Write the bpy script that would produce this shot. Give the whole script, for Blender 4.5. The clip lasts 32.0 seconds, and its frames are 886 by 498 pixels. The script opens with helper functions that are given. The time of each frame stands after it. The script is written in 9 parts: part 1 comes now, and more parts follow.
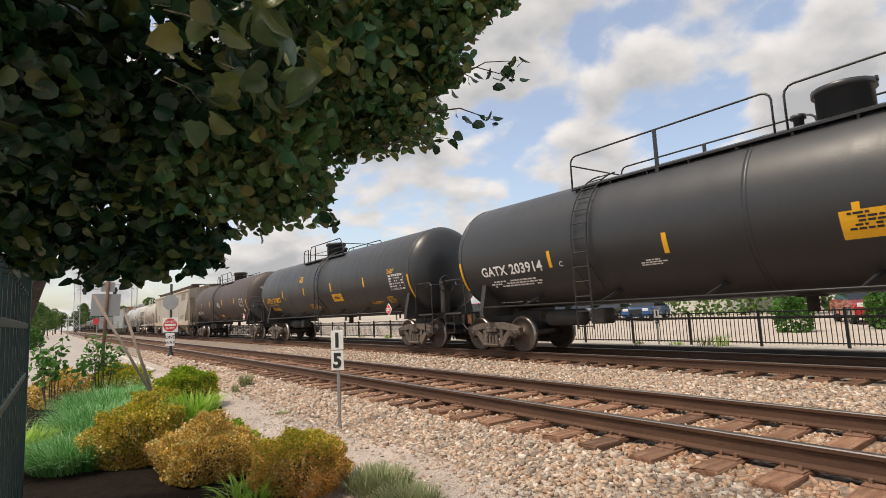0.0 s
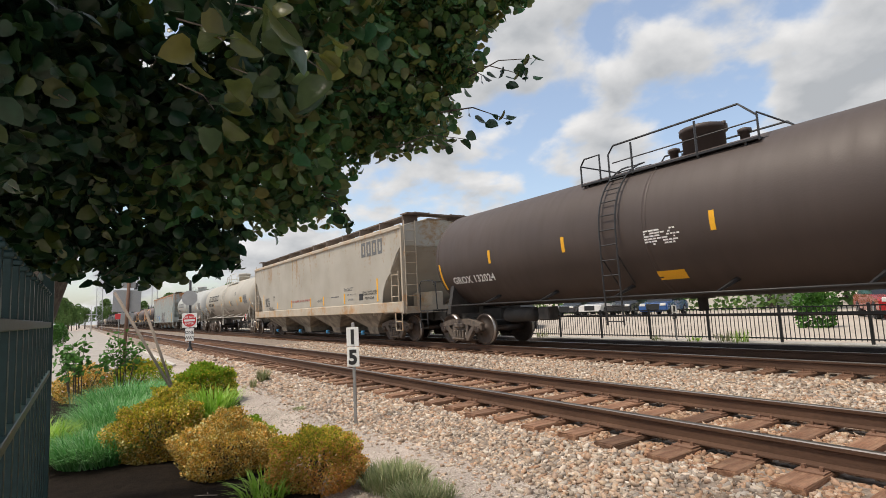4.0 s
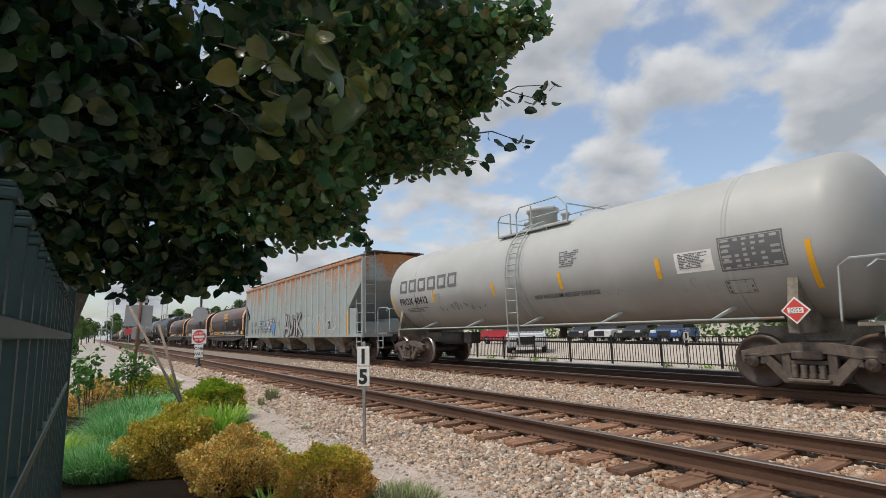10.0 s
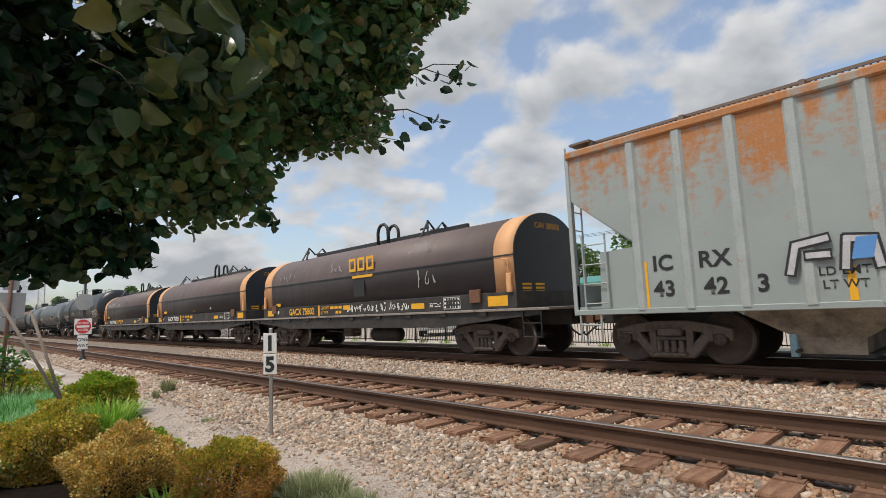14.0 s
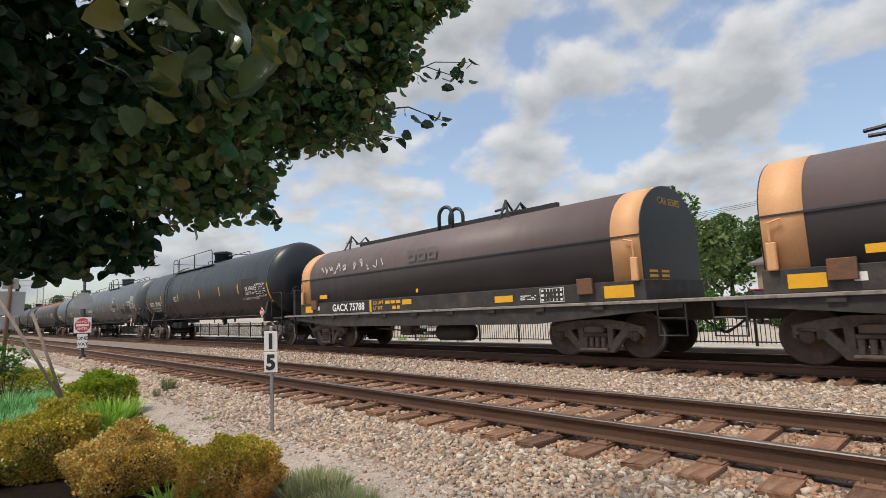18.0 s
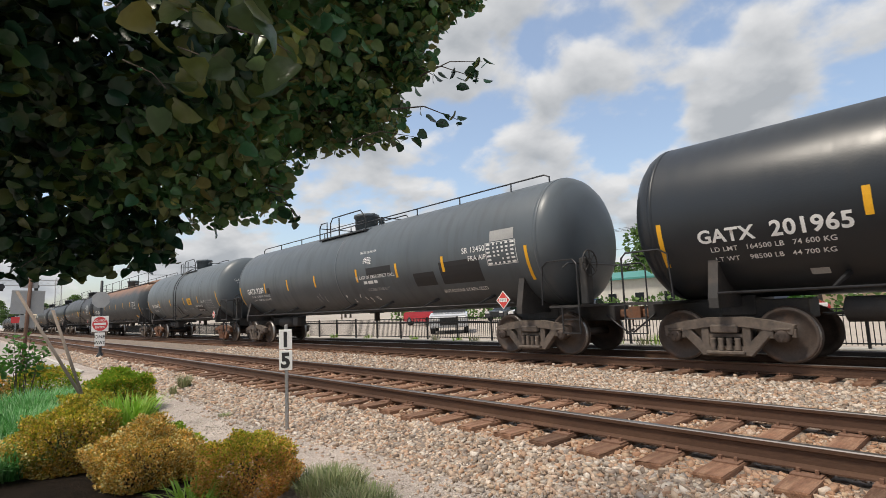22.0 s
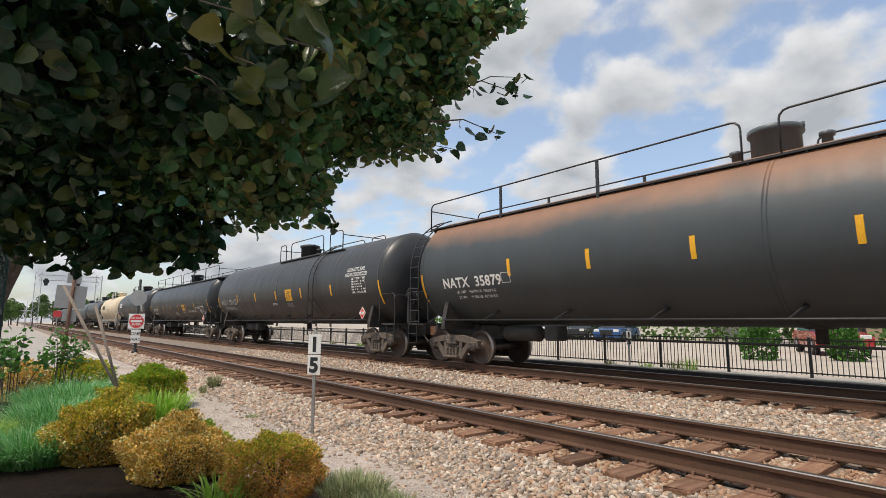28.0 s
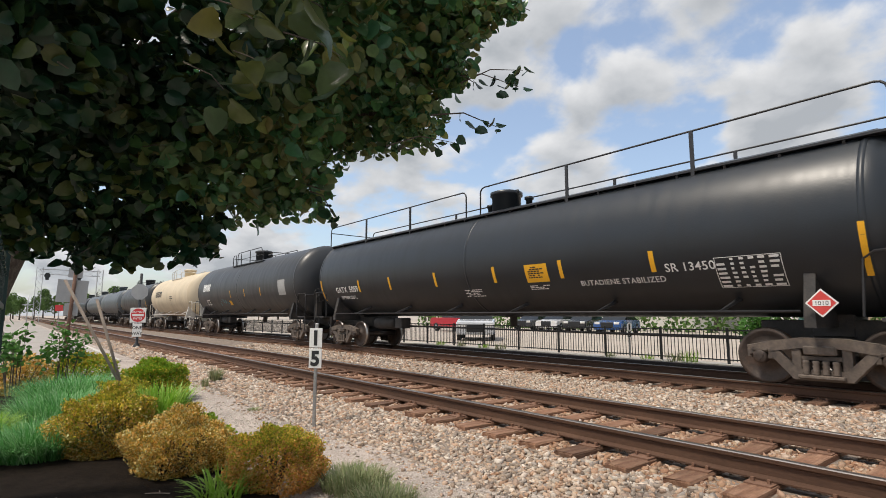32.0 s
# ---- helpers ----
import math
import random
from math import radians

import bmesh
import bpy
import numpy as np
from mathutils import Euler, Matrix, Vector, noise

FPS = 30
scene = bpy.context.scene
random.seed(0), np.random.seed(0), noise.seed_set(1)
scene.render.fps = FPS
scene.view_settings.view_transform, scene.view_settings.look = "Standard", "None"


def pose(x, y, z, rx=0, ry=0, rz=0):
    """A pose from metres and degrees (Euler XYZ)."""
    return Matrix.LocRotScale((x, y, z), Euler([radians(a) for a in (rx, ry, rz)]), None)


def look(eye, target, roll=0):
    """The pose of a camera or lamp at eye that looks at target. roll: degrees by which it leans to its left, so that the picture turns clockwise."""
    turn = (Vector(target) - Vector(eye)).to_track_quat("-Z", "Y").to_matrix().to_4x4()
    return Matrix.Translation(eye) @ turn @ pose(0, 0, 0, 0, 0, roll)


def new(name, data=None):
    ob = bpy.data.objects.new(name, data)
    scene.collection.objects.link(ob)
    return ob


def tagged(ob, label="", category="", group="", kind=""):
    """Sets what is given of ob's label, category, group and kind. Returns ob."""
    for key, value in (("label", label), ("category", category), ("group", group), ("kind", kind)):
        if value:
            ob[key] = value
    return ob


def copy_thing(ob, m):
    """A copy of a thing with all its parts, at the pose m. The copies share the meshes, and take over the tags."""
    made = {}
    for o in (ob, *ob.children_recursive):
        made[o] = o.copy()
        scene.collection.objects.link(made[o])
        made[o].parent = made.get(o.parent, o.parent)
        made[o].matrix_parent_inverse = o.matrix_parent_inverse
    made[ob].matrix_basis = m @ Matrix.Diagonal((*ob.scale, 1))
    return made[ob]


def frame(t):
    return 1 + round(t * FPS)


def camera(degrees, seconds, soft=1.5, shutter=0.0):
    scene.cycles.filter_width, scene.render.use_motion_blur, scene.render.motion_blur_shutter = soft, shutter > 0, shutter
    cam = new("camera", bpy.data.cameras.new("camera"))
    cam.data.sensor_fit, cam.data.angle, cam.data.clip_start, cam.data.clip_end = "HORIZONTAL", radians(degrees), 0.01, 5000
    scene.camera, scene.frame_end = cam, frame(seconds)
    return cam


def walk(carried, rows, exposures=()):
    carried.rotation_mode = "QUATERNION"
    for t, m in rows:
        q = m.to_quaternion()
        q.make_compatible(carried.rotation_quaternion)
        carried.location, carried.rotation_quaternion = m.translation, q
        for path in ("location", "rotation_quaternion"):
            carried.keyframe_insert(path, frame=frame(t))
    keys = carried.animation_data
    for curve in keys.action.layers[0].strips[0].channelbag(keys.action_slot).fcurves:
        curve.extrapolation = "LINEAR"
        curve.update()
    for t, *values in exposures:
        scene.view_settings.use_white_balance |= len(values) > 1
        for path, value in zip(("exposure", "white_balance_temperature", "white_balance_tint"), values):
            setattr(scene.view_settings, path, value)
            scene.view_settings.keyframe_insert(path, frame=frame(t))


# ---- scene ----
cam = camera(79.84, 32.0, soft=0.8, shutter=0.04)

# seconds, eye offset (m), turn to the left of +y, tilt up, roll (degrees)
EYE = (0.0, 0.0, 1.142)
PATH = [
    (0, 0.034, 0.050, -0.005, 53.75, 6.76, -2.72),
    (0.5, 0.044, 0.047, 0.036, 54.00, 6.52, -2.79),
    (1, 0.037, 0.045, 0.036, 54.25, 6.52, -2.78),
    (1.5, 0.043, 0.065, 0.044, 54.60, 6.31, -2.86),
    (2, 0.046, 0.059, 0.031, 54.72, 6.27, -2.83),
    (2.5, 0.048, 0.059, 0.029, 54.82, 6.26, -2.86),
    (3, 0.036, 0.048, 0.029, 55.05, 6.19, -2.81),
    (3.5, 0.041, 0.063, 0.028, 55.38, 6.21, -2.82),
    (5.5, 0.035, 0.039, 0.027, 55.46, 6.31, -2.78),
    (6, 0.034, 0.036, 0.022, 55.56, 6.47, -2.73),
    (6.5, 0.041, 0.028, 0.016, 55.92, 7.31, -2.23),
    (7, 0.044, 0.020, 0.009, 56.21, 8.13, -1.72),
    (7.5, 0.050, 0.019, 0.008, 56.38, 8.62, -1.61),
    (8, 0.049, 0.004, 0.015, 56.39, 8.70, -1.54),
    (8.5, 0.052, 0.009, 0.013, 56.42, 8.69, -1.58),
    (9, 0.042, -0.013, 0.018, 56.28, 8.59, -1.51),
    (9.5, 0.045, -0.005, 0.016, 56.34, 8.63, -1.52),
    (10, 0.046, -0.004, 0.015, 56.34, 8.64, -1.53),
    (10.5, 0.043, 0.011, 0.012, 55.59, 8.55, -1.67),
    (11, 0.013, 0.026, 0.009, 51.88, 8.12, -1.99),
    (11.5, -0.015, 0.027, 0.006, 49.79, 7.51, -2.13),
    (12, -0.011, 0.034, -0.009, 48.86, 7.15, -2.21),
    (12.5, -0.011, 0.044, -0.013, 48.14, 6.89, -2.36),
    (13, -0.012, 0.036, -0.008, 47.52, 6.77, -2.42),
    (13.5, -0.020, 0.040, -0.008, 47.11, 6.76, -2.44),
    (14, -0.024, 0.036, 0.010, 46.83, 6.62, -2.46),
    (14.5, -0.012, 0.071, 0.013, 46.92, 6.60, -2.69),
    (16.5, -0.030, 0.021, 0.007, 46.74, 6.40, -2.59),
    (17, -0.031, 0.015, 0.003, 46.73, 6.40, -2.55),
    (17.5, -0.030, 0.018, 0.007, 46.74, 6.39, -2.57),
    (18, -0.029, 0.018, 0.007, 46.74, 6.40, -2.58),
    (18.5, -0.032, 0.002, 0.002, 46.72, 6.38, -2.53),
    (19, -0.029, 0.000, -0.002, 46.90, 6.41, -2.56),
    (19.5, -0.033, -0.014, -0.004, 47.01, 6.34, -2.53),
    (20, -0.032, -0.004, -0.005, 47.08, 6.30, -2.53),
    (20.5, -0.027, -0.014, 0.001, 47.15, 6.32, -2.50),
    (21, -0.032, -0.011, 0.002, 47.44, 6.33, -2.52),
    (21.5, -0.031, -0.013, -0.006, 47.75, 6.43, -2.46),
    (22, -0.026, -0.016, -0.007, 47.98, 6.45, -2.48),
    (22.5, -0.033, -0.022, -0.003, 47.96, 6.44, -2.47),
    (23, -0.030, -0.017, -0.011, 48.04, 6.43, -2.45),
    (23.5, -0.022, -0.033, -0.010, 48.59, 5.36, -3.03),
    (24, -0.024, -0.039, -0.016, 48.99, 6.35, -1.97),
    (24.5, -0.017, -0.042, -0.023, 49.75, 8.23, -0.34),
    (25, -0.015, -0.051, -0.029, 50.80, 8.37, 0.28),
    (25.5, -0.012, -0.056, -0.032, 51.55, 8.38, 0.42),
    (27.5, -0.025, -0.063, -0.031, 51.06, 8.02, 0.28),
    (28, -0.021, -0.062, -0.026, 51.07, 7.95, 0.26),
    (28.5, -0.020, -0.059, -0.012, 51.08, 7.85, 0.24),
    (29, -0.020, -0.059, -0.020, 51.11, 7.81, 0.19),
    (29.5, -0.021, -0.055, -0.028, 51.11, 7.62, 0.04),
    (30, -0.023, -0.063, -0.026, 51.08, 7.48, 0.07),
    (30.5, -0.022, -0.070, -0.025, 51.06, 7.43, 0.07),
    (31, -0.025, -0.070, -0.048, 51.07, 7.37, 0.07),
    (31.5, -0.022, -0.074, -0.042, 51.07, 7.30, 0.09),
    (32, -0.019, -0.063, -0.022, 51.13, 7.20, 0.09),
]


def held(dx, dy, dz, yaw, tilt, roll):
    m = pose(EYE[0] + dx, EYE[1] + dy, EYE[2] + dz, 90 + tilt, 0, yaw)
    return m @ pose(0, 0, 0, 0, 0, roll)


# seconds, stops, kelvin, tint: the clip's camera cools its picture a little after the start
EXPOSURES = [(0, 0.25, 7300, 13), (3, 0.24, 7150, 11), (6, 0.10, 6550, 10), (9, -0.05, 6550, 9), (11, -0.04, 6650, 10), (18, 0.06, 6750, 10), (24, 0.15, 6800, 10), (32, 0.17, 6750, 10)]
walk(cam, [(row[0], held(*row[1:])) for row in PATH], EXPOSURES)

# ---- light ----
world = bpy.data.worlds.new("sky")
scene.world = world
world.use_nodes = True
CLOUD_X, CLOUD_Y = 0.6, 0.35        # where the cloud field lies
SUN_UP, SUN_TURN = 63.0, 193.0      # elevation; compass direction towards the sun, degrees from +y clockwise


def sky_world():
    nt = world.node_tree
    nt.nodes.clear()
    n, link = nt.nodes.new, nt.links.new
    sky = n("ShaderNodeTexSky")
    sky.sky_type, sky.sun_disc = "NISHITA", False
    sky.sun_elevation, sky.sun_rotation = radians(SUN_UP), radians(SUN_TURN)
    sky.air_density, sky.dust_density = 1.0, 2.2
    co = n("ShaderNodeTexCoord")
    # heaped cloud on a flat layer overhead: one field of density, read again a little higher up to shade the bases
    sep = n("ShaderNodeSeparateXYZ"); link(co.outputs["Generated"], sep.inputs[0])
    up = n("ShaderNodeMath"); up.operation = "MAXIMUM"; up.inputs[1].default_value = 0.0; link(sep.outputs["Z"], up.inputs[0])
    lift = n("ShaderNodeMath"); lift.operation = "ADD"; lift.inputs[1].default_value = 0.42; link(up.outputs[0], lift.inputs[0])
    flat = n("ShaderNodeCombineXYZ")
    for k in ("X", "Y"):
        dv = n("ShaderNodeMath"); dv.operation = "DIVIDE"; link(sep.outputs[k], dv.inputs[0]); link(lift.outputs[0], dv.inputs[1])
        link(dv.outputs[0], flat.inputs[k])

    def density(grow, scale=3.6, detail=9.0, rough=0.5, offset=(CLOUD_X, CLOUD_Y, 0.0)):
        sh = n("ShaderNodeMapping"); sh.inputs["Scale"].default_value, sh.inputs["Location"].default_value = (grow, grow, 1.0), offset
        link(flat.outputs[0], sh.inputs["Vector"])
        t = n("ShaderNodeTexNoise")
        t.inputs["Scale"].default_value, t.inputs["Detail"].default_value, t.inputs["Roughness"].default_value = scale, detail, rough
        t.inputs["Distortion"].default_value = 0.1
        link(sh.outputs[0], t.inputs["Vector"])
        return t.outputs["Fac"]
    r1 = n("ShaderNodeValToRGB")
    r1.color_ramp.elements[0].position, r1.color_ramp.elements[1].position = 0.415, 0.525
    r1.color_ramp.interpolation = "EASE"
    link(density(1.0), r1.inputs[0])
    r2 = n("ShaderNodeValToRGB")
    r2.color_ramp.elements[0].position, r2.color_ramp.elements[1].position = 0.40, 0.62
    r2.color_ramp.elements[0].color, r2.color_ramp.elements[1].color = (4.85, 5.0, 5.25, 1), (2.65, 2.88, 3.2, 1)
    link(density(0.955), r2.inputs[0])
    mix = n("ShaderNodeMix"); mix.data_type = "RGBA"
    link(r1.outputs["Color"], mix.inputs["Factor"])
    pale = n("ShaderNodeVectorMath"); pale.operation = "MULTIPLY_ADD"; pale.inputs[1].default_value, pale.inputs[2].default_value = (1.05, 1.08, 1.10), (0.62, 0.68, 0.74)
    link(sky.outputs[0], pale.inputs[0])
    link(pale.outputs[0], mix.inputs["A"]); link(r2.outputs[0], mix.inputs["B"])
    bg = n("ShaderNodeBackground"); bg.inputs["Strength"].default_value = 0.145
    link(mix.outputs["Result"], bg.inputs[0])
    out = n("ShaderNodeOutputWorld")
    link(bg.outputs[0], out.inputs[0])


sky_world()
sun = new("sun", bpy.data.lights.new("sun", "SUN"))
sun.data.energy, sun.data.angle, sun.data.color = 2.85, radians(9.0), (1.0, 0.93, 0.83)
_a, _e = radians(SUN_TURN), radians(SUN_UP)
sun.matrix_world = look((math.sin(_a) * math.cos(_e) * 50, math.cos(_a) * math.cos(_e) * 50, math.sin(_e) * 50), (0, 0, 0))

# ---- materials ----
def rgb(c):
    return (*c, 1.0) if len(c) == 3 else c


def material(name, base, rough=0.7, metal=0.0, vary=0.25, scale=3.0, bump=0.2, bump_scale=40.0, second=None, second_at=(0.55, 0.7), second_scale=2.0,
             stretch=(1, 1, 1), per_piece=0.0, spec=0.5, coat=0.0):
    """Two scales of variation over a base colour, with a second colour in patches, and fine relief."""
    m = bpy.data.materials.new(name)
    m.use_nodes = True
    nt = m.node_tree
    n, link = nt.nodes.new, nt.links.new
    b = nt.nodes["Principled BSDF"]
    b.inputs["Roughness"].default_value, b.inputs["Metallic"].default_value = rough, metal
    b.inputs["Specular IOR Level"].default_value = spec
    b.inputs["Coat Weight"].default_value = coat
    co = n("ShaderNodeTexCoord")
    mp = n("ShaderNodeMapping")
    mp.inputs["Scale"].default_value = stretch
    link(co.outputs["Object"], mp.inputs["Vector"])
    big, small = n("ShaderNodeTexNoise"), n("ShaderNodeTexNoise")
    big.inputs["Scale"].default_value, big.inputs["Detail"].default_value = scale, 5
    small.inputs["Scale"].default_value, small.inputs["Detail"].default_value = bump_scale, 4
    link(mp.outputs[0], big.inputs["Vector"]); link(mp.outputs[0], small.inputs["Vector"])
    value = n("ShaderNodeMath"); value.operation = "ADD"
    link(big.outputs["Fac"], value.inputs[0]); link(small.outputs["Fac"], value.inputs[1])
    span = n("ShaderNodeMapRange")
    span.inputs["From Min"].default_value, span.inputs["From Max"].default_value = 0.55, 1.45
    span.inputs["To Min"].default_value, span.inputs["To Max"].default_value = 1 - vary, 1 + vary
    link(value.outputs[0], span.inputs["Value"])
    last = None
    if per_piece:
        info = n("ShaderNodeObjectInfo")
        pr = n("ShaderNodeMapRange")
        pr.inputs["To Min"].default_value, pr.inputs["To Max"].default_value = 1 - per_piece, 1 + per_piece
        link(info.outputs["Random"], pr.inputs["Value"])
        mul = n("ShaderNodeMath"); mul.operation = "MULTIPLY"
        link(span.outputs[0], mul.inputs[0]); link(pr.outputs[0], mul.inputs[1])
        last = mul.outputs[0]
    else:
        last = span.outputs[0]
    colour = None
    if second:
        pat = n("ShaderNodeTexNoise")
        pat.inputs["Scale"].default_value, pat.inputs["Detail"].default_value, pat.inputs["Roughness"].default_value = second_scale, 8, 0.65
        link(mp.outputs[0], pat.inputs["Vector"])
        ramp = n("ShaderNodeValToRGB")
        ramp.color_ramp.elements[0].position, ramp.color_ramp.elements[1].position = second_at
        link(pat.outputs["Fac"], ramp.inputs[0])
        mx = n("ShaderNodeMix"); mx.data_type = "RGBA"
        mx.inputs["A"].default_value, mx.inputs["B"].default_value = rgb(base), rgb(second)
        link(ramp.outputs[0], mx.inputs["Factor"])
        colour = mx.outputs["Result"]
    sc = n("ShaderNodeVectorMath"); sc.operation = "SCALE"
    if colour:
        link(colour, sc.inputs[0])
    else:
        sc.inputs[0].default_value = base[:3]
    link(last, sc.inputs["Scale"])
    link(sc.outputs[0], b.inputs["Base Color"])
    if bump:
        bp = n("ShaderNodeBump")
        bp.inputs["Strength"].default_value, bp.inputs["Distance"].default_value = bump, 0.01
        link(small.outputs["Fac"], bp.inputs["Height"]); link(bp.outputs[0], b.inputs["Normal"])
    return m


def island_material(name, ramp_colours, rough=0.85, vary=0.2, bump_scale=60.0, bump=0.4, spec=0.4, through_light=0.0):
    """Each loose piece of a mesh takes its own colour from a ramp."""
    m = bpy.data.materials.new(name)
    m.use_nodes = True
    nt = m.node_tree
    n, link = nt.nodes.new, nt.links.new
    b = nt.nodes["Principled BSDF"]
    b.inputs["Roughness"].default_value = rough
    b.inputs["Specular IOR Level"].default_value = spec
    geo = n("ShaderNodeNewGeometry")
    ramp = n("ShaderNodeValToRGB")
    cr = ramp.color_ramp
    while len(cr.elements) < len(ramp_colours):
        cr.elements.new(0.5)
    for k, c in enumerate(ramp_colours):
        cr.elements[k].position, cr.elements[k].color = k / max(1, len(ramp_colours) - 1), rgb(c)
    link(geo.outputs["Random Per Island"], ramp.inputs[0])
    co = n("ShaderNodeTexCoord")
    no = n("ShaderNodeTexNoise")
    no.inputs["Scale"].default_value, no.inputs["Detail"].default_value = bump_scale, 3
    link(co.outputs["Object"], no.inputs["Vector"])
    span = n("ShaderNodeMapRange")
    span.inputs["To Min"].default_value, span.inputs["To Max"].default_value = 1 - vary, 1 + vary
    link(no.outputs["Fac"], span.inputs["Value"])
    sc = n("ShaderNodeVectorMath"); sc.operation = "SCALE"
    link(ramp.outputs[0], sc.inputs[0]); link(span.outputs[0], sc.inputs["Scale"])
    link(sc.outputs[0], b.inputs["Base Color"])
    if bump:
        bp = n("ShaderNodeBump")
        bp.inputs["Strength"].default_value, bp.inputs["Distance"].default_value = bump, 0.01
        link(no.outputs["Fac"], bp.inputs["Height"]); link(bp.outputs[0], b.inputs["Normal"])
    if through_light:
        tr = n("ShaderNodeBsdfTranslucent")
        link(sc.outputs[0], tr.inputs["Color"])
        ms = n("ShaderNodeMixShader"); ms.inputs[0].default_value = through_light
        link(b.outputs[0], ms.inputs[1]); link(tr.outputs[0], ms.inputs[2])
        link(ms.outputs[0], nt.nodes["Material Output"].inputs[0])
    return m


def plain(name, c, rough=0.6, metal=0.0):
    return material(name, c, rough, metal, vary=0.12, scale=6, bump=0.05, bump_scale=80)


# ---- mesh helpers ----
def box(bm, x0, x1, y0, y1, z0, z1, bev=0.0):
    v = [bm.verts.new((x, y, z)) for x in (x0, x1) for y in (y0, y1) for z in (z0, z1)]
    fs = [bm.faces.new([v[i] for i in q]) for q in ((0, 1, 3, 2), (4, 6, 7, 5), (0, 4, 5, 1), (2, 3, 7, 6), (0, 2, 6, 4), (1, 5, 7, 3))]
    if bev:
        es = list({e for f in fs for e in f.edges})
        bmesh.ops.bevel(bm, geom=es, offset=bev, segments=1, affect="EDGES")


def tube(bm, pts, r, sides=6, closed=False):
    """A round bar along a line of points."""
    pts = [Vector(p) for p in pts]
    rings = []
    a = None
    for k, p in enumerate(pts):
        d = (pts[min(k + 1, len(pts) - 1)] - pts[max(k - 1, 0)])
        if d.length < 1e-9:
            d = Vector((0, 0, 1))
        d.normalize()
        if a is None:
            a = d.orthogonal().normalized()
        a = (a - d * a.dot(d))
        a = a.normalized() if a.length > 1e-6 else d.orthogonal().normalized()
        b = d.cross(a)
        rr = r[k] if isinstance(r, (list, tuple)) else r
        rings.append([bm.verts.new(p + (a * math.cos(2 * math.pi * j / sides) + b * math.sin(2 * math.pi * j / sides)) * rr) for j in range(sides)])
    for q, w in zip(rings, rings[1:]):
        for j in range(sides):
            f = bm.faces.new((q[j], q[(j + 1) % sides], w[(j + 1) % sides], w[j]))
            f.smooth = sides > 5
    bm.faces.new(rings[0][::-1])
    bm.faces.new(rings[-1])


def lathe(bm, profile, axis="z", sides=24, centre=(0, 0, 0), smooth=True):
    """A turned body: profile of (radius, height) along an axis."""
    c = Vector(centre)

    def place(r, h, a):
        u, w = r * math.cos(a), r * math.sin(a)
        return c + (Vector((u, w, h)) if axis == "z" else Vector((h, u, w)) if axis == "x" else Vector((u, h, w)))
    rings = []
    for r, h in profile:
        rings.append([bm.verts.new(place(max(r, 1e-4), h, 2 * math.pi * k / sides)) for k in range(sides)])
    for q, w in zip(rings, rings[1:]):
        for k in range(sides):
            f = bm.faces.new((q[k], q[(k + 1) % sides], w[(k + 1) % sides], w[k]))
            f.smooth = smooth
    bm.faces.new(rings[0][::-1])
    bm.faces.new(rings[-1])


def slab(bm, outline, depth, place=lambda u, w, d: (u, d, w)):
    """A flat plate of any outline, given thickness."""
    lo = [bm.verts.new(place(u, w, 0)) for u, w in outline]
    hi = [bm.verts.new(place(u, w, depth)) for u, w in outline]
    n = len(outline)
    bm.faces.new(lo[::-1]); bm.faces.new(hi)
    for k in range(n):
        bm.faces.new((lo[k], lo[(k + 1) % n], hi[(k + 1) % n], hi[k]))


def mesh_of(bm, mat, name="mesh"):
    bmesh.ops.recalc_face_normals(bm, faces=bm.faces)
    me = bpy.data.meshes.new(name)
    bm.to_mesh(me)
    bm.free()
    for m in (mat if isinstance(mat, (list, tuple)) else [mat]):
        me.materials.append(m)
    return me


def part(name, bm, mat, parent=None, label="", m=None):
    ob = new(name, mesh_of(bm, mat, name) if isinstance(bm, bmesh.types.BMesh) else bm)
    if parent is not None:
        ob.parent = parent
    if m is not None:
        ob.matrix_basis = m
    if label:
        ob["label"] = label
    return ob


def thing(name, label, category, m=None, group="", kind=""):
    ob = new(name)
    ob.empty_display_size = 0.2
    if m is not None:
        ob.matrix_basis = m
    return tagged(ob, label, category, group, kind)


FONT_MESH = {}


def letters(text, height, space=1.0, bold=0.0):
    """Flat lettering as a mesh in the (x, y) plane, its foot at y = 0, centred on x = 0."""
    key = (text, round(height, 4), space, bold)
    if key not in FONT_MESH:
        cu = bpy.data.curves.new("letters", "FONT")
        cu.body, cu.size, cu.space_character, cu.offset = text, height / 0.69, space, bold
        cu.align_x = "CENTER"
        cu.resolution_u = 3
        ob = bpy.data.objects.new("letters", cu)
        scene.collection.objects.link(ob)
        FONT_MESH[key] = bpy.data.meshes.new_from_object(ob)
        bpy.data.objects.remove(ob)
    bm = bmesh.new()
    bm.from_mesh(FONT_MESH[key])
    return bm
# ---- ground and tracks ----
m_gravel = material("pale_gravel", (0.47, 0.40, 0.35), 0.95, vary=0.45, scale=1.2, bump=1.0, bump_scale=110, second=(0.20, 0.165, 0.14), second_at=(0.46, 0.66), second_scale=55)
m_ballast_bed = material("ballast_bed", (0.25, 0.20, 0.16), 0.95, vary=0.5, scale=6, bump=1.0, bump_scale=24, second=(0.17, 0.135, 0.11), second_at=(0.45, 0.6), second_scale=16)
m_rail = material("brown_rail_steel", (0.09, 0.046, 0.028), 0.7, 0.2, vary=0.3, scale=3, bump=0.25, stretch=(0.5, 2, 2), second=(0.12, 0.064, 0.038), second_at=(0.45, 0.7))
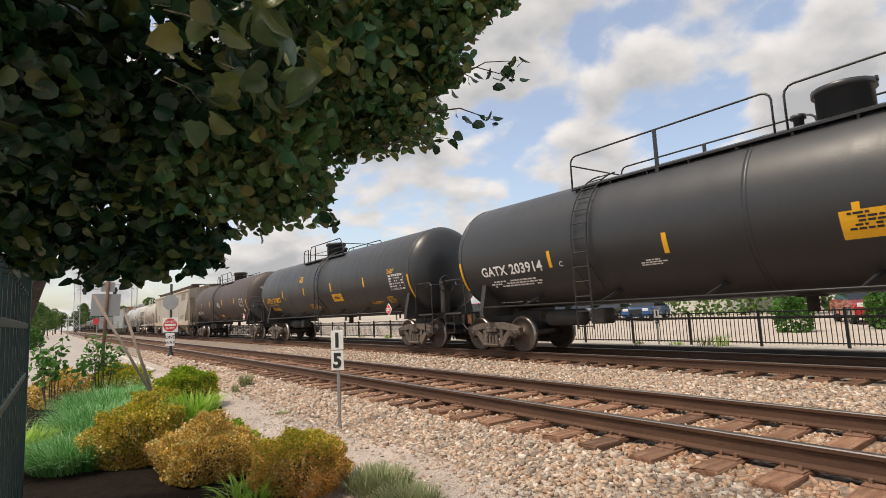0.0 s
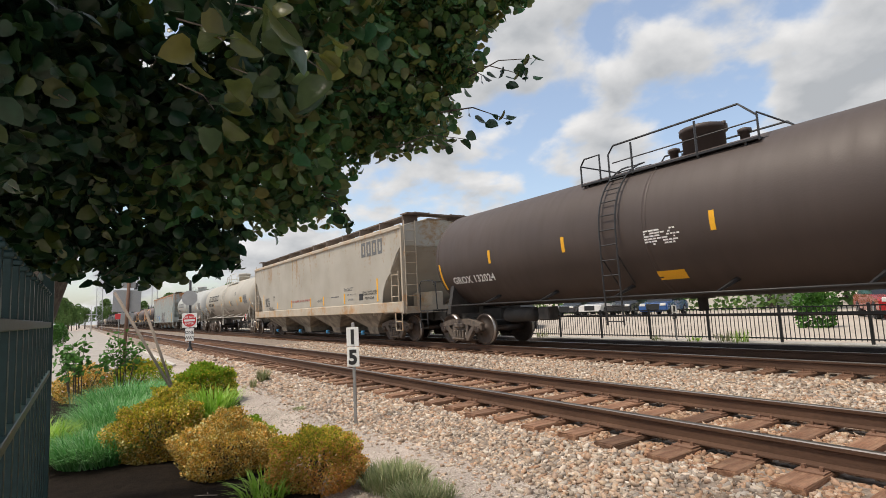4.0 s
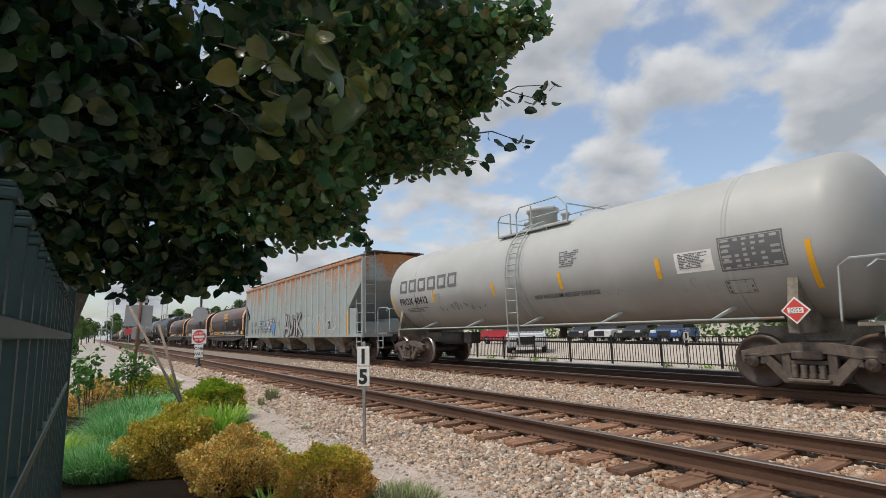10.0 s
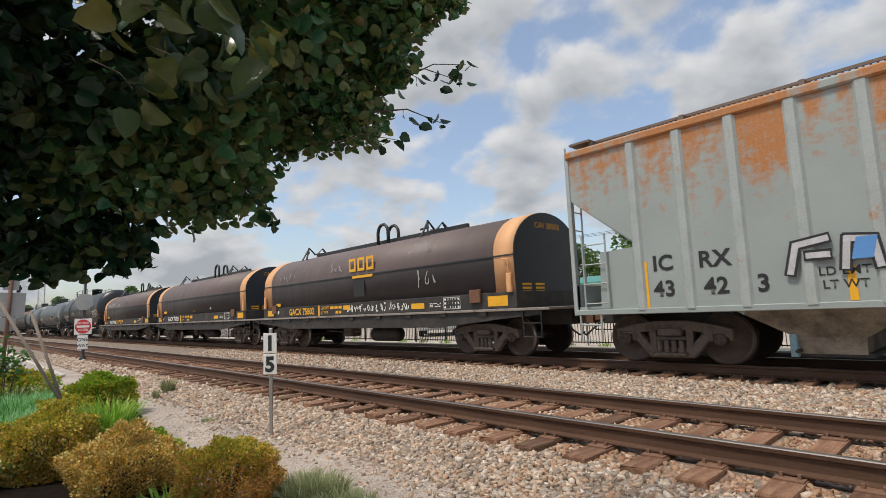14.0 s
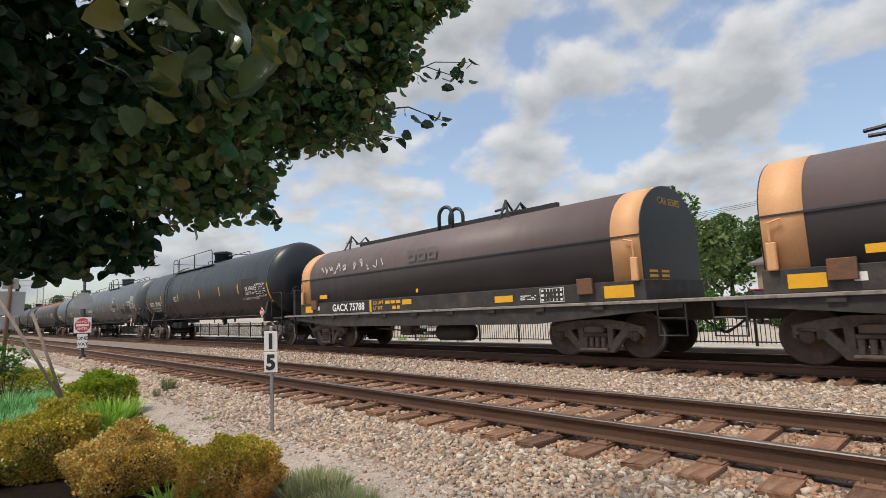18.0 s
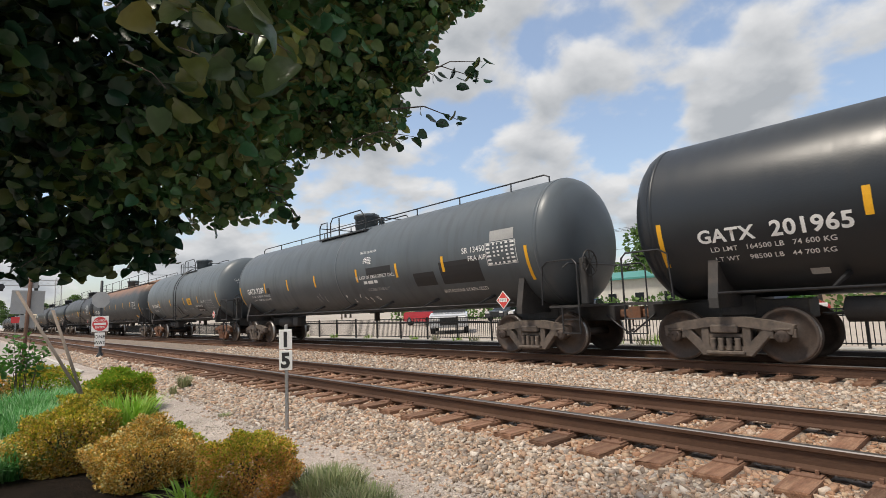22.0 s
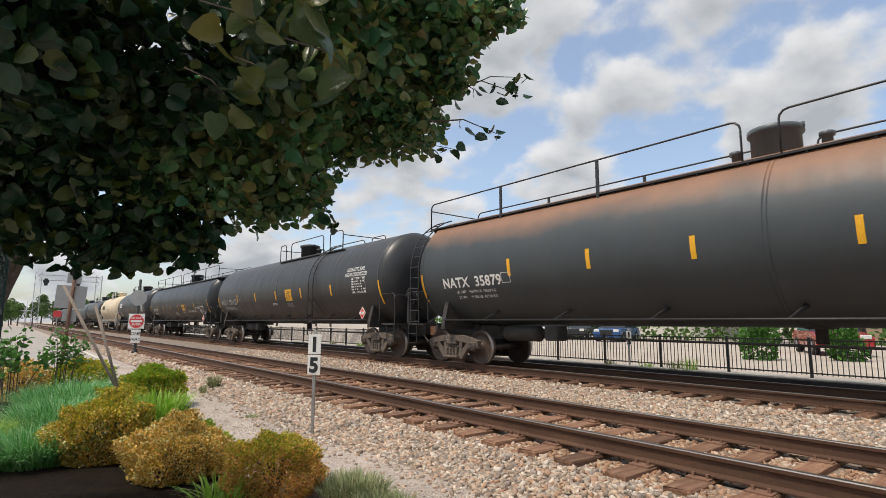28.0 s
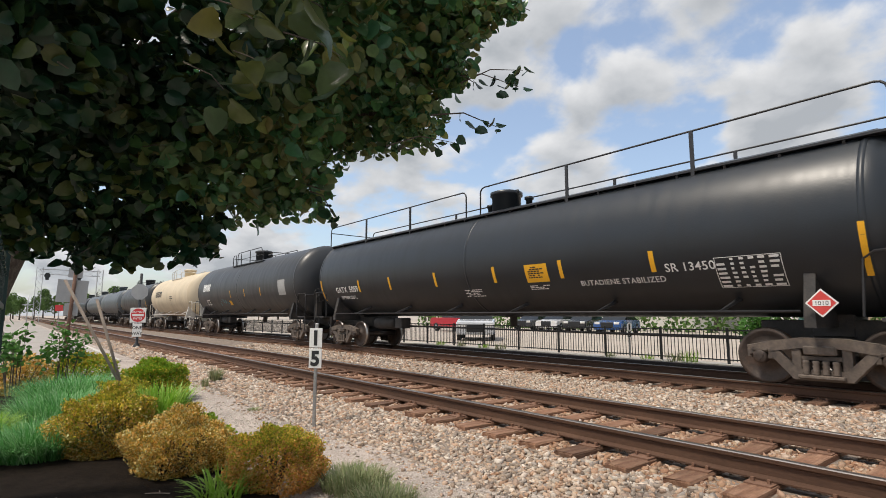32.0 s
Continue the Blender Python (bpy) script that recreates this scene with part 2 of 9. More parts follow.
m_railhead = material("worn_rail_head", (0.30, 0.27, 0.25), 0.32, 0.85, vary=0.2, scale=2, bump=0.05, stretch=(0.3, 4, 4))
m_tie = material("weathered_tie_wood", (0.165, 0.082, 0.048), 0.9, vary=0.45, scale=4, bump=0.8, bump_scale=26, stretch=(3, 0.5, 3), per_piece=0.35, second=(0.27, 0.16, 0.10), second_at=(0.45, 0.7), second_scale=5)
m_plate = material("rusted_tie_plate", (0.21, 0.115, 0.075), 0.85, 0.2, vary=0.35, scale=9, bump=0.3)
m_lot = material("parking_lot_concrete", (0.44, 0.385, 0.33), 0.9, vary=0.15, scale=0.3, bump=0.3, bump_scale=20, second=(0.34, 0.295, 0.25), second_at=(0.45, 0.7), second_scale=0.6)
STONES = [(0.531, 0.462, 0.385), (0.282, 0.226, 0.182), (0.565, 0.424, 0.31), (0.147, 0.11, 0.0856), (0.701, 0.621, 0.535), (0.486, 0.303, 0.193), (0.282, 0.242, 0.214), (0.599, 0.512, 0.423), (0.384, 0.226, 0.139), (0.441, 0.352, 0.284)]
STONES_RUST = [(0.42, 0.26, 0.165), (0.26, 0.145, 0.09), (0.48, 0.35, 0.24), (0.17, 0.09, 0.055), (0.40, 0.23, 0.14), (0.58, 0.48, 0.39), (0.33, 0.17, 0.095), (0.46, 0.30, 0.195)]
m_stones = island_material("ballast_stones", STONES)
m_stones_rust = island_material("rust_stained_ballast_stones", STONES_RUST)
m_pebbles = island_material("gravel_pebbles", [(0.58, 0.53, 0.46), (0.44, 0.39, 0.33), (0.62, 0.58, 0.52), (0.36, 0.31, 0.26)], bump=0.2)

TIE_TOP = -0.185
# the cross-section of the ground from the garden to the car park: y, z
SECTION = [(-400, -0.42), (-30, -0.42), (-3, -0.42), (0, -0.42), (3.35, -0.41), (3.75, -0.36), (4.15, -0.25), (4.6, -0.235), (6.4, -0.235), (7.0, -0.27), (7.9, -0.31), (8.8, -0.27),
           (9.4, -0.235), (11.9, -0.235), (12.6, -0.30), (13.75, -0.34), (13.8, -0.14), (14.0, -0.09), (40, -0.08), (400, -0.08)]


def ground_z(y):
    for (a, p), (b, q) in zip(SECTION, SECTION[1:]):
        if a <= y <= b:
            return p + (q - p) * (y - a) / (b - a)
    return -0.4


def build_ground():
    xs = [-1500, -600, -300, -150] + [-100 + 4 * k for k in range(15)] + [-40 + 1.0 * k for k in range(56)] + [20, 40, 80, 200, 600]
    ys = [-900] + [s[0] for s in SECTION] + [900]
    extra = [0.6 * k for k in range(1, 21)]
    ys = sorted(set(ys + [round(e, 2) for e in extra if all(abs(e - s) > 0.2 for s in ys)]))
    bm = bmesh.new()
    grid = []
    for x in xs:
        grid.append([bm.verts.new((x, y, ground_z(y) + (0.02 * noise.noise((x * 0.7, y * 0.7, 0)) if -45 < x < 20 and -3 < y < 13 else 0))) for y in ys])
    for a, b in zip(grid, grid[1:]):
        for k in range(len(ys) - 1):
            f = bm.faces.new((a[k], b[k], b[k + 1], a[k + 1]))
            y = (ys[k] + ys[k + 1]) / 2
            f.material_index = 1 if 3.5 < y < 13.7 else 2 if y > 13.7 else 0
            f.smooth = True
    ob = new("ground", mesh_of(bm, [m_gravel, m_ballast_bed, m_lot], "ground"))
    return tagged(ob, "pale gravel ground beside a ballasted railway", "ground", kind="structure")


ground = build_ground()


def rail_mesh(x0, x1):
    """Flat-bottomed rail: foot, web and rounded head."""
    prof = [(-0.07, -0.172), (0.07, -0.172), (0.07, -0.16), (0.012, -0.142), (0.009, -0.05), (0.034, -0.038), (0.036, -0.008), (0.026, 0), (-0.026, 0), (-0.036, -0.008), (-0.034, -0.038), (-0.009, -0.05), (-0.012, -0.142), (-0.07, -0.16)]
    bm = bmesh.new()
    a = [bm.verts.new((x0, y, z)) for y, z in prof]
    b = [bm.verts.new((x1, y, z)) for y, z in prof]
    n = len(prof)
    bm.faces.new(a); bm.faces.new(b[::-1])
    for k in range(n):
        f = bm.faces.new((a[k], b[k], b[(k + 1) % n], a[(k + 1) % n]))
        f.material_index = 1 if k in (6, 7, 8) else 0
    return mesh_of(bm, [m_rail, m_railhead], "rail")


ME_RAIL = rail_mesh(-520, 60)
track_near = thing("railway_track_near", "empty railway track with rusty rails on wooden ties", "railway track", kind="structure")
track_far = thing("railway_track_far", "railway track under the train, brown rails on wooden ties", "railway track", kind="structure")
for tr, yc in ((track_near, 5.5), (track_far, 10.82)):
    for s in (-1, 1):
        part("rail", ME_RAIL, None, tr, "brown steel rail with a worn bright head", pose(0, yc + s * 0.7525, 0))


def tie_mesh(seed):
    rnd = random.Random(seed)
    bm = bmesh.new()
    box(bm, -0.115, 0.115, -1.3, 1.3, -0.36, TIE_TOP, 0.012)
    for v in bm.verts:
        v.co += Vector((rnd.uniform(-1, 1), rnd.uniform(-1, 1) * 1.5, rnd.uniform(-1, 1) * 0.6)) * 0.008
    return mesh_of(bm, m_tie, "tie")


def plate_mesh():
    bm = bmesh.new()
    box(bm, -0.1, 0.1, -0.18, 0.18, TIE_TOP - 0.002, TIE_TOP + 0.014)
    for sx in (-0.06, 0.06):
        for sy in (-0.1, 0.1):
            box(bm, sx - 0.012, sx + 0.012, sy - 0.015, sy + 0.015, TIE_TOP + 0.012, TIE_TOP + 0.045)
    return mesh_of(bm, m_plate, "tie_plate")


ME_TIES, ME_PLATE = [tie_mesh(k) for k in range(6)], plate_mesh()


def lay_ties():
    rnd = random.Random(5)
    for tr, yc, x0, x1 in ((track_near, 5.5, -58.0, 4.0), (track_far, 10.82, -40.0, 4.0)):
        x = x1
        while x > x0:
            tie = part("tie", rnd.choice(ME_TIES), None, tr, "", pose(x + rnd.uniform(-0.03, 0.03), yc + rnd.uniform(-0.05, 0.05), rnd.uniform(-0.012, 0.008), 0, 0, rnd.uniform(-1.5, 1.5)))
            if x > -24:
                for s in (-1, 1):
                    if tr is track_near or s < 0:
                        part("tie_plate", ME_PLATE, None, tie, "", pose(0, s * 0.7525, 0))
            x -= 0.53
        # the rest of the ties, far away, in one piece
        bm = bmesh.new()
        while x > -260:
            box(bm, x - 0.115, x + 0.115, yc - 1.3, yc + 1.3, -0.3, TIE_TOP)
            x -= 0.53
        tagged(part("far_ties", bm, m_tie, tr), kind="stuff")


# ---- loose stone ----
def stone_shapes(count, seed):
    rnd = random.Random(seed)
    out = []
    for _ in range(count):
        # a broken block: eight corners pushed about, twelve flat faces
        sx, sy, sz = rnd.uniform(0.7, 1.25), rnd.uniform(0.5, 0.9), rnd.uniform(0.4, 0.85)
        v = [(x * sx * rnd.uniform(0.2, 1.15), y * sy * rnd.uniform(0.2, 1.15), z * sz * rnd.uniform(0.3, 1.2)) for x in (-1, 1) for y in (-1, 1) for z in (-1, 1)]
        quads = ((0, 1, 3, 2), (4, 6, 7, 5), (0, 4, 5, 1), (2, 3, 7, 6), (0, 2, 6, 4), (1, 5, 7, 3))
        out.append((np.array(v), np.array([t for a, b, c, d in quads for t in ((a, b, c), (a, c, d))])))
    return out


def scatter(name, mat, label, places, shapes, category="ballast"):
    """places: rows of x, y, z, size, turn. All the stones in one mesh."""
    verts, faces, base = [], [], 0
    rnd = np.random.RandomState(len(places))
    pick = rnd.randint(0, len(shapes), len(places))
    tilt = rnd.uniform(-0.5, 0.5, len(places))
    for (x, y, z, s, a), k, q in zip(places, pick, tilt):
        v, f = shapes[k]
        c, sn = math.cos(a), math.sin(a)
        p = np.stack([v[:, 0] * c - v[:, 1] * sn, v[:, 0] * sn + v[:, 1] * c, v[:, 2] + v[:, 0] * q], 1) * s
        verts.append(p + (x, y, z)); faces.append(f + base); base += len(v)
    if not verts:
        return None
    verts, faces = np.concatenate(verts), np.concatenate(faces)
    me = bpy.data.meshes.new(name)
    me.vertices.add(len(verts)); me.vertices.foreach_set("co", verts.astype(np.float32).ravel())
    me.loops.add(faces.size); me.loops.foreach_set("vertex_index", faces.astype(np.int32).ravel())
    me.polygons.add(len(faces))
    me.polygons.foreach_set("loop_start", np.arange(0, faces.size, 3, dtype=np.int32))
    me.update(calc_edges=True)
    me.materials.append(mat)
    return tagged(new(name, me), label, category, kind="stuff")


def stones_between(rnd, x0, x1, y0, y1, per_m2, size, lift=0.0, keep=lambda x, y: True):
    n = int((x1 - x0) * (y1 - y0) * per_m2)
    out = []
    for _ in range(n):
        x, y = rnd.uniform(x0, x1), rnd.uniform(y0, y1)
        if keep(x, y):
            s = size * rnd.uniform(0.6, 1.35)
            out.append((x, y, ground_z(y) + lift + s * 0.25 * rnd.uniform(-1, 1), s, rnd.uniform(0, 6.28)))
    return out


def spread_ballast():
    rnd = random.Random(11)
    shapes = stone_shapes(24, 3)

    def clear(yc, margin=0.0):
        # ties and rails stay free of stone
        def keep(x, y):
            if abs(y - yc) < 1.3 + margin:
                k = ((4.0 - x) / 0.53) % 1.0
                if k < 0.25 or k > 0.75:
                    return False
                if abs(abs(y - yc) - 0.7525) < 0.09:
                    return False
            return True
        return keep
    near = clear(5.5)
    a = stones_between(rnd, -8.0, 0.5, 3.4, 4.3, 1250, 0.030, 0.0, near) + stones_between(rnd, -16, -8.0, 3.4, 4.3, 780, 0.034, 0.0, near) + stones_between(rnd, -34, -16, 3.4, 4.3, 200, 0.05, 0.0)
    a += stones_between(rnd, -9, 0.5, 3.15, 3.45, 420, 0.026) + stones_between(rnd, -10, 0.5, 2.85, 3.2, 130, 0.022) + stones_between(rnd, -16, -9, 3.1, 3.45, 150, 0.028)
    scatter("ballast_shoulder", m_stones, "pale grey and tan ballast stones beside the track", a, shapes)
    b = stones_between(rnd, -9, 1.5, 4.2, 6.9, 860, 0.030, 0.0, near) + stones_between(rnd, -24, -9, 4.2, 6.9, 360, 0.037, 0.0, near)
    scatter("ballast_between_ties", m_stones_rust, "rust-stained ballast stones between the ties", b, shapes)
    c = stones_between(rnd, -10, 2, 6.8, 9.6, 640, 0.034) + stones_between(rnd, -26, -10, 6.8, 9.6, 200, 0.04) + stones_between(rnd, -26, 2, 9.6, 12.2, 50, 0.04, 0.0, clear(10.82))
    scatter("ballast_between_tracks", m_stones, "grey crushed ballast stones between the two tracks", c, shapes)
    g = stones_between(rnd, -9, -1, 1.2, 3.5, 420, 0.011) + stones_between(rnd, -16, -9, 2.0, 3.5, 160, 0.014)
    scatter("gravel_pebbles", m_pebbles, "small pale pebbles on the gravel path", g, stone_shapes(5, 8), "gravel")
# ---- the train ----
# the train slows a little as it passes: seconds, metres a second
SPEEDS = [(0.0, 8.534), (5.0, 8.408), (10.0, 8.314), (16.0, 8.264), (24.0, 8.252), (32.0, 8.222)]
TRACK_FAR, TRACK_NEAR = 10.82, 5.50

m_wheel = material("wheel_steel", (0.085, 0.065, 0.055), 0.6, 0.4, vary=0.35, scale=8, bump=0.2, second=(0.16, 0.09, 0.055), second_at=(0.5, 0.75))
m_tread = material("polished_tread", (0.38, 0.36, 0.34), 0.35, 0.9, vary=0.1, bump=0.05)
m_truck = material("dusty_cast_steel", (0.17, 0.135, 0.11), 0.85, 0.1, vary=0.4, scale=5, bump=0.35, second=(0.075, 0.062, 0.055), second_at=(0.42, 0.62), second_scale=5)
m_truck_rust = material("rusty_cast_steel", (0.22, 0.10, 0.055), 0.85, 0.1, vary=0.4, scale=5, bump=0.35, second=(0.11, 0.07, 0.05), second_at=(0.42, 0.62), second_scale=5)
m_under = material("black_underframe", (0.035, 0.033, 0.032), 0.7, 0.0, vary=0.4, scale=4, bump=0.2, second=(0.07, 0.055, 0.045), second_at=(0.5, 0.75))
m_under_dusty = material("dusty_grey_plate", (0.12, 0.11, 0.105), 0.65, 0.0, vary=0.3, scale=3, bump=0.15, second=(0.11, 0.085, 0.075), second_at=(0.5, 0.75))
m_rail_black = material("black_handrail", (0.022, 0.022, 0.024), 0.45, 0.0, vary=0.25, bump=0.05)
m_yellow = material("reflective_yellow", (0.82, 0.42, 0.02), 0.5, vary=0.12, bump=0.05, second=(0.55, 0.3, 0.05), second_at=(0.62, 0.8))
m_white = material("stencil_white", (0.78, 0.78, 0.76), 0.6, vary=0.12, bump=0.0)
m_dim = material("faded_stencil", (0.36, 0.36, 0.35), 0.7, vary=0.2, bump=0.0)
m_grey_mark = material("grey_stencil", (0.13, 0.135, 0.14), 0.6, vary=0.15, bump=0.0)
m_black = material("stencil_black", (0.02, 0.02, 0.022), 0.55, vary=0.1, bump=0.0)
m_red = material("placard_red", (0.62, 0.06, 0.05), 0.5, vary=0.1, bump=0.0)
m_redmark = material("red_stencil", (0.42, 0.09, 0.08), 0.6, vary=0.1, bump=0.0)
m_blue = material("blue_gate", (0.06, 0.30, 0.58), 0.6, vary=0.15)
m_bluegraf = material("blue_spray", (0.1, 0.28, 0.62), 0.6, vary=0.1, bump=0)
m_pink = material("mauve_spray", (0.55, 0.45, 0.52), 0.6, vary=0.12, bump=0)
m_repaint = material("dark_repaint", (0.034, 0.038, 0.042), 0.5, vary=0.2, bump=0.0)
m_teal = material("teal_spray", (0.1, 0.42, 0.5), 0.6, vary=0.1, bump=0)


def tank_paint(name, base, low, rough=0.38, low_mix=0.5, streak=None, top=None):
    """Tank paint: ballast spatter and painted shade on the belly, rain streaks, and a separate tone along the crown."""
    m = bpy.data.materials.new(name)
    m.use_nodes = True
    nt = m.node_tree
    n, link = nt.nodes.new, nt.links.new
    b = nt.nodes["Principled BSDF"]
    b.inputs["Roughness"].default_value = rough
    co = n("ShaderNodeTexCoord")
    sep = n("ShaderNodeSeparateXYZ"); link(co.outputs["Object"], sep.inputs[0])
    mp = n("ShaderNodeMapping"); mp.inputs["Scale"].default_value = (2.4, 0.5, 0.35); link(co.outputs["Object"], mp.inputs[0])
    st = n("ShaderNodeTexNoise"); st.inputs["Scale"].default_value, st.inputs["Detail"].default_value = 2.0, 6; link(mp.outputs[0], st.inputs["Vector"])
    cl = n("ShaderNodeTexNoise"); cl.inputs["Scale"].default_value, cl.inputs["Detail"].default_value = 0.8, 7; link(co.outputs["Object"], cl.inputs["Vector"])
    fine = n("ShaderNodeTexNoise"); fine.inputs["Scale"].default_value, fine.inputs["Detail"].default_value = 30, 4; link(co.outputs["Object"], fine.inputs["Vector"])

    def ramp(src, lo, hi):
        r = n("ShaderNodeMapRange"); r.inputs["From Min"].default_value, r.inputs["From Max"].default_value = lo, hi
        link(src, r.inputs["Value"]); return r.outputs[0]

    def mixed(f, a, c):
        x = n("ShaderNodeMix"); x.data_type = "RGBA"; link(f, x.inputs["Factor"])
        link(a, x.inputs["A"]) if not isinstance(a, tuple) else setattr(x.inputs["A"], "default_value", rgb(a))
        link(c, x.inputs["B"]) if not isinstance(c, tuple) else setattr(x.inputs["B"], "default_value", rgb(c))
        return x.outputs["Result"]

    def times(a, k):
        x = n("ShaderNodeMath"); x.operation = "MULTIPLY"; link(a, x.inputs[0])
        link(k, x.inputs[1]) if not isinstance(k, float) else setattr(x.inputs[1], "default_value", k)
        return x.outputs[0]
    # ballast spatter and painted underside shade reach about a metre up the belly
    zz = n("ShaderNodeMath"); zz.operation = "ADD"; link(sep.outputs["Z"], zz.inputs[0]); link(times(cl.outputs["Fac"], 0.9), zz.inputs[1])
    c = mixed(times(ramp(zz.outputs[0], 0.25, -1.3), low_mix), base, low)
    c = mixed(times(ramp(st.outputs["Fac"], 0.52, 0.75), 0.30), c, streak or low)
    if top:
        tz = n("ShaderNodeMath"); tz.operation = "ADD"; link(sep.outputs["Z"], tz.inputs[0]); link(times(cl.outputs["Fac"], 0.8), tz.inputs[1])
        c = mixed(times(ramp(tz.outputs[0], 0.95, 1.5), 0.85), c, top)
    v = n("ShaderNodeMapRange"); v.inputs["To Min"].default_value, v.inputs["To Max"].default_value = 0.78, 1.22; link(cl.outputs["Fac"], v.inputs["Value"])
    sc = n("ShaderNodeVectorMath"); sc.operation = "SCALE"; link(c, sc.inputs[0]); link(v.outputs[0], sc.inputs["Scale"])
    link(sc.outputs[0], b.inputs["Base Color"])
    rr = n("ShaderNodeMapRange"); rr.inputs["To Min"].default_value, rr.inputs["To Max"].default_value = rough - 0.08, rough + 0.2
    link(st.outputs["Fac"], rr.inputs["Value"]); link(rr.outputs[0], b.inputs["Roughness"])
    bp = n("ShaderNodeBump"); bp.inputs["Strength"].default_value, bp.inputs["Distance"].default_value = 0.12, 0.01
    link(fine.outputs["Fac"], bp.inputs["Height"]); link(bp.outputs[0], b.inputs["Normal"])
    return m


# black and slate belly tones are darkened for the shade under the tank
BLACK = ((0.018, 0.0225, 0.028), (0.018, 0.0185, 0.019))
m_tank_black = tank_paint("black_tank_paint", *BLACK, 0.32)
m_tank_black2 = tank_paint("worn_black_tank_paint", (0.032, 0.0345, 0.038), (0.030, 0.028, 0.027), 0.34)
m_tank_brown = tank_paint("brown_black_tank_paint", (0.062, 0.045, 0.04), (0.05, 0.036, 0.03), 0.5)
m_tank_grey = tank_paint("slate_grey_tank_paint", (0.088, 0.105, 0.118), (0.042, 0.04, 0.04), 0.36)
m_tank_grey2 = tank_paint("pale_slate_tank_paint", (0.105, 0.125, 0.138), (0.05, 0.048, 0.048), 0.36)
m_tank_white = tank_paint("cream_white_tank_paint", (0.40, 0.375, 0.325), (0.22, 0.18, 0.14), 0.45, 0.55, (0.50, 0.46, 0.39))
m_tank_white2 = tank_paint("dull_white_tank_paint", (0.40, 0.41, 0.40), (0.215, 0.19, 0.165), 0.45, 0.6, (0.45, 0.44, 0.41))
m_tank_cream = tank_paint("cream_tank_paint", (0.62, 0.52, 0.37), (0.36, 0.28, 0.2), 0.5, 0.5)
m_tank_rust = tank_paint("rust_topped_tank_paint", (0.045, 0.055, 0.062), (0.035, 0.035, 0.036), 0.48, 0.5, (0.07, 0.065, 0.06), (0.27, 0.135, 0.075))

# wheels, axles and trucks: built once, the meshes shared by all cars
WHEEL_R, WHEELBASE = 0.457, 1.73


def wheelset_mesh():
    bm = bmesh.new()
    for s in (-1, 1):
        prof = [(0.02, 0.085), (0.13, 0.085), (0.15, 0.03), (0.36, 0.0), (0.40, 0.045), (WHEEL_R, 0.05), (WHEEL_R + 0.003, -0.03), (WHEEL_R + 0.028, -0.06), (WHEEL_R + 0.022, -0.085), (0.39, -0.085), (0.35, -0.04), (0.14, -0.02), (0.02, -0.02)]
        lathe(bm, [(r, s * (0.7525 + h)) for r, h in prof], "y", 28)
    lathe(bm, [(0.085, -0.9), (0.085, 0.9)], "y", 12)
    for f in bm.faces:
        c = f.calc_center_median()
        rr = math.hypot(c.x, c.z)
        f.material_index = 1 if abs(rr - WHEEL_R) < 0.006 and f.calc_area() > 0.001 else 0
    # bearing end caps with three bolts, outside the frames
    for s in (-1, 1):
        lathe(bm, [(0.11, s * 0.92), (0.11, s * 1.09), (0.085, s * 1.11), (0.03, s * 1.115)], "y", 14)
        for k in range(3):
            a = 2 * math.pi * k / 3
            lathe(bm, [(0.018, s * 1.11), (0.018, s * 1.135)], "y", 6, (0.055 * math.cos(a), 0, 0.055 * math.sin(a)))
    return mesh_of(bm, [m_wheel, m_tread], "wheelset")


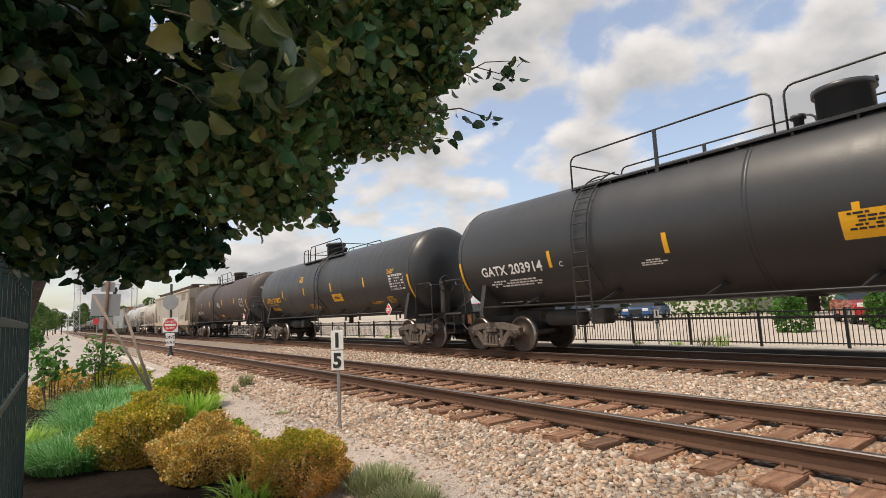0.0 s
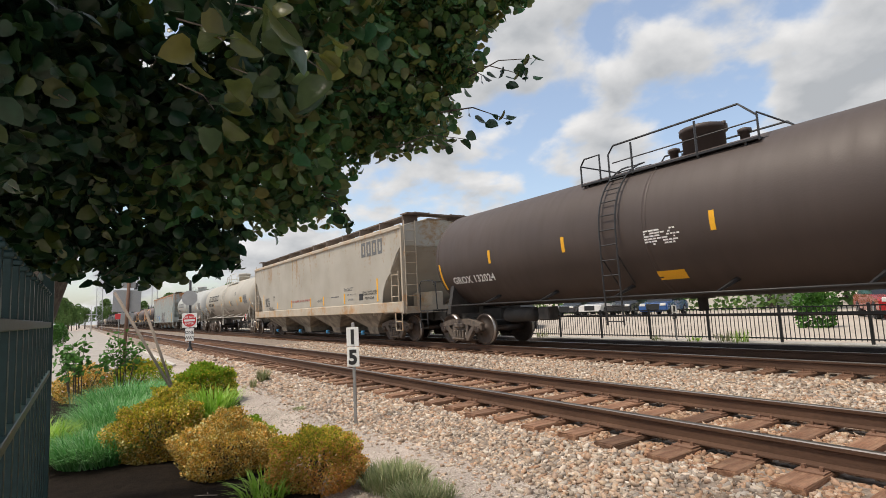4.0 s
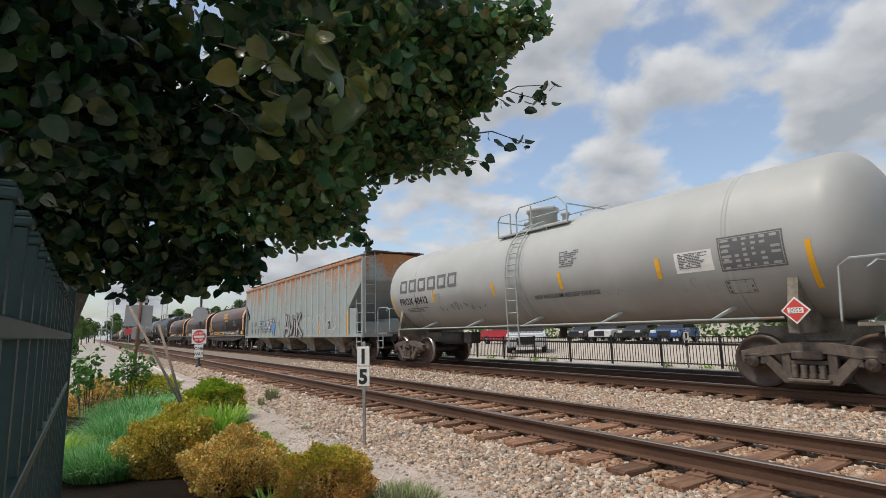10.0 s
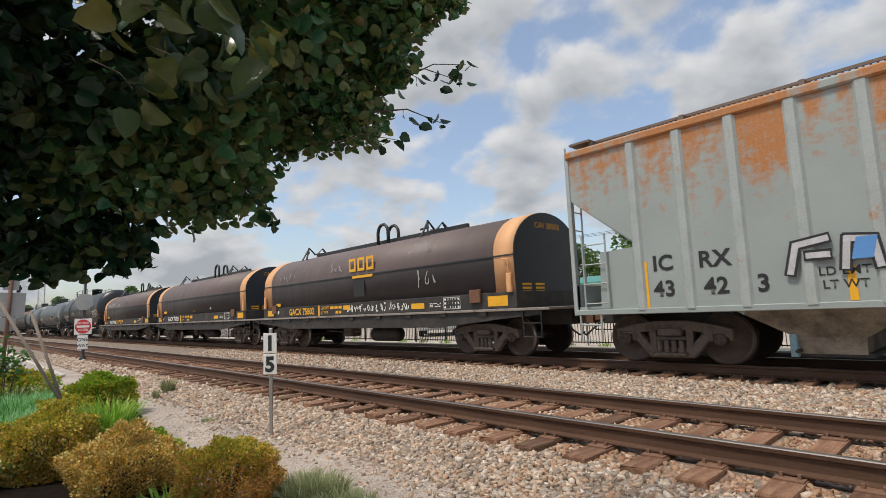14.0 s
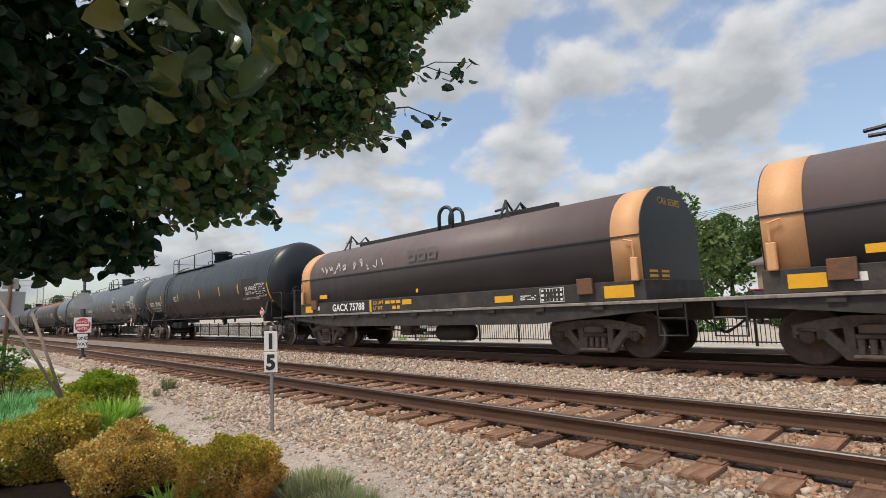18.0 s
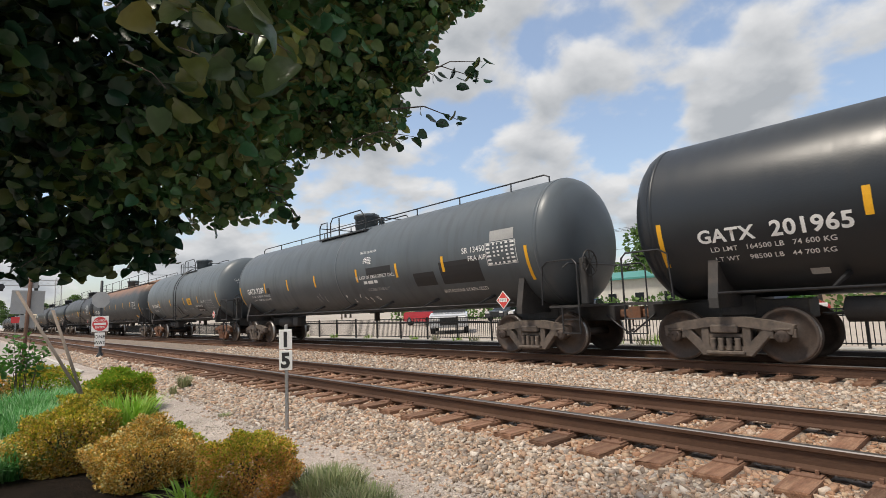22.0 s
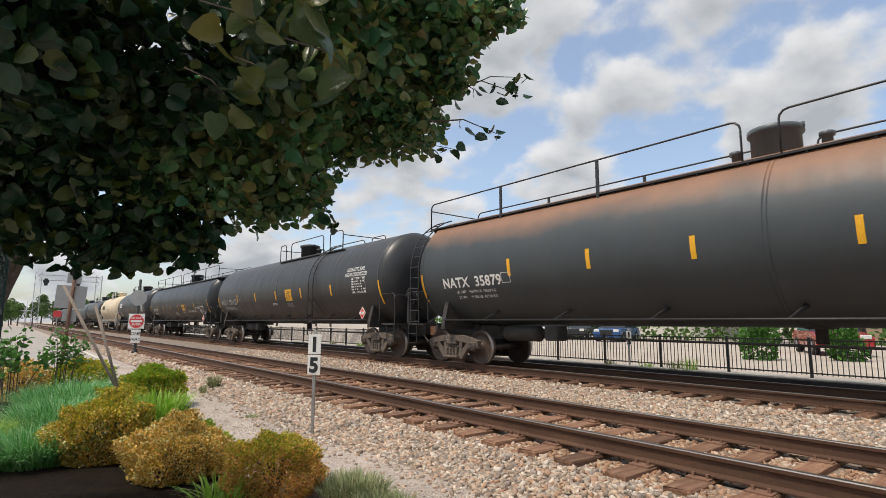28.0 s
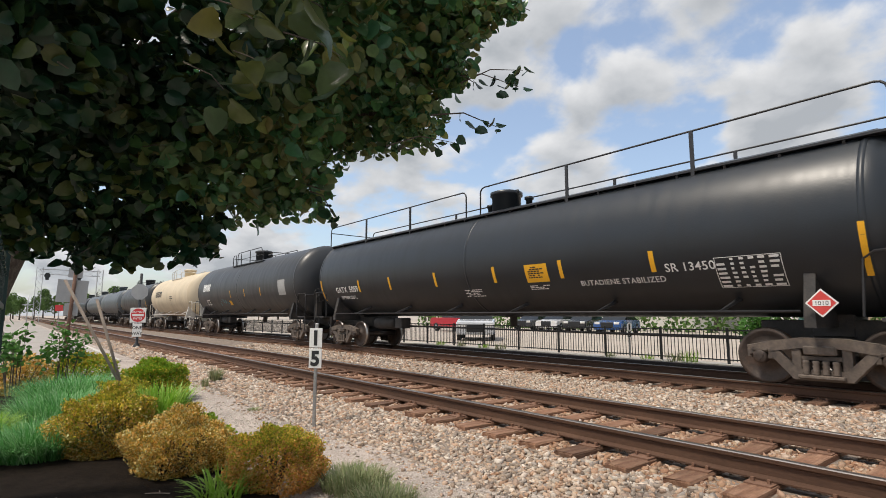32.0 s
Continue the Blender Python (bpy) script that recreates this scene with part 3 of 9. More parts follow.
def side_frame_mesh(mat):
    """A cast side frame: pedestals over the bearings, two windows, and the spring pocket below."""
    bm = bmesh.new()
    hw = WHEELBASE / 2

    def strap(pts, w=0.085, d=0.16):
        # a flat bar of that depth along a line in the x-z plane, mitred at its bends
        up, dn = [], []
        for k, (x, z) in enumerate(pts):
            p, q = pts[max(k - 1, 0)], pts[min(k + 1, len(pts) - 1)]
            ends = [(x - p[0], z - p[1])] if k else []
            ends += [(q[0] - x, q[1] - z)] if k < len(pts) - 1 else []
            ns = [Vector((-dz, dx)).normalized() for dx, dz in ends]
            n = sum(ns, Vector((0, 0))).normalized()
            n = n * (w / 2 / max(0.4, n.dot(ns[0])))
            up.append((x + n.x, z + n.y)); dn.append((x - n.x, z - n.y))
        first = len(bm.verts)
        slab(bm, up + dn[::-1], d, lambda u, w2, t: (u, t - d / 2, w2))
        bm.verts.ensure_lookup_table()
        es = [e for e in bm.edges if all(v.index == -1 or v in set(bm.verts[first:]) for v in e.verts) and abs(e.verts[0].co.y - e.verts[1].co.y) < 1e-6]
        bmesh.ops.bevel(bm, geom=es, offset=0.014, segments=1, affect="EDGES")
    strap([(-hw - 0.18, 0.56), (-hw + 0.17, 0.64), (-0.30, 0.70), (0.30, 0.70), (hw - 0.17, 0.64), (hw + 0.18, 0.56)], 0.165, 0.17)
    strap([(-hw + 0.17, 0.58), (-0.36, 0.20), (0.36, 0.20), (hw - 0.17, 0.58)], 0.155, 0.15)
    strap([(-0.34, 0.70), (-0.33, 0.22)], 0.14, 0.13)
    strap([(0.34, 0.70), (0.33, 0.22)], 0.14, 0.13)
    for s in (-1, 1):
        strap([(s * (hw - 0.17), 0.62), (s * (hw - 0.15), 0.42)], 0.08, 0.14)
        strap([(s * (hw + 0.17), 0.58), (s * (hw + 0.16), 0.44)], 0.06, 0.14)
        box(bm, s * hw - 0.13, s * hw + 0.13, -0.1, 0.1, 0.555, 0.60, 0.01)
    box(bm, -0.31, 0.31, -0.16, 0.16, 0.155, 0.215, 0.015)
    box(bm, -0.22, 0.22, -0.14, 0.14, 0.52, 0.66, 0.02)      # bolster end
    box(bm, -0.27, 0.27, -0.05, 0.05, 0.44, 0.50)
    for k in range(4):                                      # spring nest
        x = -0.2 + 0.133 * k
        prof = []
        for j in range(9):
            prof += [(0.055 if j % 2 else 0.043, 0.21 + 0.028 * j)]
        lathe(bm, prof, "z", 8, (x, -0.09, 0))
        if k in (0, 3):
            lathe(bm, prof, "z", 8, (x, 0.09, 0))
    return mesh_of(bm, mat, "side_frame")


def bolster_mesh():
    bm = bmesh.new()
    box(bm, -0.2, 0.2, -0.98, 0.98, 0.40, 0.68, 0.03)
    lathe(bm, [(0.2, 0.66), (0.2, 0.79)], "z", 16)
    for s in (-1, 1):                                       # brake beams and shoes
        box(bm, s * 0.33 - 0.04, s * 0.33 + 0.04, -0.8, 0.8, 0.34, 0.42)
        for t in (-1, 1):
            box(bm, s * 0.36 - 0.03, s * 0.36 + 0.05, t * 0.75 - 0.05, t * 0.75 + 0.05, 0.28, 0.55)
    return mesh_of(bm, m_under, "truck")


ME_WHEELS, ME_BOLSTER = wheelset_mesh(), bolster_mesh()
ME_FRAME = {"dusty": side_frame_mesh(m_truck), "rusty": side_frame_mesh(m_truck_rust)}
WHEELSETS = []


def add_truck(car, x, look_="dusty"):
    t = part("truck", ME_BOLSTER, None, car, "", pose(x, 0, 0))
    for s in (-1, 1):
        part("side_frame", ME_FRAME[look_], None, t, "", pose(0, s * 1.0, 0))
        w = part("wheelset", ME_WHEELS, None, t, "steel wheels on an axle", pose(s * WHEELBASE / 2, 0, WHEEL_R + 0.003))
        WHEELSETS.append((w, s * WHEELBASE / 2))
    return t


def add_couplers(car, half, mat=m_under):
    for s in (-1, 1):
        bm = bmesh.new()
        box(bm, min(s * (half - 1.5), s * (half - 0.35)), max(s * (half - 1.5), s * (half - 0.35)), -0.22, 0.22, 0.72, 1.02, 0.02)
        part("draft_sill", bm, mat, car)
        bm = bmesh.new()
        box(bm, min(s * (half - 0.36), s * (half - 0.05)), max(s * (half - 0.36), s * (half - 0.05)), -0.09, 0.09, 0.78, 0.95, 0.02)
        q = [(0, -0.17), (0.16, -0.19), (0.2, -0.08), (0.09, -0.02), (0.09, 0.06), (0.2, 0.1), (0.16, 0.2), (0, 0.17)]
        slab(bm, [(s * (half - 0.08 + u), w * s) for u, w in q], 0.28, lambda u, w, d: (u, w, 0.73 + d))
        part("coupler", bm, m_truck_rust, car)
        bm = bmesh.new()
        tube(bm, [(s * (half - 0.5), -0.35, 0.85), (s * (half - 0.2), -0.38, 0.62), (s * half, -0.36, 0.48), (s * (half + 0.12), -0.34, 0.55)], 0.022, 6)
        part("brake_hose", bm, m_rail_black, car)


# decals lie a few millimetres proud of the surface that carries them
def on_tank(r, zc):
    def place(x, z, v, o):
        a = math.asin(max(-0.98, min(0.98, (z - zc) / r))) + v / r
        return (x, -(r + o) * math.cos(a), zc + (r + o) * math.sin(a))
    return place


def on_side(y):
    def place(x, z, v, o):
        return (x, y - o, z + v)
    return place


def wrap(bm, surf, x, z, o=0.006, cuts=0.0, slant=0.0):
    if cuts:
        lo, hi = min(v.co.y for v in bm.verts), max(v.co.y for v in bm.verts)
        k = lo + cuts
        while k < hi:
            bmesh.ops.bisect_plane(bm, geom=bm.verts[:] + bm.edges[:] + bm.faces[:], plane_co=(0, k, 0), plane_no=(0, 1, 0))
            k += cuts
    for v in bm.verts:
        v.co = surf(x + v.co.x + slant * v.co.y, z, v.co.y, o + v.co.z)


def flat_quad(bm, u0, u1, v0, v1, n=1):
    cols = [[bm.verts.new((u, v0 + (v1 - v0) * k / n, 0)) for u in (u0, u1)] for k in range(n + 1)]
    for a, b in zip(cols, cols[1:]):
        bm.faces.new((a[0], a[1], b[1], b[0]))


def decal(car, name, bm, mat, surf, x, z, o=0.006, cuts=0.0, label="", slant=0.0):
    wrap(bm, surf, x, z, o, cuts, slant)
    return part(name, bm, mat, car, label)


def text(car, s, height, surf, x, z, mat, space=1.05, bold=0.0, label="", slant=0.0):
    return decal(car, "lettering", letters(s, height, space, bold * height), mat, surf, x, z, 0.008, 0.1 if height > 0.15 else 0, label, slant)


def patch(car, name, w, hgt, surf, x, z, mat, o=0.006, label="", slant=0.0):
    bm = bmesh.new()
    flat_quad(bm, -w / 2, w / 2, 0, hgt, max(1, int(hgt / 0.12)))
    return decal(car, name, bm, mat, surf, x, z, o, 0, label, slant)


def bars(car, w, rows, row_h, surf, x, z, mat, seed=1, o=0.007, fill=0.8, label="unreadable stencilled lines"):
    """Writing too small to read: dashes in rows."""
    rnd = random.Random(seed)
    bm = bmesh.new()
    rows, row_h = max(rows, int(rows * 1.7)), row_h * (0.58 if rows > 1 else 1.0)
    for k in range(rows):
        u, v = -w / 2, -k * row_h * 1.7
        end = w / 2 - rnd.random() * w * 0.3
        while u < end:
            ln = row_h * rnd.uniform(1.2, 3.6)
            if rnd.random() < fill:
                flat_quad(bm, u, min(u + ln, end + row_h), v, v + row_h)
            u += ln + row_h * 0.55
    return decal(car, "stencilled_block", bm, mat, surf, x, z, o, 0, label)


def blocks(car, n, w, hgt, surf, x, z, mat, gap=0.22, hole=True, label="maker's mark in plain blocks", slant=0.0):
    """A maker's mark, as plain blocks in its colour."""
    bm = bmesh.new()
    step = w / n
    t = hgt * 0.2
    for k in range(n):
        a, b = -w / 2 + k * step, -w / 2 + (k + 1) * step - step * gap
        for u0, u1, v0, v1 in ((a, a + t, 0, hgt), (b - t, b, 0, hgt), (a + t, b - t, 0, t), (a + t, b - t, hgt - t, hgt)):
            flat_quad(bm, u0, u1, v0, v1, 3)
    return decal(car, "maker_mark", bm, mat, surf, x, z, 0.008, 0, label, slant)


def placard(car, x, y, z, number, size=0.215):
    """A red and white diamond on a small holder."""
    bm = bmesh.new()
    slab(bm, [(0, -size), (size, 0), (0, size), (-size, 0)], 0.012, lambda u, w, d: (x + u, y - d, z + w))
    p = part("placard", bm, m_white, car, "hazard placard, a red diamond with white border")
    bm = bmesh.new()
    s2 = size * 0.86
    slab(bm, [(0, -s2), (s2, 0), (0, s2), (-s2, 0)], 0.003, lambda u, w, d: (x + u, y - 0.0121 - d, z + w))
    part("placard_face", bm, m_red, p)
    bm = bmesh.new()
    slab(bm, [(-s2 * 0.62, -s2 * 0.24), (s2 * 0.62, -s2 * 0.24), (s2 * 0.62, s2 * 0.24), (-s2 * 0.62, s2 * 0.24)], 0.003, lambda u, w, d: (x + u, y - 0.0156 - d, z + w))
    part("number_panel", bm, m_white, p)
    if number:
        bm = letters(number, size * 0.3)
        for v in bm.verts:
            v.co = (x + v.co.x, y - 0.0196, z - size * 0.15 + v.co.y)
        part("lettering", bm, m_black, p)


KINDS = {"w": m_white, "k": m_black, "y": m_yellow, "d": m_dim, "g": m_grey_mark, "r": m_redmark, "b": m_bluegraf, "p": m_pink, "t": m_teal, "s": m_repaint}


def mark_all(car, surf, marks, y_plac):
    """Lettering, stencil lines, plates and placards from short rows."""
    for k, row in enumerate(marks):
        kind, rest = row[0], row[1:]
        if kind == "text":
            s, hgt, x, z, c = rest
            text(car, s, hgt, surf, x, z, KINDS[c], bold=0.04 if hgt > 0.18 else 0.015)
        elif kind == "bars":
            w, rows, rh, x, z, c = rest
            bars(car, w, rows, rh, surf, x, z, KINDS[c], seed=k + int(abs(x) * 10))
        elif kind == "mark":
            n, w, hgt, x, z, c = rest
            blocks(car, n, w, hgt, surf, x, z, KINDS[c])
        elif kind == "panel":
            w, hgt, x, z, c, lab = rest
            patch(car, "panel", w, hgt, surf, x, z - hgt / 2, KINDS[c], 0.004, lab)
        elif kind == "plate":
            w, hgt, x, z, c, ink = rest
            data_plate(car, w, hgt, surf, x, z - hgt / 2, KINDS[c], KINDS[ink], k)
        elif kind == "scrawl":
            w, hgt, x, z, c, seed = rest
            scrawl(car, w, hgt, surf, x, z, KINDS[c], seed)
        elif kind == "head":                                # lettering on the leading head
            s, hgt, y, z, c = rest
            bm = letters(s, hgt, 1.05)
            for v in bm.verts:
                yy, zz = y + v.co.x, z + v.co.y
                q = min(1.0, math.hypot(yy, zz - car["axis"]) / car["radius"])
                v.co = (car["tip"] - 0.62 + 0.62 * math.sqrt(max(0.0, 1 - q ** 2.6)) + 0.012, yy, zz)
            part("lettering", bm, KINDS[c], car)
        elif kind == "box":                                 # a thin painted square
            w, hgt, x, z, c = rest
            bm = bmesh.new()
            stroke(bm, [(-w / 2, -hgt / 2), (w / 2, -hgt / 2), (w / 2, hgt / 2), (-w / 2, hgt / 2), (-w / 2, -hgt / 2)], 0.018)
            decal(car, "painted_box", bm, KINDS[c], surf, x, z, 0.007, 0, "thin painted square round a letter")
        elif kind == "placard":
            x, z, num = rest
            placard(car, x, y_plac, z, num)


def data_plate(car, w, hgt, surf, x, z, mat, ink, seed):
    """A stencilled table: a frame, ruled rows and small dashes that cannot be read."""
    bm = bmesh.new()
    t = 0.012
    for u0, u1, v0, v1 in ((-w / 2, w / 2, 0, t), (-w / 2, w / 2, hgt - t, hgt), (-w / 2, -w / 2 + t, 0, hgt), (w / 2 - t, w / 2, 0, hgt)):
        flat_quad(bm, u0, u1, v0, v1, 4)
    rnd = random.Random(seed)
    rows = max(3, int(hgt / 0.085))
    cols = [0, 0.22, 0.36, 0.5, 0.64, 0.8, 1.0]
    for r in range(rows):
        v = hgt * (r + 0.25) / rows
        for a, b in zip(cols, cols[1:]):
            u0 = -w / 2 + w * a + 0.03
            u1 = -w / 2 + w * b - 0.03 - rnd.random() * w * 0.04
            if rnd.random() < 0.85 and u1 > u0:
                flat_quad(bm, u0, u1, v, v + hgt / rows * 0.5)
    decal(car, "data_table", bm, mat, surf, x, z, 0.007, 0, "stencilled inspection table, too small to read")


def stroke(bm, pts, w):
    """A flat painted line of even width, in the (x, y) plane."""
    for (x0, y0), (x1, y1) in zip(pts, pts[1:]):
        dx, dy = x1 - x0, y1 - y0
        ln = math.hypot(dx, dy)
        if ln < 1e-5:
            continue
        nx, ny = -dy / ln * w / 2, dx / ln * w / 2
        ex, ey = dx / ln * w * 0.35, dy / ln * w * 0.35
        n = max(1, int(ln / 0.15))
        last = None
        for k in range(n + 1):
            f = k / n
            ax, ay = x0 - ex + (dx + 2 * ex) * f, y0 - ey + (dy + 2 * ey) * f
            pair = (bm.verts.new((ax + nx, ay + ny, 0)), bm.verts.new((ax - nx, ay - ny, 0)))
            if last:
                bm.faces.new((last[0], last[1], pair[1], pair[0]))
            last = pair


def scrawl(car, w, hgt, surf, x, z, mat, seed, width=0.027):
    """A sprayed tag: looping strokes that form no word."""
    rnd = random.Random(seed)
    bm = bmesh.new()
    n = max(3, int(w / (hgt * 0.7)))
    for k in range(n):
        u = -w / 2 + w * (k + 0.5) / n
        s = w / n * 0.45
        pts = [(u + s * rnd.uniform(-1, 1), hgt * rnd.uniform(0, 1)) for _ in range(rnd.randint(4, 6))]
        fine = []
        for p, q, r in zip(pts, pts[1:], pts[2:]):
            for j in range(4):
                f = j / 4
                fine.append((((1 - f) ** 2 * (p[0] + q[0]) / 2 + 2 * f * (1 - f) * q[0] + f * f * (q[0] + r[0]) / 2), ((1 - f) ** 2 * (p[1] + q[1]) / 2 + 2 * f * (1 - f) * q[1] + f * f * (q[1] + r[1]) / 2)))
        stroke(bm, fine, width)
    decal(car, "sprayed_tag", bm, mat, surf, x, z, 0.005, 0, "sprayed graffiti scrawl")


def ladder(car, x, r, zc, mat, lo=0.62, width=0.42):
    """A side ladder that follows the tank's curve from the walkway down past the sill."""
    bm = bmesh.new()
    line = []
    for k in range(9):
        a = radians(76 - 76 * k / 8)
        line.append((-(r + 0.09) * math.cos(a), zc + (r + 0.09) * math.sin(a)))
    line += [(-(r + 0.09), zc - 0.6), (-(r + 0.07), lo + 0.35), (-(r + 0.05), lo)]
    for s in (-1, 1):
        tube(bm, [(x + s * width / 2, y, z) for y, z in line], 0.02, 5)
    # rungs at even steps down the side
    total = [0.0]
    for p, q in zip(line, line[1:]):
        total.append(total[-1] + math.hypot(q[0] - p[0], q[1] - p[1]))
    d = 0.2
    while d < total[-1]:
        k = max(j for j in range(len(total)) if total[j] <= d)
        if k < len(line) - 1:
            f = (d - total[k]) / (total[k + 1] - total[k])
            y, z = line[k][0] + f * (line[k + 1][0] - line[k][0]), line[k][1] + f * (line[k + 1][1] - line[k][1])
            tube(bm, [(x - width / 2, y, z), (x + width / 2, y, z)], 0.014, 5)
        d += 0.32
    for s in (-1, 1):
        tube(bm, [(x + s * width / 2, line[-3][0], zc - 0.55), (x + s * width / 2, line[-3][0] + 0.5, zc - 1.15)], 0.016, 5)
    return part("ladder", bm, mat, car)


def platform(car, x0, x1, zt, mat, rails="short", width=0.85, height=1.0):
    """The walkway round the manway: gratings, brackets and handrails. rails: "short", or the stretches of a long rail."""
    bm = bmesh.new()
    for s in (-1, 1):
        box(bm, x0, x1, s * width - 0.16, s * width + 0.16, zt + 0.02, zt + 0.06)
        for k in range(int((x1 - x0) / 0.9) + 1):
            x = x0 + 0.15 + k * 0.9
            if x < x1:
                tube(bm, [(x, s * (width + 0.12), zt + 0.02), (x, s * (width + 0.02), zt - 0.32)], 0.03, 4)
    for x in (x0, x1):
        box(bm, x - 0.1, x + 0.1, -width, width, zt + 0.02, zt + 0.055)
    part("walkway", bm, mat, car)
    zr = zt + height
    for s in (-1, 1):
        y = s * (width + 0.14)
        if rails == "short":
            bm = bmesh.new()
            g = 0.55
            for run in ([(x0, y, zt), (x0, y, zr - 0.2), (x0 + 0.12, y, zr - 0.05), (x0 + g, y, zr - 0.05), (x0 + g, y, zt)],
                        [(x0 + g + 0.25, y, zt), (x0 + g + 0.25, y, zr - 0.12), (x0 + g + 0.4, y, zr + 0.05), (x1 - 0.3, y, zr + 0.05), (x1, y, zr - 0.25), (x1, y, zt)]):
                tube(bm, run, 0.022, 5)
            k = x0 + 1.4
            while k < x1 - 0.6:
                tube(bm, [(k, y, zt), (k, y, zr)], 0.024, 5)
                k += 1.45
            tube(bm, [(x0 + 0.9, y, zt + 0.36), (x1, y, zt + 0.36)], 0.014, 5)
            part("handrail", bm, mat, car)
            continue
        for a, b in rails:
            bm = bmesh.new()
            c = min(0.16, (b - a) * 0.25)
            run = [(a, y, zt), (a, y, zr - c)] + [(a + c * (1 - math.cos(q)), y, zr - c * (1 - math.sin(q))) for q in (0.5, 1.05, 1.57)]
            run += [(b - c * (1 - math.cos(q)), y, zr - c * (1 - math.sin(q))) for q in (1.57, 1.05, 0.5)] + [(b, y, zr - c), (b, y, zt)]
            tube(bm, run, 0.021, 6)
            n = max(1, round((b - a) / 2.7))
            for k in range(1, n):
                x = a + (b - a) * k / n
                box(bm, x - 0.035, x + 0.035, y - 0.02, y + 0.02, zt - 0.1, zr)
            part("handrail", bm, mat, car)
    for x in (x0, x1):
        bm = bmesh.new()
        tube(bm, [(x, -width - 0.14, zr - 0.2), (x, width + 0.14, zr - 0.2)], 0.018, 5)
        part("handrail", bm, mat, car)


def manway(car, x, zt, mat, r=0.42, hgt=0.5):
    bm = bmesh.new()
    lathe(bm, [(r, zt - 0.25), (r, zt + hgt - 0.1), (r + 0.05, zt + hgt - 0.1), (r + 0.05, zt + hgt), (r - 0.06, zt + hgt + 0.04), (0.05, zt + hgt + 0.06)], "z", 20, (x, 0, 0))
    lathe(bm, [(0.05, zt + hgt + 0.03), (0.05, zt + hgt + 0.12), (0.02, zt + hgt + 0.13)], "z", 8, (x + r + 0.02, 0, -0.09))
    part("manway", bm, mat, car)
    for dx in (-0.75, 0.78):
        bm = bmesh.new()
        lathe(bm, [(0.09, zt - 0.1), (0.09, zt + 0.2), (0.13, zt + 0.2), (0.13, zt + 0.27), (0.05, zt + 0.3)], "z", 10, (x + dx, 0.1, 0))
        part("valve", bm, mat, car)


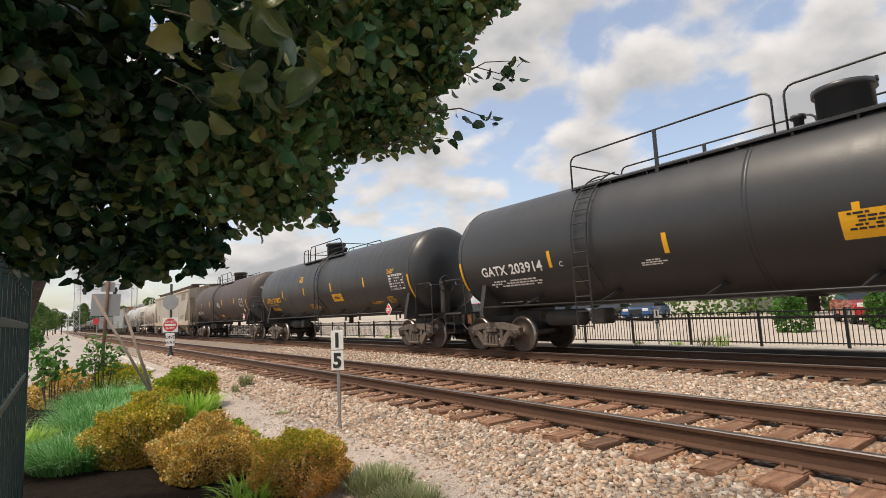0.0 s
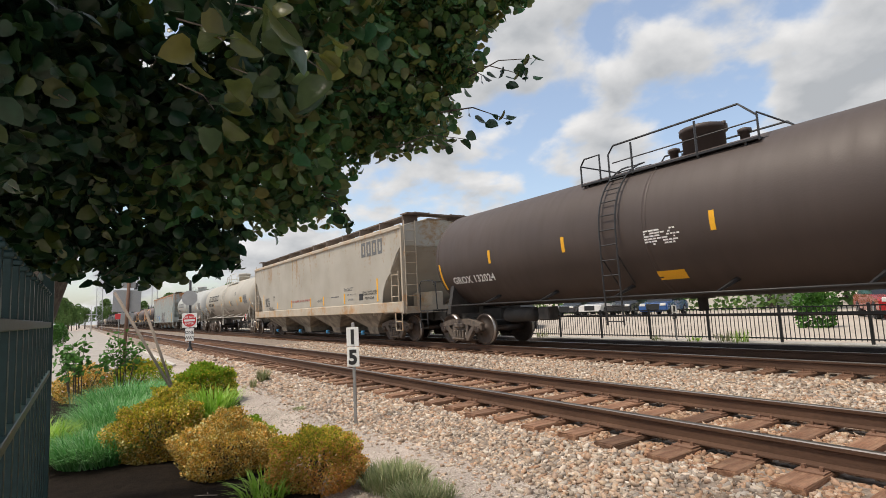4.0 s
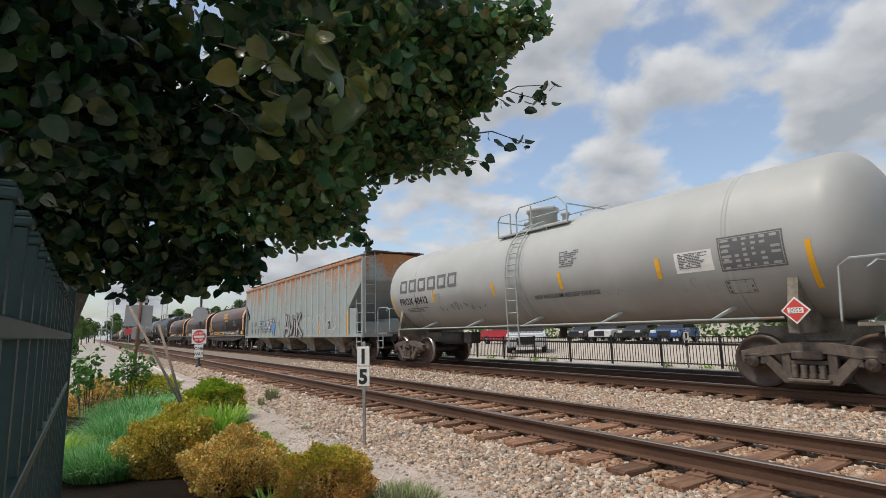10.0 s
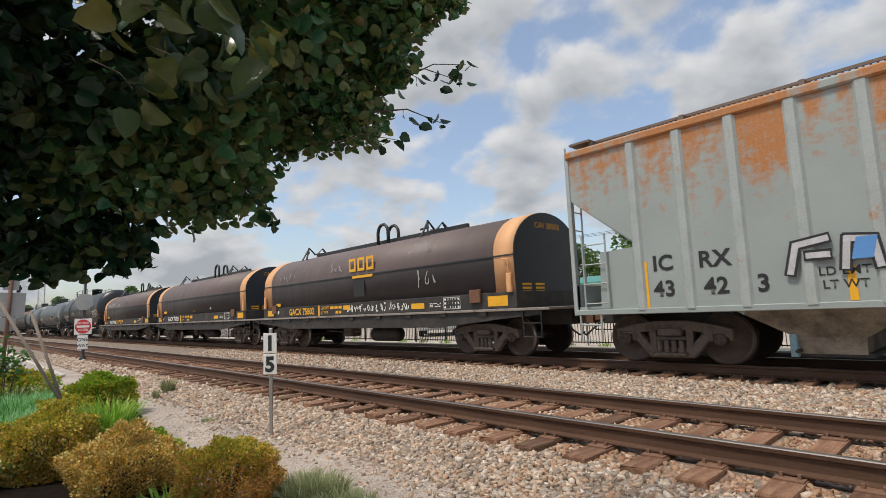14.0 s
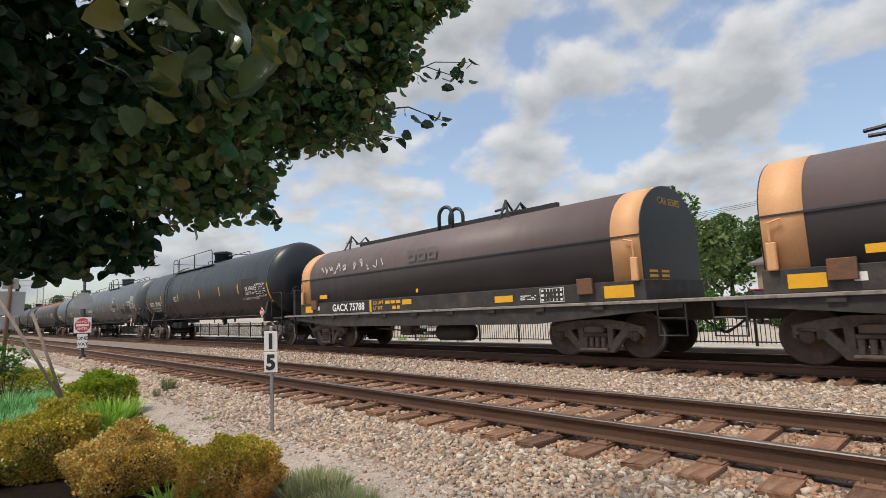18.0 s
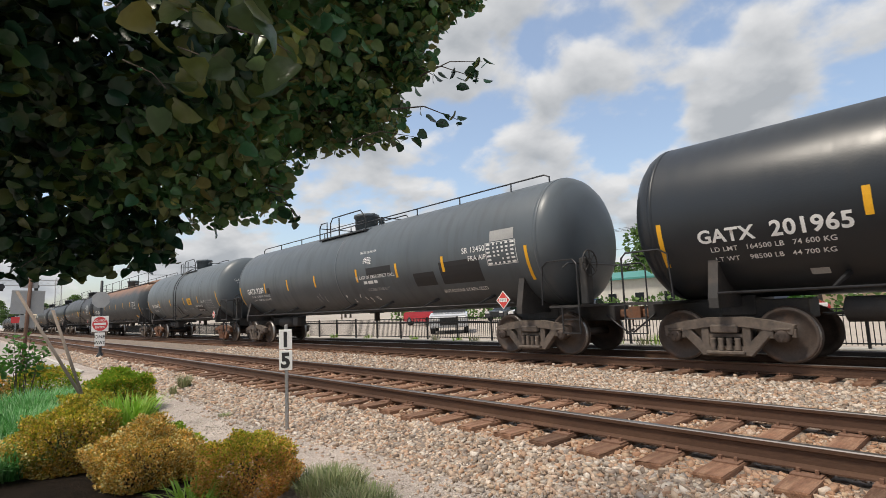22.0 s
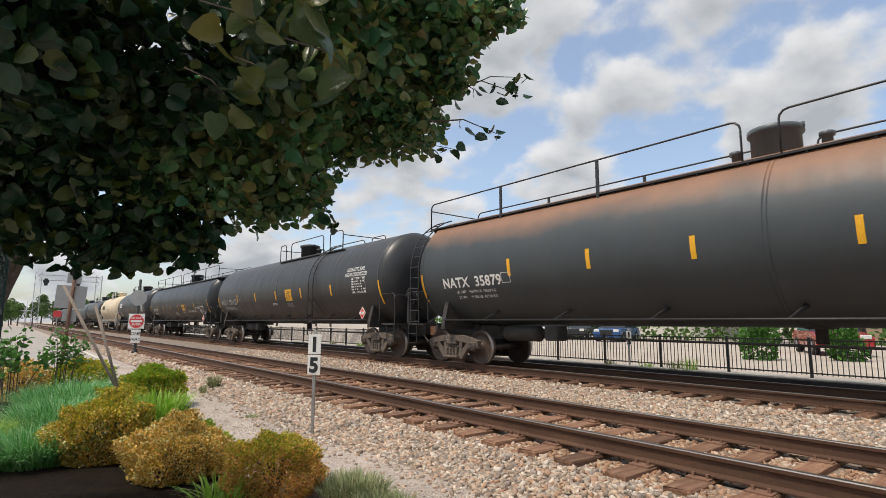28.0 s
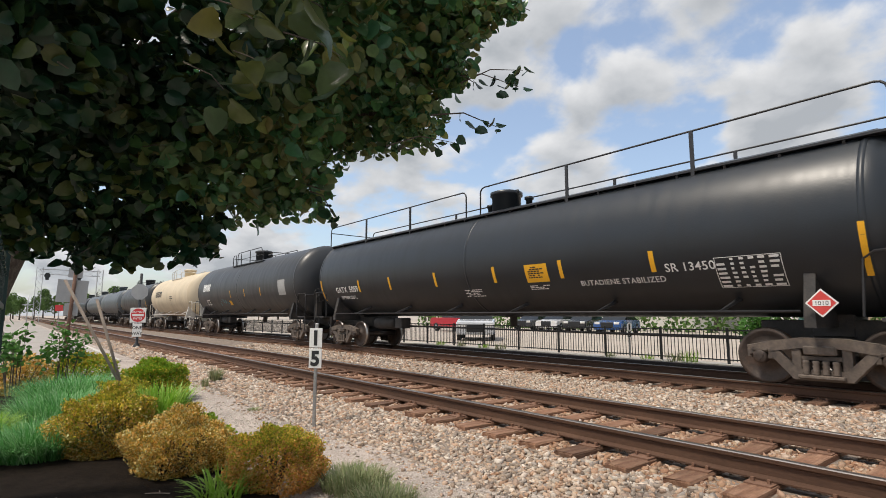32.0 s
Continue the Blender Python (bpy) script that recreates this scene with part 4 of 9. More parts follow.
def tank_car(spec):
    """One tank car, its middle at the origin and its leading end towards +x."""
    r, zc, tc = spec["r"], spec["zc"], spec["tc"]
    half = tc / 2 + spec.get("over", 1.25)       # to the tips of the tank heads
    mid = spec.get("mid", 0.0)                    # the tank's own middle, off that of the trucks
    coup = spec["coup"]
    mat, trim = spec["mat"], spec.get("trim", m_rail_black)
    car = thing("tank_car", spec["label"], "tank car", group="cars of the freight train")
    car["axis"], car["radius"], car["tip"] = zc, r, half + mid
    # shell with elliptical heads; its own origin at the tank's axis
    bm = bmesh.new()
    hd = 0.62
    prof = [(r * q, -half + hd - hd * math.sqrt(max(0.0, 1 - q ** 2.6))) for q in (0.03, 0.3, 0.55, 0.74, 0.87, 0.95, 0.988, 1.0)]
    n_mid = 6
    prof += [(r, -half + hd + (2 * half - 2 * hd) * k / n_mid) for k in range(1, n_mid)]
    prof += [(q[0], -q[1]) for q in prof[:8][::-1]]
    lathe(bm, prof, "x", 56)
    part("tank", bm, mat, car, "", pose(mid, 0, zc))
    for x in spec.get("bands", (-half + hd, half - hd, 0.0)):
        bm = bmesh.new()
        ring = [(r * 0.97, x - 0.05), (r + 0.004, x - 0.045), (r + 0.004, x + 0.045), (r * 0.97, x + 0.05)]
        lathe(bm, ring, "x", 56)
        part("weld_band", bm, mat, car, "", pose(mid, 0, zc))
    # saddles, stub sills and bolsters
    zb = zc - r
    for s in (-1, 1):
        bm = bmesh.new()
        x = s * tc / 2
        q = [(-1.42, 0.95), (1.42, 0.95), (1.42, 1.12), (1.25, zb + 0.75), (0.8, zb + 0.28), (-0.8, zb + 0.28), (-1.25, zb + 0.75), (-1.42, 1.12)]
        slab(bm, q, 0.16, lambda u, w, d: (x - 0.08 + d, u, w))
        box(bm, x - 0.3, x + 0.3, -0.35, 0.35, 0.78, zb + 0.3, 0.02)
        part("saddle", bm, spec.get("frame", m_under), car)
        bm = bmesh.new()
        x0, x1 = sorted((s * (tc / 2 - 1.1), s * (coup - 0.32)))
        box(bm, x0, x1, -0.32, 0.32, 0.72, 1.06, 0.02)
        part("stub_sill", bm, spec.get("frame", m_under), car)
        bm = bmesh.new()                                     # end platform and step
        xe = s * (coup - 0.45)
        box(bm, min(xe, xe - s * 0.75), max(xe, xe - s * 0.75), -1.45, 1.45, 1.05, 1.1)
        part("end_platform", bm, spec.get("frame", m_under), car)
        for t in (-1, 1):
            bm = bmesh.new()                                 # corner handrail and stirrup step
            y = t * 1.45
            xa, xb = xe, xe - s * 0.95
            tube(bm, [(xa, y, 1.08), (xa, y, 1.95), (xa - s * 0.1, y, 2.05), (xb + s * 0.2, y, 2.05), (xb + s * 0.05, y * 0.98, 1.95), (xb, y * 0.98, 1.12)], 0.02, 5)
            tube(bm, [(xa, y, 1.06), (xa, y, 0.52), (xa - s * 0.42, y, 0.52), (xa - s * 0.42, y, 1.06)], 0.02, 5)
            tube(bm, [(xa, y, 0.8), (xa - s * 0.42, y, 0.8)], 0.016, 5)
            part("end_handrail", bm, trim, car)
        bm = bmesh.new()
        tube(bm, [(s * (half - 0.05), -1.35, 1.9), (s * (half + 0.06), -1.3, 2.0), (s * (half + 0.06), 1.3, 2.0), (s * (half - 0.05), 1.35, 1.9)], 0.018, 5)
        part("crossover_rail", bm, trim, car)
    # the long safety rail at the foot of the tank with its brackets
    for t in (-1, 1):
        bm = bmesh.new()
        y = t * 1.47
        tube(bm, [(-tc / 2 + 0.1, y, 1.2), (tc / 2 - 0.1, y, 1.2)], 0.022, 6)
        k = -tc / 2 + 1.7
        while k < tc / 2 - 1.2:
            a = math.asin((1.42 - zc) / r) if abs((1.42 - zc) / r) < 1 else -1.2
            tube(bm, [(k, y, 1.2), (k + 0.12, t * r * math.cos(a) * 0.99, zc + r * math.sin(a))], (0.022, 0.05), 5)
            k += (tc - 3.0) / max(2, round((tc - 3.0) / 2.3))
        part("safety_rail", bm, spec.get("rail_mat", trim), car)
    if spec.get("head_shield"):                              # a flat plate over the lower half of the leading head
        xs = half + mid + 0.03
        bm = bmesh.new()
        slab(bm, [(-1.43, 1.78), (-0.68, 1.08), (0.68, 1.08), (1.43, 1.78), (1.46, 2.55), (-1.46, 2.55)], 0.03, lambda u, w, d: (xs + d, u, w))
        box(bm, xs - 0.3, xs + 0.06, -1.40, 1.40, 2.53, 2.58, 0.01)
        shield = part("head_shield", bm, m_under_dusty, car, "dark grey steel head shield with a red smear")
        bm = bmesh.new()
        slab(bm, [(-0.42, 1.5), (0.1, 1.42), (0.35, 1.6), (0.3, 1.9), (-0.1, 2.0), (-0.4, 1.85)], 0.003, lambda u, w, d: (xs + 0.0305 + d, u, w))
        part("red_smear", bm, m_redmark, shield)
        for y, m in ((0.42, m_red), (0.86, m_white)):
            bm = bmesh.new()
            slab(bm, [(y, 1.55), (y + 0.2, 1.75), (y, 1.95), (y - 0.2, 1.75)], 0.012, lambda u, w, d: (xs + 0.035 + d, u, w + (0.18 if m is m_white else 0)))
            part("placard", bm, m, shield)
        bm = bmesh.new()
        tube(bm, [(xs + 0.3, -1.3, 2.22), (xs + 0.3, 1.3, 2.22)], 0.02, 5)
        part("shield_rail", bm, trim, shield)
    # bottom outlet and brake gear
    bm = bmesh.new()
    lathe(bm, [(0.25, zb - 0.02), (0.25, zb + 0.1)], "z", 12, (0.2, 0, 0))
    lathe(bm, [(0.1, zb - 0.28), (0.1, zb), (0.14, zb)], "z", 10, (0.2, 0, 0))
    part("bottom_outlet", bm, m_under, car)
    bm = bmesh.new()
    lathe(bm, [(0.05, -0.6), (0.2, -0.55), (0.2, 0.55), (0.05, 0.6)], "x", 12, (-tc / 2 + 2.2, -0.5, 0.86))
    box(bm, -tc / 2 + 3.1, -tc / 2 + 3.5, -0.75, -0.35, 0.7, 1.05, 0.03)
    tube(bm, [(-tc / 2 + 1.3, -0.4, 0.8), (tc / 2 - 1.2, -0.4, 0.72)], 0.025, 5)
    part("brake_gear", bm, m_under, car)
    bm = bmesh.new()                                         # brake wheel at the leading end
    hx = half + 0.25
    ring = [(hx, -0.75 + 0.28 * math.cos(a), 2.0 + 0.28 * math.sin(a)) for a in [2 * math.pi * k / 14 for k in range(15)]]
    tube(bm, ring, 0.018, 5)
    for k in range(4):
        a = math.pi * k / 4
        tube(bm, [(hx, -0.75 + 0.28 * math.cos(a), 2.0 + 0.28 * math.sin(a)), (hx, -0.75 - 0.28 * math.cos(a), 2.0 - 0.28 * math.sin(a))], 0.012, 4)
    box(bm, hx - 0.2, hx - 0.03, -0.88, -0.62, 1.1, 2.12, 0.02)
    part("brake_wheel", bm, spec.get("frame", m_under), car)
    zt = zc + r
    pl = spec.get("platform", (-1.3, 1.3))
    rails = spec.get("rails", "short")
    platform(car, pl[0], pl[1], zt - 0.31, trim, rails, height=0.70 if rails == "short" else 0.82)
    if "walk" in spec:                                      # full-length walkway with one rail
        w0, w1 = spec["walk"]
        bm = bmesh.new()
        for s in (-1, 1):
            y = s * 0.62
            tube(bm, [(w0, y, zt - 0.22), (w0, y, zt + 0.0), (w0 + 0.15, y, zt + 0.07), (w1 - 0.15, y, zt + 0.07), (w1, y, zt + 0.0), (w1, y, zt - 0.22), (w1 + 0.12, y, zt - 0.7)], 0.02, 5)
            k = w0 + 1.8
            while k < w1:
                tube(bm, [(k, y, zt - 0.22), (k, y, zt + 0.07)], 0.02, 5)
                k += 1.9
        part("top_handrail", bm, trim, car)
    manway(car, spec.get("dome", 0.0), zt, spec.get("dome_mat", mat), hgt=spec.get("dome_h", 0.5))
    if "ladder" in spec:
        ladder(car, spec["ladder"], r, zc, trim)
    if "end_ladder" in spec:
        x = spec["end_ladder"] * (half - 0.35)
        ladder(car, x, r, zc, trim, 1.05, 0.4)
    for s in (-1, 1):
        add_truck(car, s * tc / 2, spec.get("truck", "dusty"))
    add_couplers(car, coup)
    # retro-reflective stripes
    surf = on_tank(r, zc)
    for x, z, w, hgt in spec.get("stripes", ()):
        patch(car, "reflective_stripe", w, hgt, surf, x, z, m_yellow, 0.005)
    for sgn in (-1, 1):                                      # the long stripes where the heads begin
        if spec.get("end_stripes", True):
            xe = spec.get("lead_stripe", half - 0.6) if sgn > 0 else spec.get("trail_stripe", -half + 0.68)
            patch(car, "reflective_stripe", 0.085, 0.84, surf, xe, zc - 0.92, m_yellow, 0.005)
    mark_all(car, surf, spec.get("marks", ()), -1.5)
    return car
# ---- covered hopper cars and coil cars ----
def hopper_paint(name, base, low, rust, rust_top, rust_amount):
    """Faded car paint with rust that runs down from the roof edge."""
    m = bpy.data.materials.new(name)
    m.use_nodes = True
    nt = m.node_tree
    n, link = nt.nodes.new, nt.links.new
    b = nt.nodes["Principled BSDF"]
    b.inputs["Roughness"].default_value = 0.6
    co = n("ShaderNodeTexCoord")
    sep = n("ShaderNodeSeparateXYZ"); link(co.outputs["Object"], sep.inputs[0])
    mp = n("ShaderNodeMapping"); mp.inputs["Scale"].default_value = (2.2, 1, 0.55); link(co.outputs["Object"], mp.inputs[0])
    run = n("ShaderNodeTexNoise"); run.inputs["Scale"].default_value, run.inputs["Detail"].default_value, run.inputs["Roughness"].default_value = 1.3, 9, 0.62
    link(mp.outputs[0], run.inputs["Vector"])
    big = n("ShaderNodeTexNoise"); big.inputs["Scale"].default_value, big.inputs["Detail"].default_value = 0.7, 6; link(co.outputs["Object"], big.inputs["Vector"])
    fine = n("ShaderNodeTexNoise"); fine.inputs["Scale"].default_value, fine.inputs["Detail"].default_value = 25, 4; link(co.outputs["Object"], fine.inputs["Vector"])
    h = n("ShaderNodeMapRange"); h.inputs["From Min"].default_value, h.inputs["From Max"].default_value = rust_top - 2.3, rust_top
    h.inputs["To Min"].default_value, h.inputs["To Max"].default_value = -0.22, rust_amount
    link(sep.outputs["Z"], h.inputs["Value"])
    add = n("ShaderNodeMath"); add.operation = "ADD"; link(run.outputs["Fac"], add.inputs[0]); link(h.outputs[0], add.inputs[1])
    # each panel between two ribs has rusted to its own degree
    off = n("ShaderNodeMath"); off.operation = "ADD"; off.inputs[1].default_value = 8.28; link(sep.outputs["X"], off.inputs[0])
    col = n("ShaderNodeMath"); col.operation = "SNAP"; col.inputs[1].default_value = 0.863; link(off.outputs[0], col.inputs[0])
    wn = n("ShaderNodeTexWhiteNoise"); wn.noise_dimensions = "1D"; link(col.outputs[0], wn.inputs["W"])
    ws = n("ShaderNodeMapRange"); ws.inputs["To Min"].default_value, ws.inputs["To Max"].default_value = -0.13, 0.12; link(wn.outputs["Value"], ws.inputs["Value"])
    add2 = n("ShaderNodeMath"); add2.operation = "ADD"; link(add.outputs[0], add2.inputs[0]); link(ws.outputs[0], add2.inputs[1])
    # blotches in rows, as the paint has lifted
    mq = n("ShaderNodeMapping"); mq.inputs["Scale"].default_value = (1.0, 1.0, 1.5); link(co.outputs["Object"], mq.inputs[0])
    blot = n("ShaderNodeTexNoise"); blot.inputs["Scale"].default_value, blot.inputs["Detail"].default_value, blot.inputs["Roughness"].default_value = 5.5, 6, 0.7; link(mq.outputs[0], blot.inputs["Vector"])
    bs = n("ShaderNodeMapRange"); bs.inputs["From Min"].default_value, bs.inputs["From Max"].default_value = 0.3, 0.7
    bs.inputs["To Min"].default_value, bs.inputs["To Max"].default_value = -0.16, 0.16; link(blot.outputs["Fac"], bs.inputs["Value"])
    add3 = n("ShaderNodeMath"); add3.operation = "ADD"; link(add2.outputs[0], add3.inputs[0]); link(bs.outputs[0], add3.inputs[1])
    rr = n("ShaderNodeMapRange"); rr.inputs["From Min"].default_value, rr.inputs["From Max"].default_value = 0.55, 0.82; link(add3.outputs[0], rr.inputs["Value"])
    rust2 = n("ShaderNodeMix"); rust2.data_type = "RGBA"; rust2.inputs["A"].default_value, rust2.inputs["B"].default_value = rgb(rust), rgb(tuple(c * 0.5 for c in rust))
    link(fine.outputs["Fac"], rust2.inputs["Factor"])
    low_mix = n("ShaderNodeMapRange"); low_mix.inputs["From Min"].default_value, low_mix.inputs["From Max"].default_value = 0.35, 0.75; link(big.outputs["Fac"], low_mix.inputs["Value"])
    m1 = n("ShaderNodeMix"); m1.data_type = "RGBA"; m1.inputs["A"].default_value, m1.inputs["B"].default_value = rgb(base), rgb(low)
    link(low_mix.outputs[0], m1.inputs["Factor"])
    m2 = n("ShaderNodeMix"); m2.data_type = "RGBA"
    link(rr.outputs[0], m2.inputs["Factor"]); link(m1.outputs["Result"], m2.inputs["A"]); link(rust2.outputs["Result"], m2.inputs["B"])
    link(m2.outputs["Result"], b.inputs["Base Color"])
    bp = n("ShaderNodeBump"); bp.inputs["Strength"].default_value, bp.inputs["Distance"].default_value = 0.15, 0.01
    link(fine.outputs["Fac"], bp.inputs["Height"]); link(bp.outputs[0], b.inputs["Normal"])
    return m


m_hop_cream = hopper_paint("cream_hopper_paint", (0.42, 0.395, 0.345), (0.33, 0.30, 0.25), (0.40, 0.235, 0.10), 4.1, 0.10)
m_hop_trim = material("pale_hopper_trim", (0.60, 0.58, 0.53), 0.6, vary=0.2, bump=0.1, second=(0.42, 0.27, 0.14), second_at=(0.62, 0.75), second_scale=2)
m_cream_trim = material("tan_hopper_trim", (0.46, 0.40, 0.32), 0.6, vary=0.25, scale=1.2, bump=0.1, second=(0.44, 0.25, 0.11), second_at=(0.50, 0.66), second_scale=1.5)
m_hop_grey = hopper_paint("pale_blue_grey_hopper_paint", (0.32, 0.37, 0.365), (0.28, 0.315, 0.31), (0.56, 0.235, 0.08), 4.2, 0.31)
m_hop_grey_trim = material("pale_grey_trim", (0.36, 0.40, 0.395), 0.6, vary=0.2, bump=0.1, second=(0.40, 0.19, 0.085), second_at=(0.60, 0.72), second_scale=2.2)
m_hop_belly = material("dusty_hopper_belly", (0.29, 0.255, 0.205), 0.8, vary=0.4, scale=1.5, bump=0.2, second=(0.10, 0.085, 0.07), second_at=(0.4, 0.65))
m_grate = material("rusted_grating", (0.17, 0.13, 0.105), 0.6, 0.3, vary=0.3, bump=0.1)
# the last colour is a paler tone along the hood's crown
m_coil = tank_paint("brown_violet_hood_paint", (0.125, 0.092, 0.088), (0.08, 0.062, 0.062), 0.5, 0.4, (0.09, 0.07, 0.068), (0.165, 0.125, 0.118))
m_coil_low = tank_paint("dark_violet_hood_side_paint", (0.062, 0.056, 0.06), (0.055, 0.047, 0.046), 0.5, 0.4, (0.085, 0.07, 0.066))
m_orange = material("faded_orange_band", (0.72, 0.39, 0.19), 0.6, vary=0.15, scale=2, bump=0.1, second=(0.45, 0.21, 0.08), second_at=(0.66, 0.8), second_scale=3)
m_coil_end = material("blue_black_hood_end", (0.028, 0.034, 0.042), 0.5, vary=0.25, bump=0.1)
m_deck_edge = material("worn_deck_edge", (0.30, 0.27, 0.245), 0.7, 0.2, vary=0.3, bump=0.2, second=(0.12, 0.09, 0.07), second_at=(0.5, 0.7), second_scale=5)


def along(bm, outline, x0, x1):
    """A body of one cross-section (y, z) drawn out along the car."""
    slab(bm, outline, x1 - x0, lambda u, w, d: (x0 + d, u, w))


def grab_ladder(car, x, y, z0, z1, mat, across="x", width=0.4, step=0.38, r=0.013):
    bm = bmesh.new()
    dx, dy = (width, 0) if across == "x" else (0, width)
    tube(bm, [(x, y, z0), (x, y, z1)], 0.02, 5)
    tube(bm, [(x + dx, y + dy, z0), (x + dx, y + dy, z1)], 0.02, 5)
    z = z0 + 0.08
    while z < z1:
        tube(bm, [(x, y, z), (x + dx, y + dy, z)], r, 5)
        z += step
    part("ladder", bm, mat, car)


def hopper_car(spec):
    hl, w, ze, zb, tc = spec["half"], spec["w"], spec["eave"], spec["foot"], spec["tc"]
    mat, trim = spec["mat"], spec["trim"]
    car = thing("hopper_car", spec["label"], "hopper car", group="cars of the freight train")
    # side sheets, cut away at the ends
    end = spec["cut"]                                        # (x, z) of the cut from the foot up to the corner
    outline = [(-hl, ze)] + [(-x, z) for x, z in end[::-1]] + [(x, z) for x, z in end] + [(hl, ze)]
    for s in (-1, 1):
        bm = bmesh.new()
        slab(bm, outline, 0.03, lambda u, v, d: (u, s * (w - d), v))
        part("side_sheet", bm, mat, car)
    # slope sheets and end walls
    xs_hi, zs_hi = end[-1]
    xs_lo, zs_lo = end[0]
    for s in (-1, 1):
        bm = bmesh.new()
        q = [(hl - 0.05, zs_hi), (hl - 0.05, zs_hi - 0.06), (spec["slope_foot"], zb - 0.1), (spec["slope_foot"] - 0.05, zb)]
        slab(bm, [(s * u, v) for u, v in q], 2 * w - 0.08, lambda u, v, d: (u, -w + 0.04 + d, v))
        part("slope_sheet", bm, spec.get("slope_mat", mat), car)
        bm = bmesh.new()
        arch = [(y, ze + spec["crown"] * (1 - (y / w) ** 2)) for y in [w * (1 - k / 6) for k in range(13)]]
        slab(bm, [(-w + 0.03, zs_hi - 0.02), (w - 0.03, zs_hi - 0.02)] + [(y * 0.98, z - 0.01) for y, z in arch], 0.04, lambda u, v, d: (s * (hl - 0.05 + d), u, v))
        part("end_wall", bm, mat, car)
        # end platform, posts and ladders
        bm = bmesh.new()
        box(bm, min(s * (tc / 2 + 0.2), s * hl), max(s * (tc / 2 + 0.2), s * hl), -w, w, zb - 0.02, zb + 0.06)
        box(bm, min(s * (hl - 0.06), s * hl), max(s * (hl - 0.06), s * hl), -w, w, zb - 0.05, zb + (0.55 if spec["ribs"] else 0.2))
        part("end_platform", bm, trim, car)
        for t in (-1, 1):
            bm = bmesh.new()
            box(bm, min(s * (hl - 0.06), s * (hl + 0.03)), max(s * (hl - 0.06), s * (hl + 0.03)), min(t * (w - 0.10), t * (w + 0.02)), max(t * (w - 0.10), t * (w + 0.02)), zb - 0.05, ze, 0.01)
            part("corner_post", bm, trim, car)
            bm = bmesh.new()
            tube(bm, [(s * (hl - 0.1), t * w, zb), (s * (hl - 0.1), t * w, 0.45), (s * (hl - 0.55), t * w, 0.45), (s * (hl - 0.55), t * w, zb)], 0.022, 5)
            tube(bm, [(s * (hl - 0.1), t * w, 0.75), (s * (hl - 0.55), t * w, 0.75)], 0.018, 5)
            part("stirrup_step", bm, trim, car)
            grab_ladder(car, s * (hl - (0.55 if spec["ribs"] else 0.75)) if s > 0 else -hl + 0.25, t * (w + 0.02), zb + 0.1, 2.5, trim, "x", 0.5)
        grab_ladder(car, s * (hl + 0.07), -w + 0.1, zb + 0.1, ze + 0.2, trim, "y", 0.45)
        bm = bmesh.new()
        box(bm, min(s * (hl - 1.6), s * (hl - 0.3)), max(s * (hl - 1.6), s * (hl - 0.3)), -0.25, 0.25, zb, zb + 0.7, 0.03)
        part("brake_cylinder_box", bm, trim, car)
    # lower side plate behind the cut, over the truck
        for t in (-1, 1):
            if spec["ribs"]:
                bm = bmesh.new()
                slab(bm, [(s * xs_lo, zb), (s * (hl - 0.05), zb), (s * (hl - 0.05), zb + 0.12), (s * (hl - 0.55), zb + 0.12), (s * (hl - 0.6), zb + 1.15), (s * xs_lo, zb + 1.2)], 0.03, lambda u, v, d: (u, t * (w - 0.04 - d), v))
                part("end_side_plate", bm, mat, car)
    # sill
    for t in (-1, 1):
        if not spec["ribs"]:
            bm = bmesh.new()
            box(bm, -hl, hl, min(t * (w - 0.12), t * (w + 0.035)), max(t * (w - 0.12), t * (w + 0.035)), zb, zb + 0.37, 0.02)
            part("side_sill", bm, trim, car)
        else:
            for x in spec["ribs"]:
                bm = bmesh.new()
                slab(bm, [(x - 0.11, t * (w - 0.01)), (x + 0.11, t * (w - 0.01)), (x + 0.06, t * (w + 0.045)), (x - 0.06, t * (w + 0.045))], ze - zb - 0.09, lambda u, v, d: (u, v, zb + 0.03 + d))
                part("rib", bm, trim, car)
            bm = bmesh.new()
            box(bm, -hl, hl, min(t * (w - 0.05), t * (w + 0.03)), max(t * (w - 0.05), t * (w + 0.03)), zb - 0.04, zb + 0.06, 0.01)
            part("side_sill", bm, mat, car)
        bm = bmesh.new()
        box(bm, -hl, hl, min(t * (w - 0.05), t * (w + 0.06)), max(t * (w - 0.05), t * (w + 0.06)), ze - 0.1, ze + 0.06, 0.03)
        part("eave_rail", bm, trim if not spec["ribs"] else mat, car)
    bm = bmesh.new()
    lower = [(y, z - 0.04) for y, z in arch]
    along(bm, arch + lower[::-1], -hl, hl)
    for f in bm.faces:
        f.smooth = abs(f.normal.x) < 0.5
    part("roof", bm, mat, car)
    # centre sill
    bm = bmesh.new()
    box(bm, -hl + 0.2, hl - 0.2, -0.3, 0.3, 0.72, zb + 0.1)
    part("centre_sill", bm, m_under, car)
    # hopper bays with their outlet gates
    for x, span in spec["bays"]:
        bm = bmesh.new()
        hi = [bm.verts.new((x + a * span / 2, b * (w - 0.06), zb + 0.06)) for a, b in ((-1, -1), (1, -1), (1, 1), (-1, 1))]
        mid = [bm.verts.new((x + a * 0.44, b * 1.05, 0.50)) for a, b in ((-1, -1), (1, -1), (1, 1), (-1, 1))]
        lo = [bm.verts.new((x + a * 0.42, b * 1.0, 0.25)) for a, b in ((-1, -1), (1, -1), (1, 1), (-1, 1))]
        bm.faces.new(hi); bm.faces.new(lo[::-1])
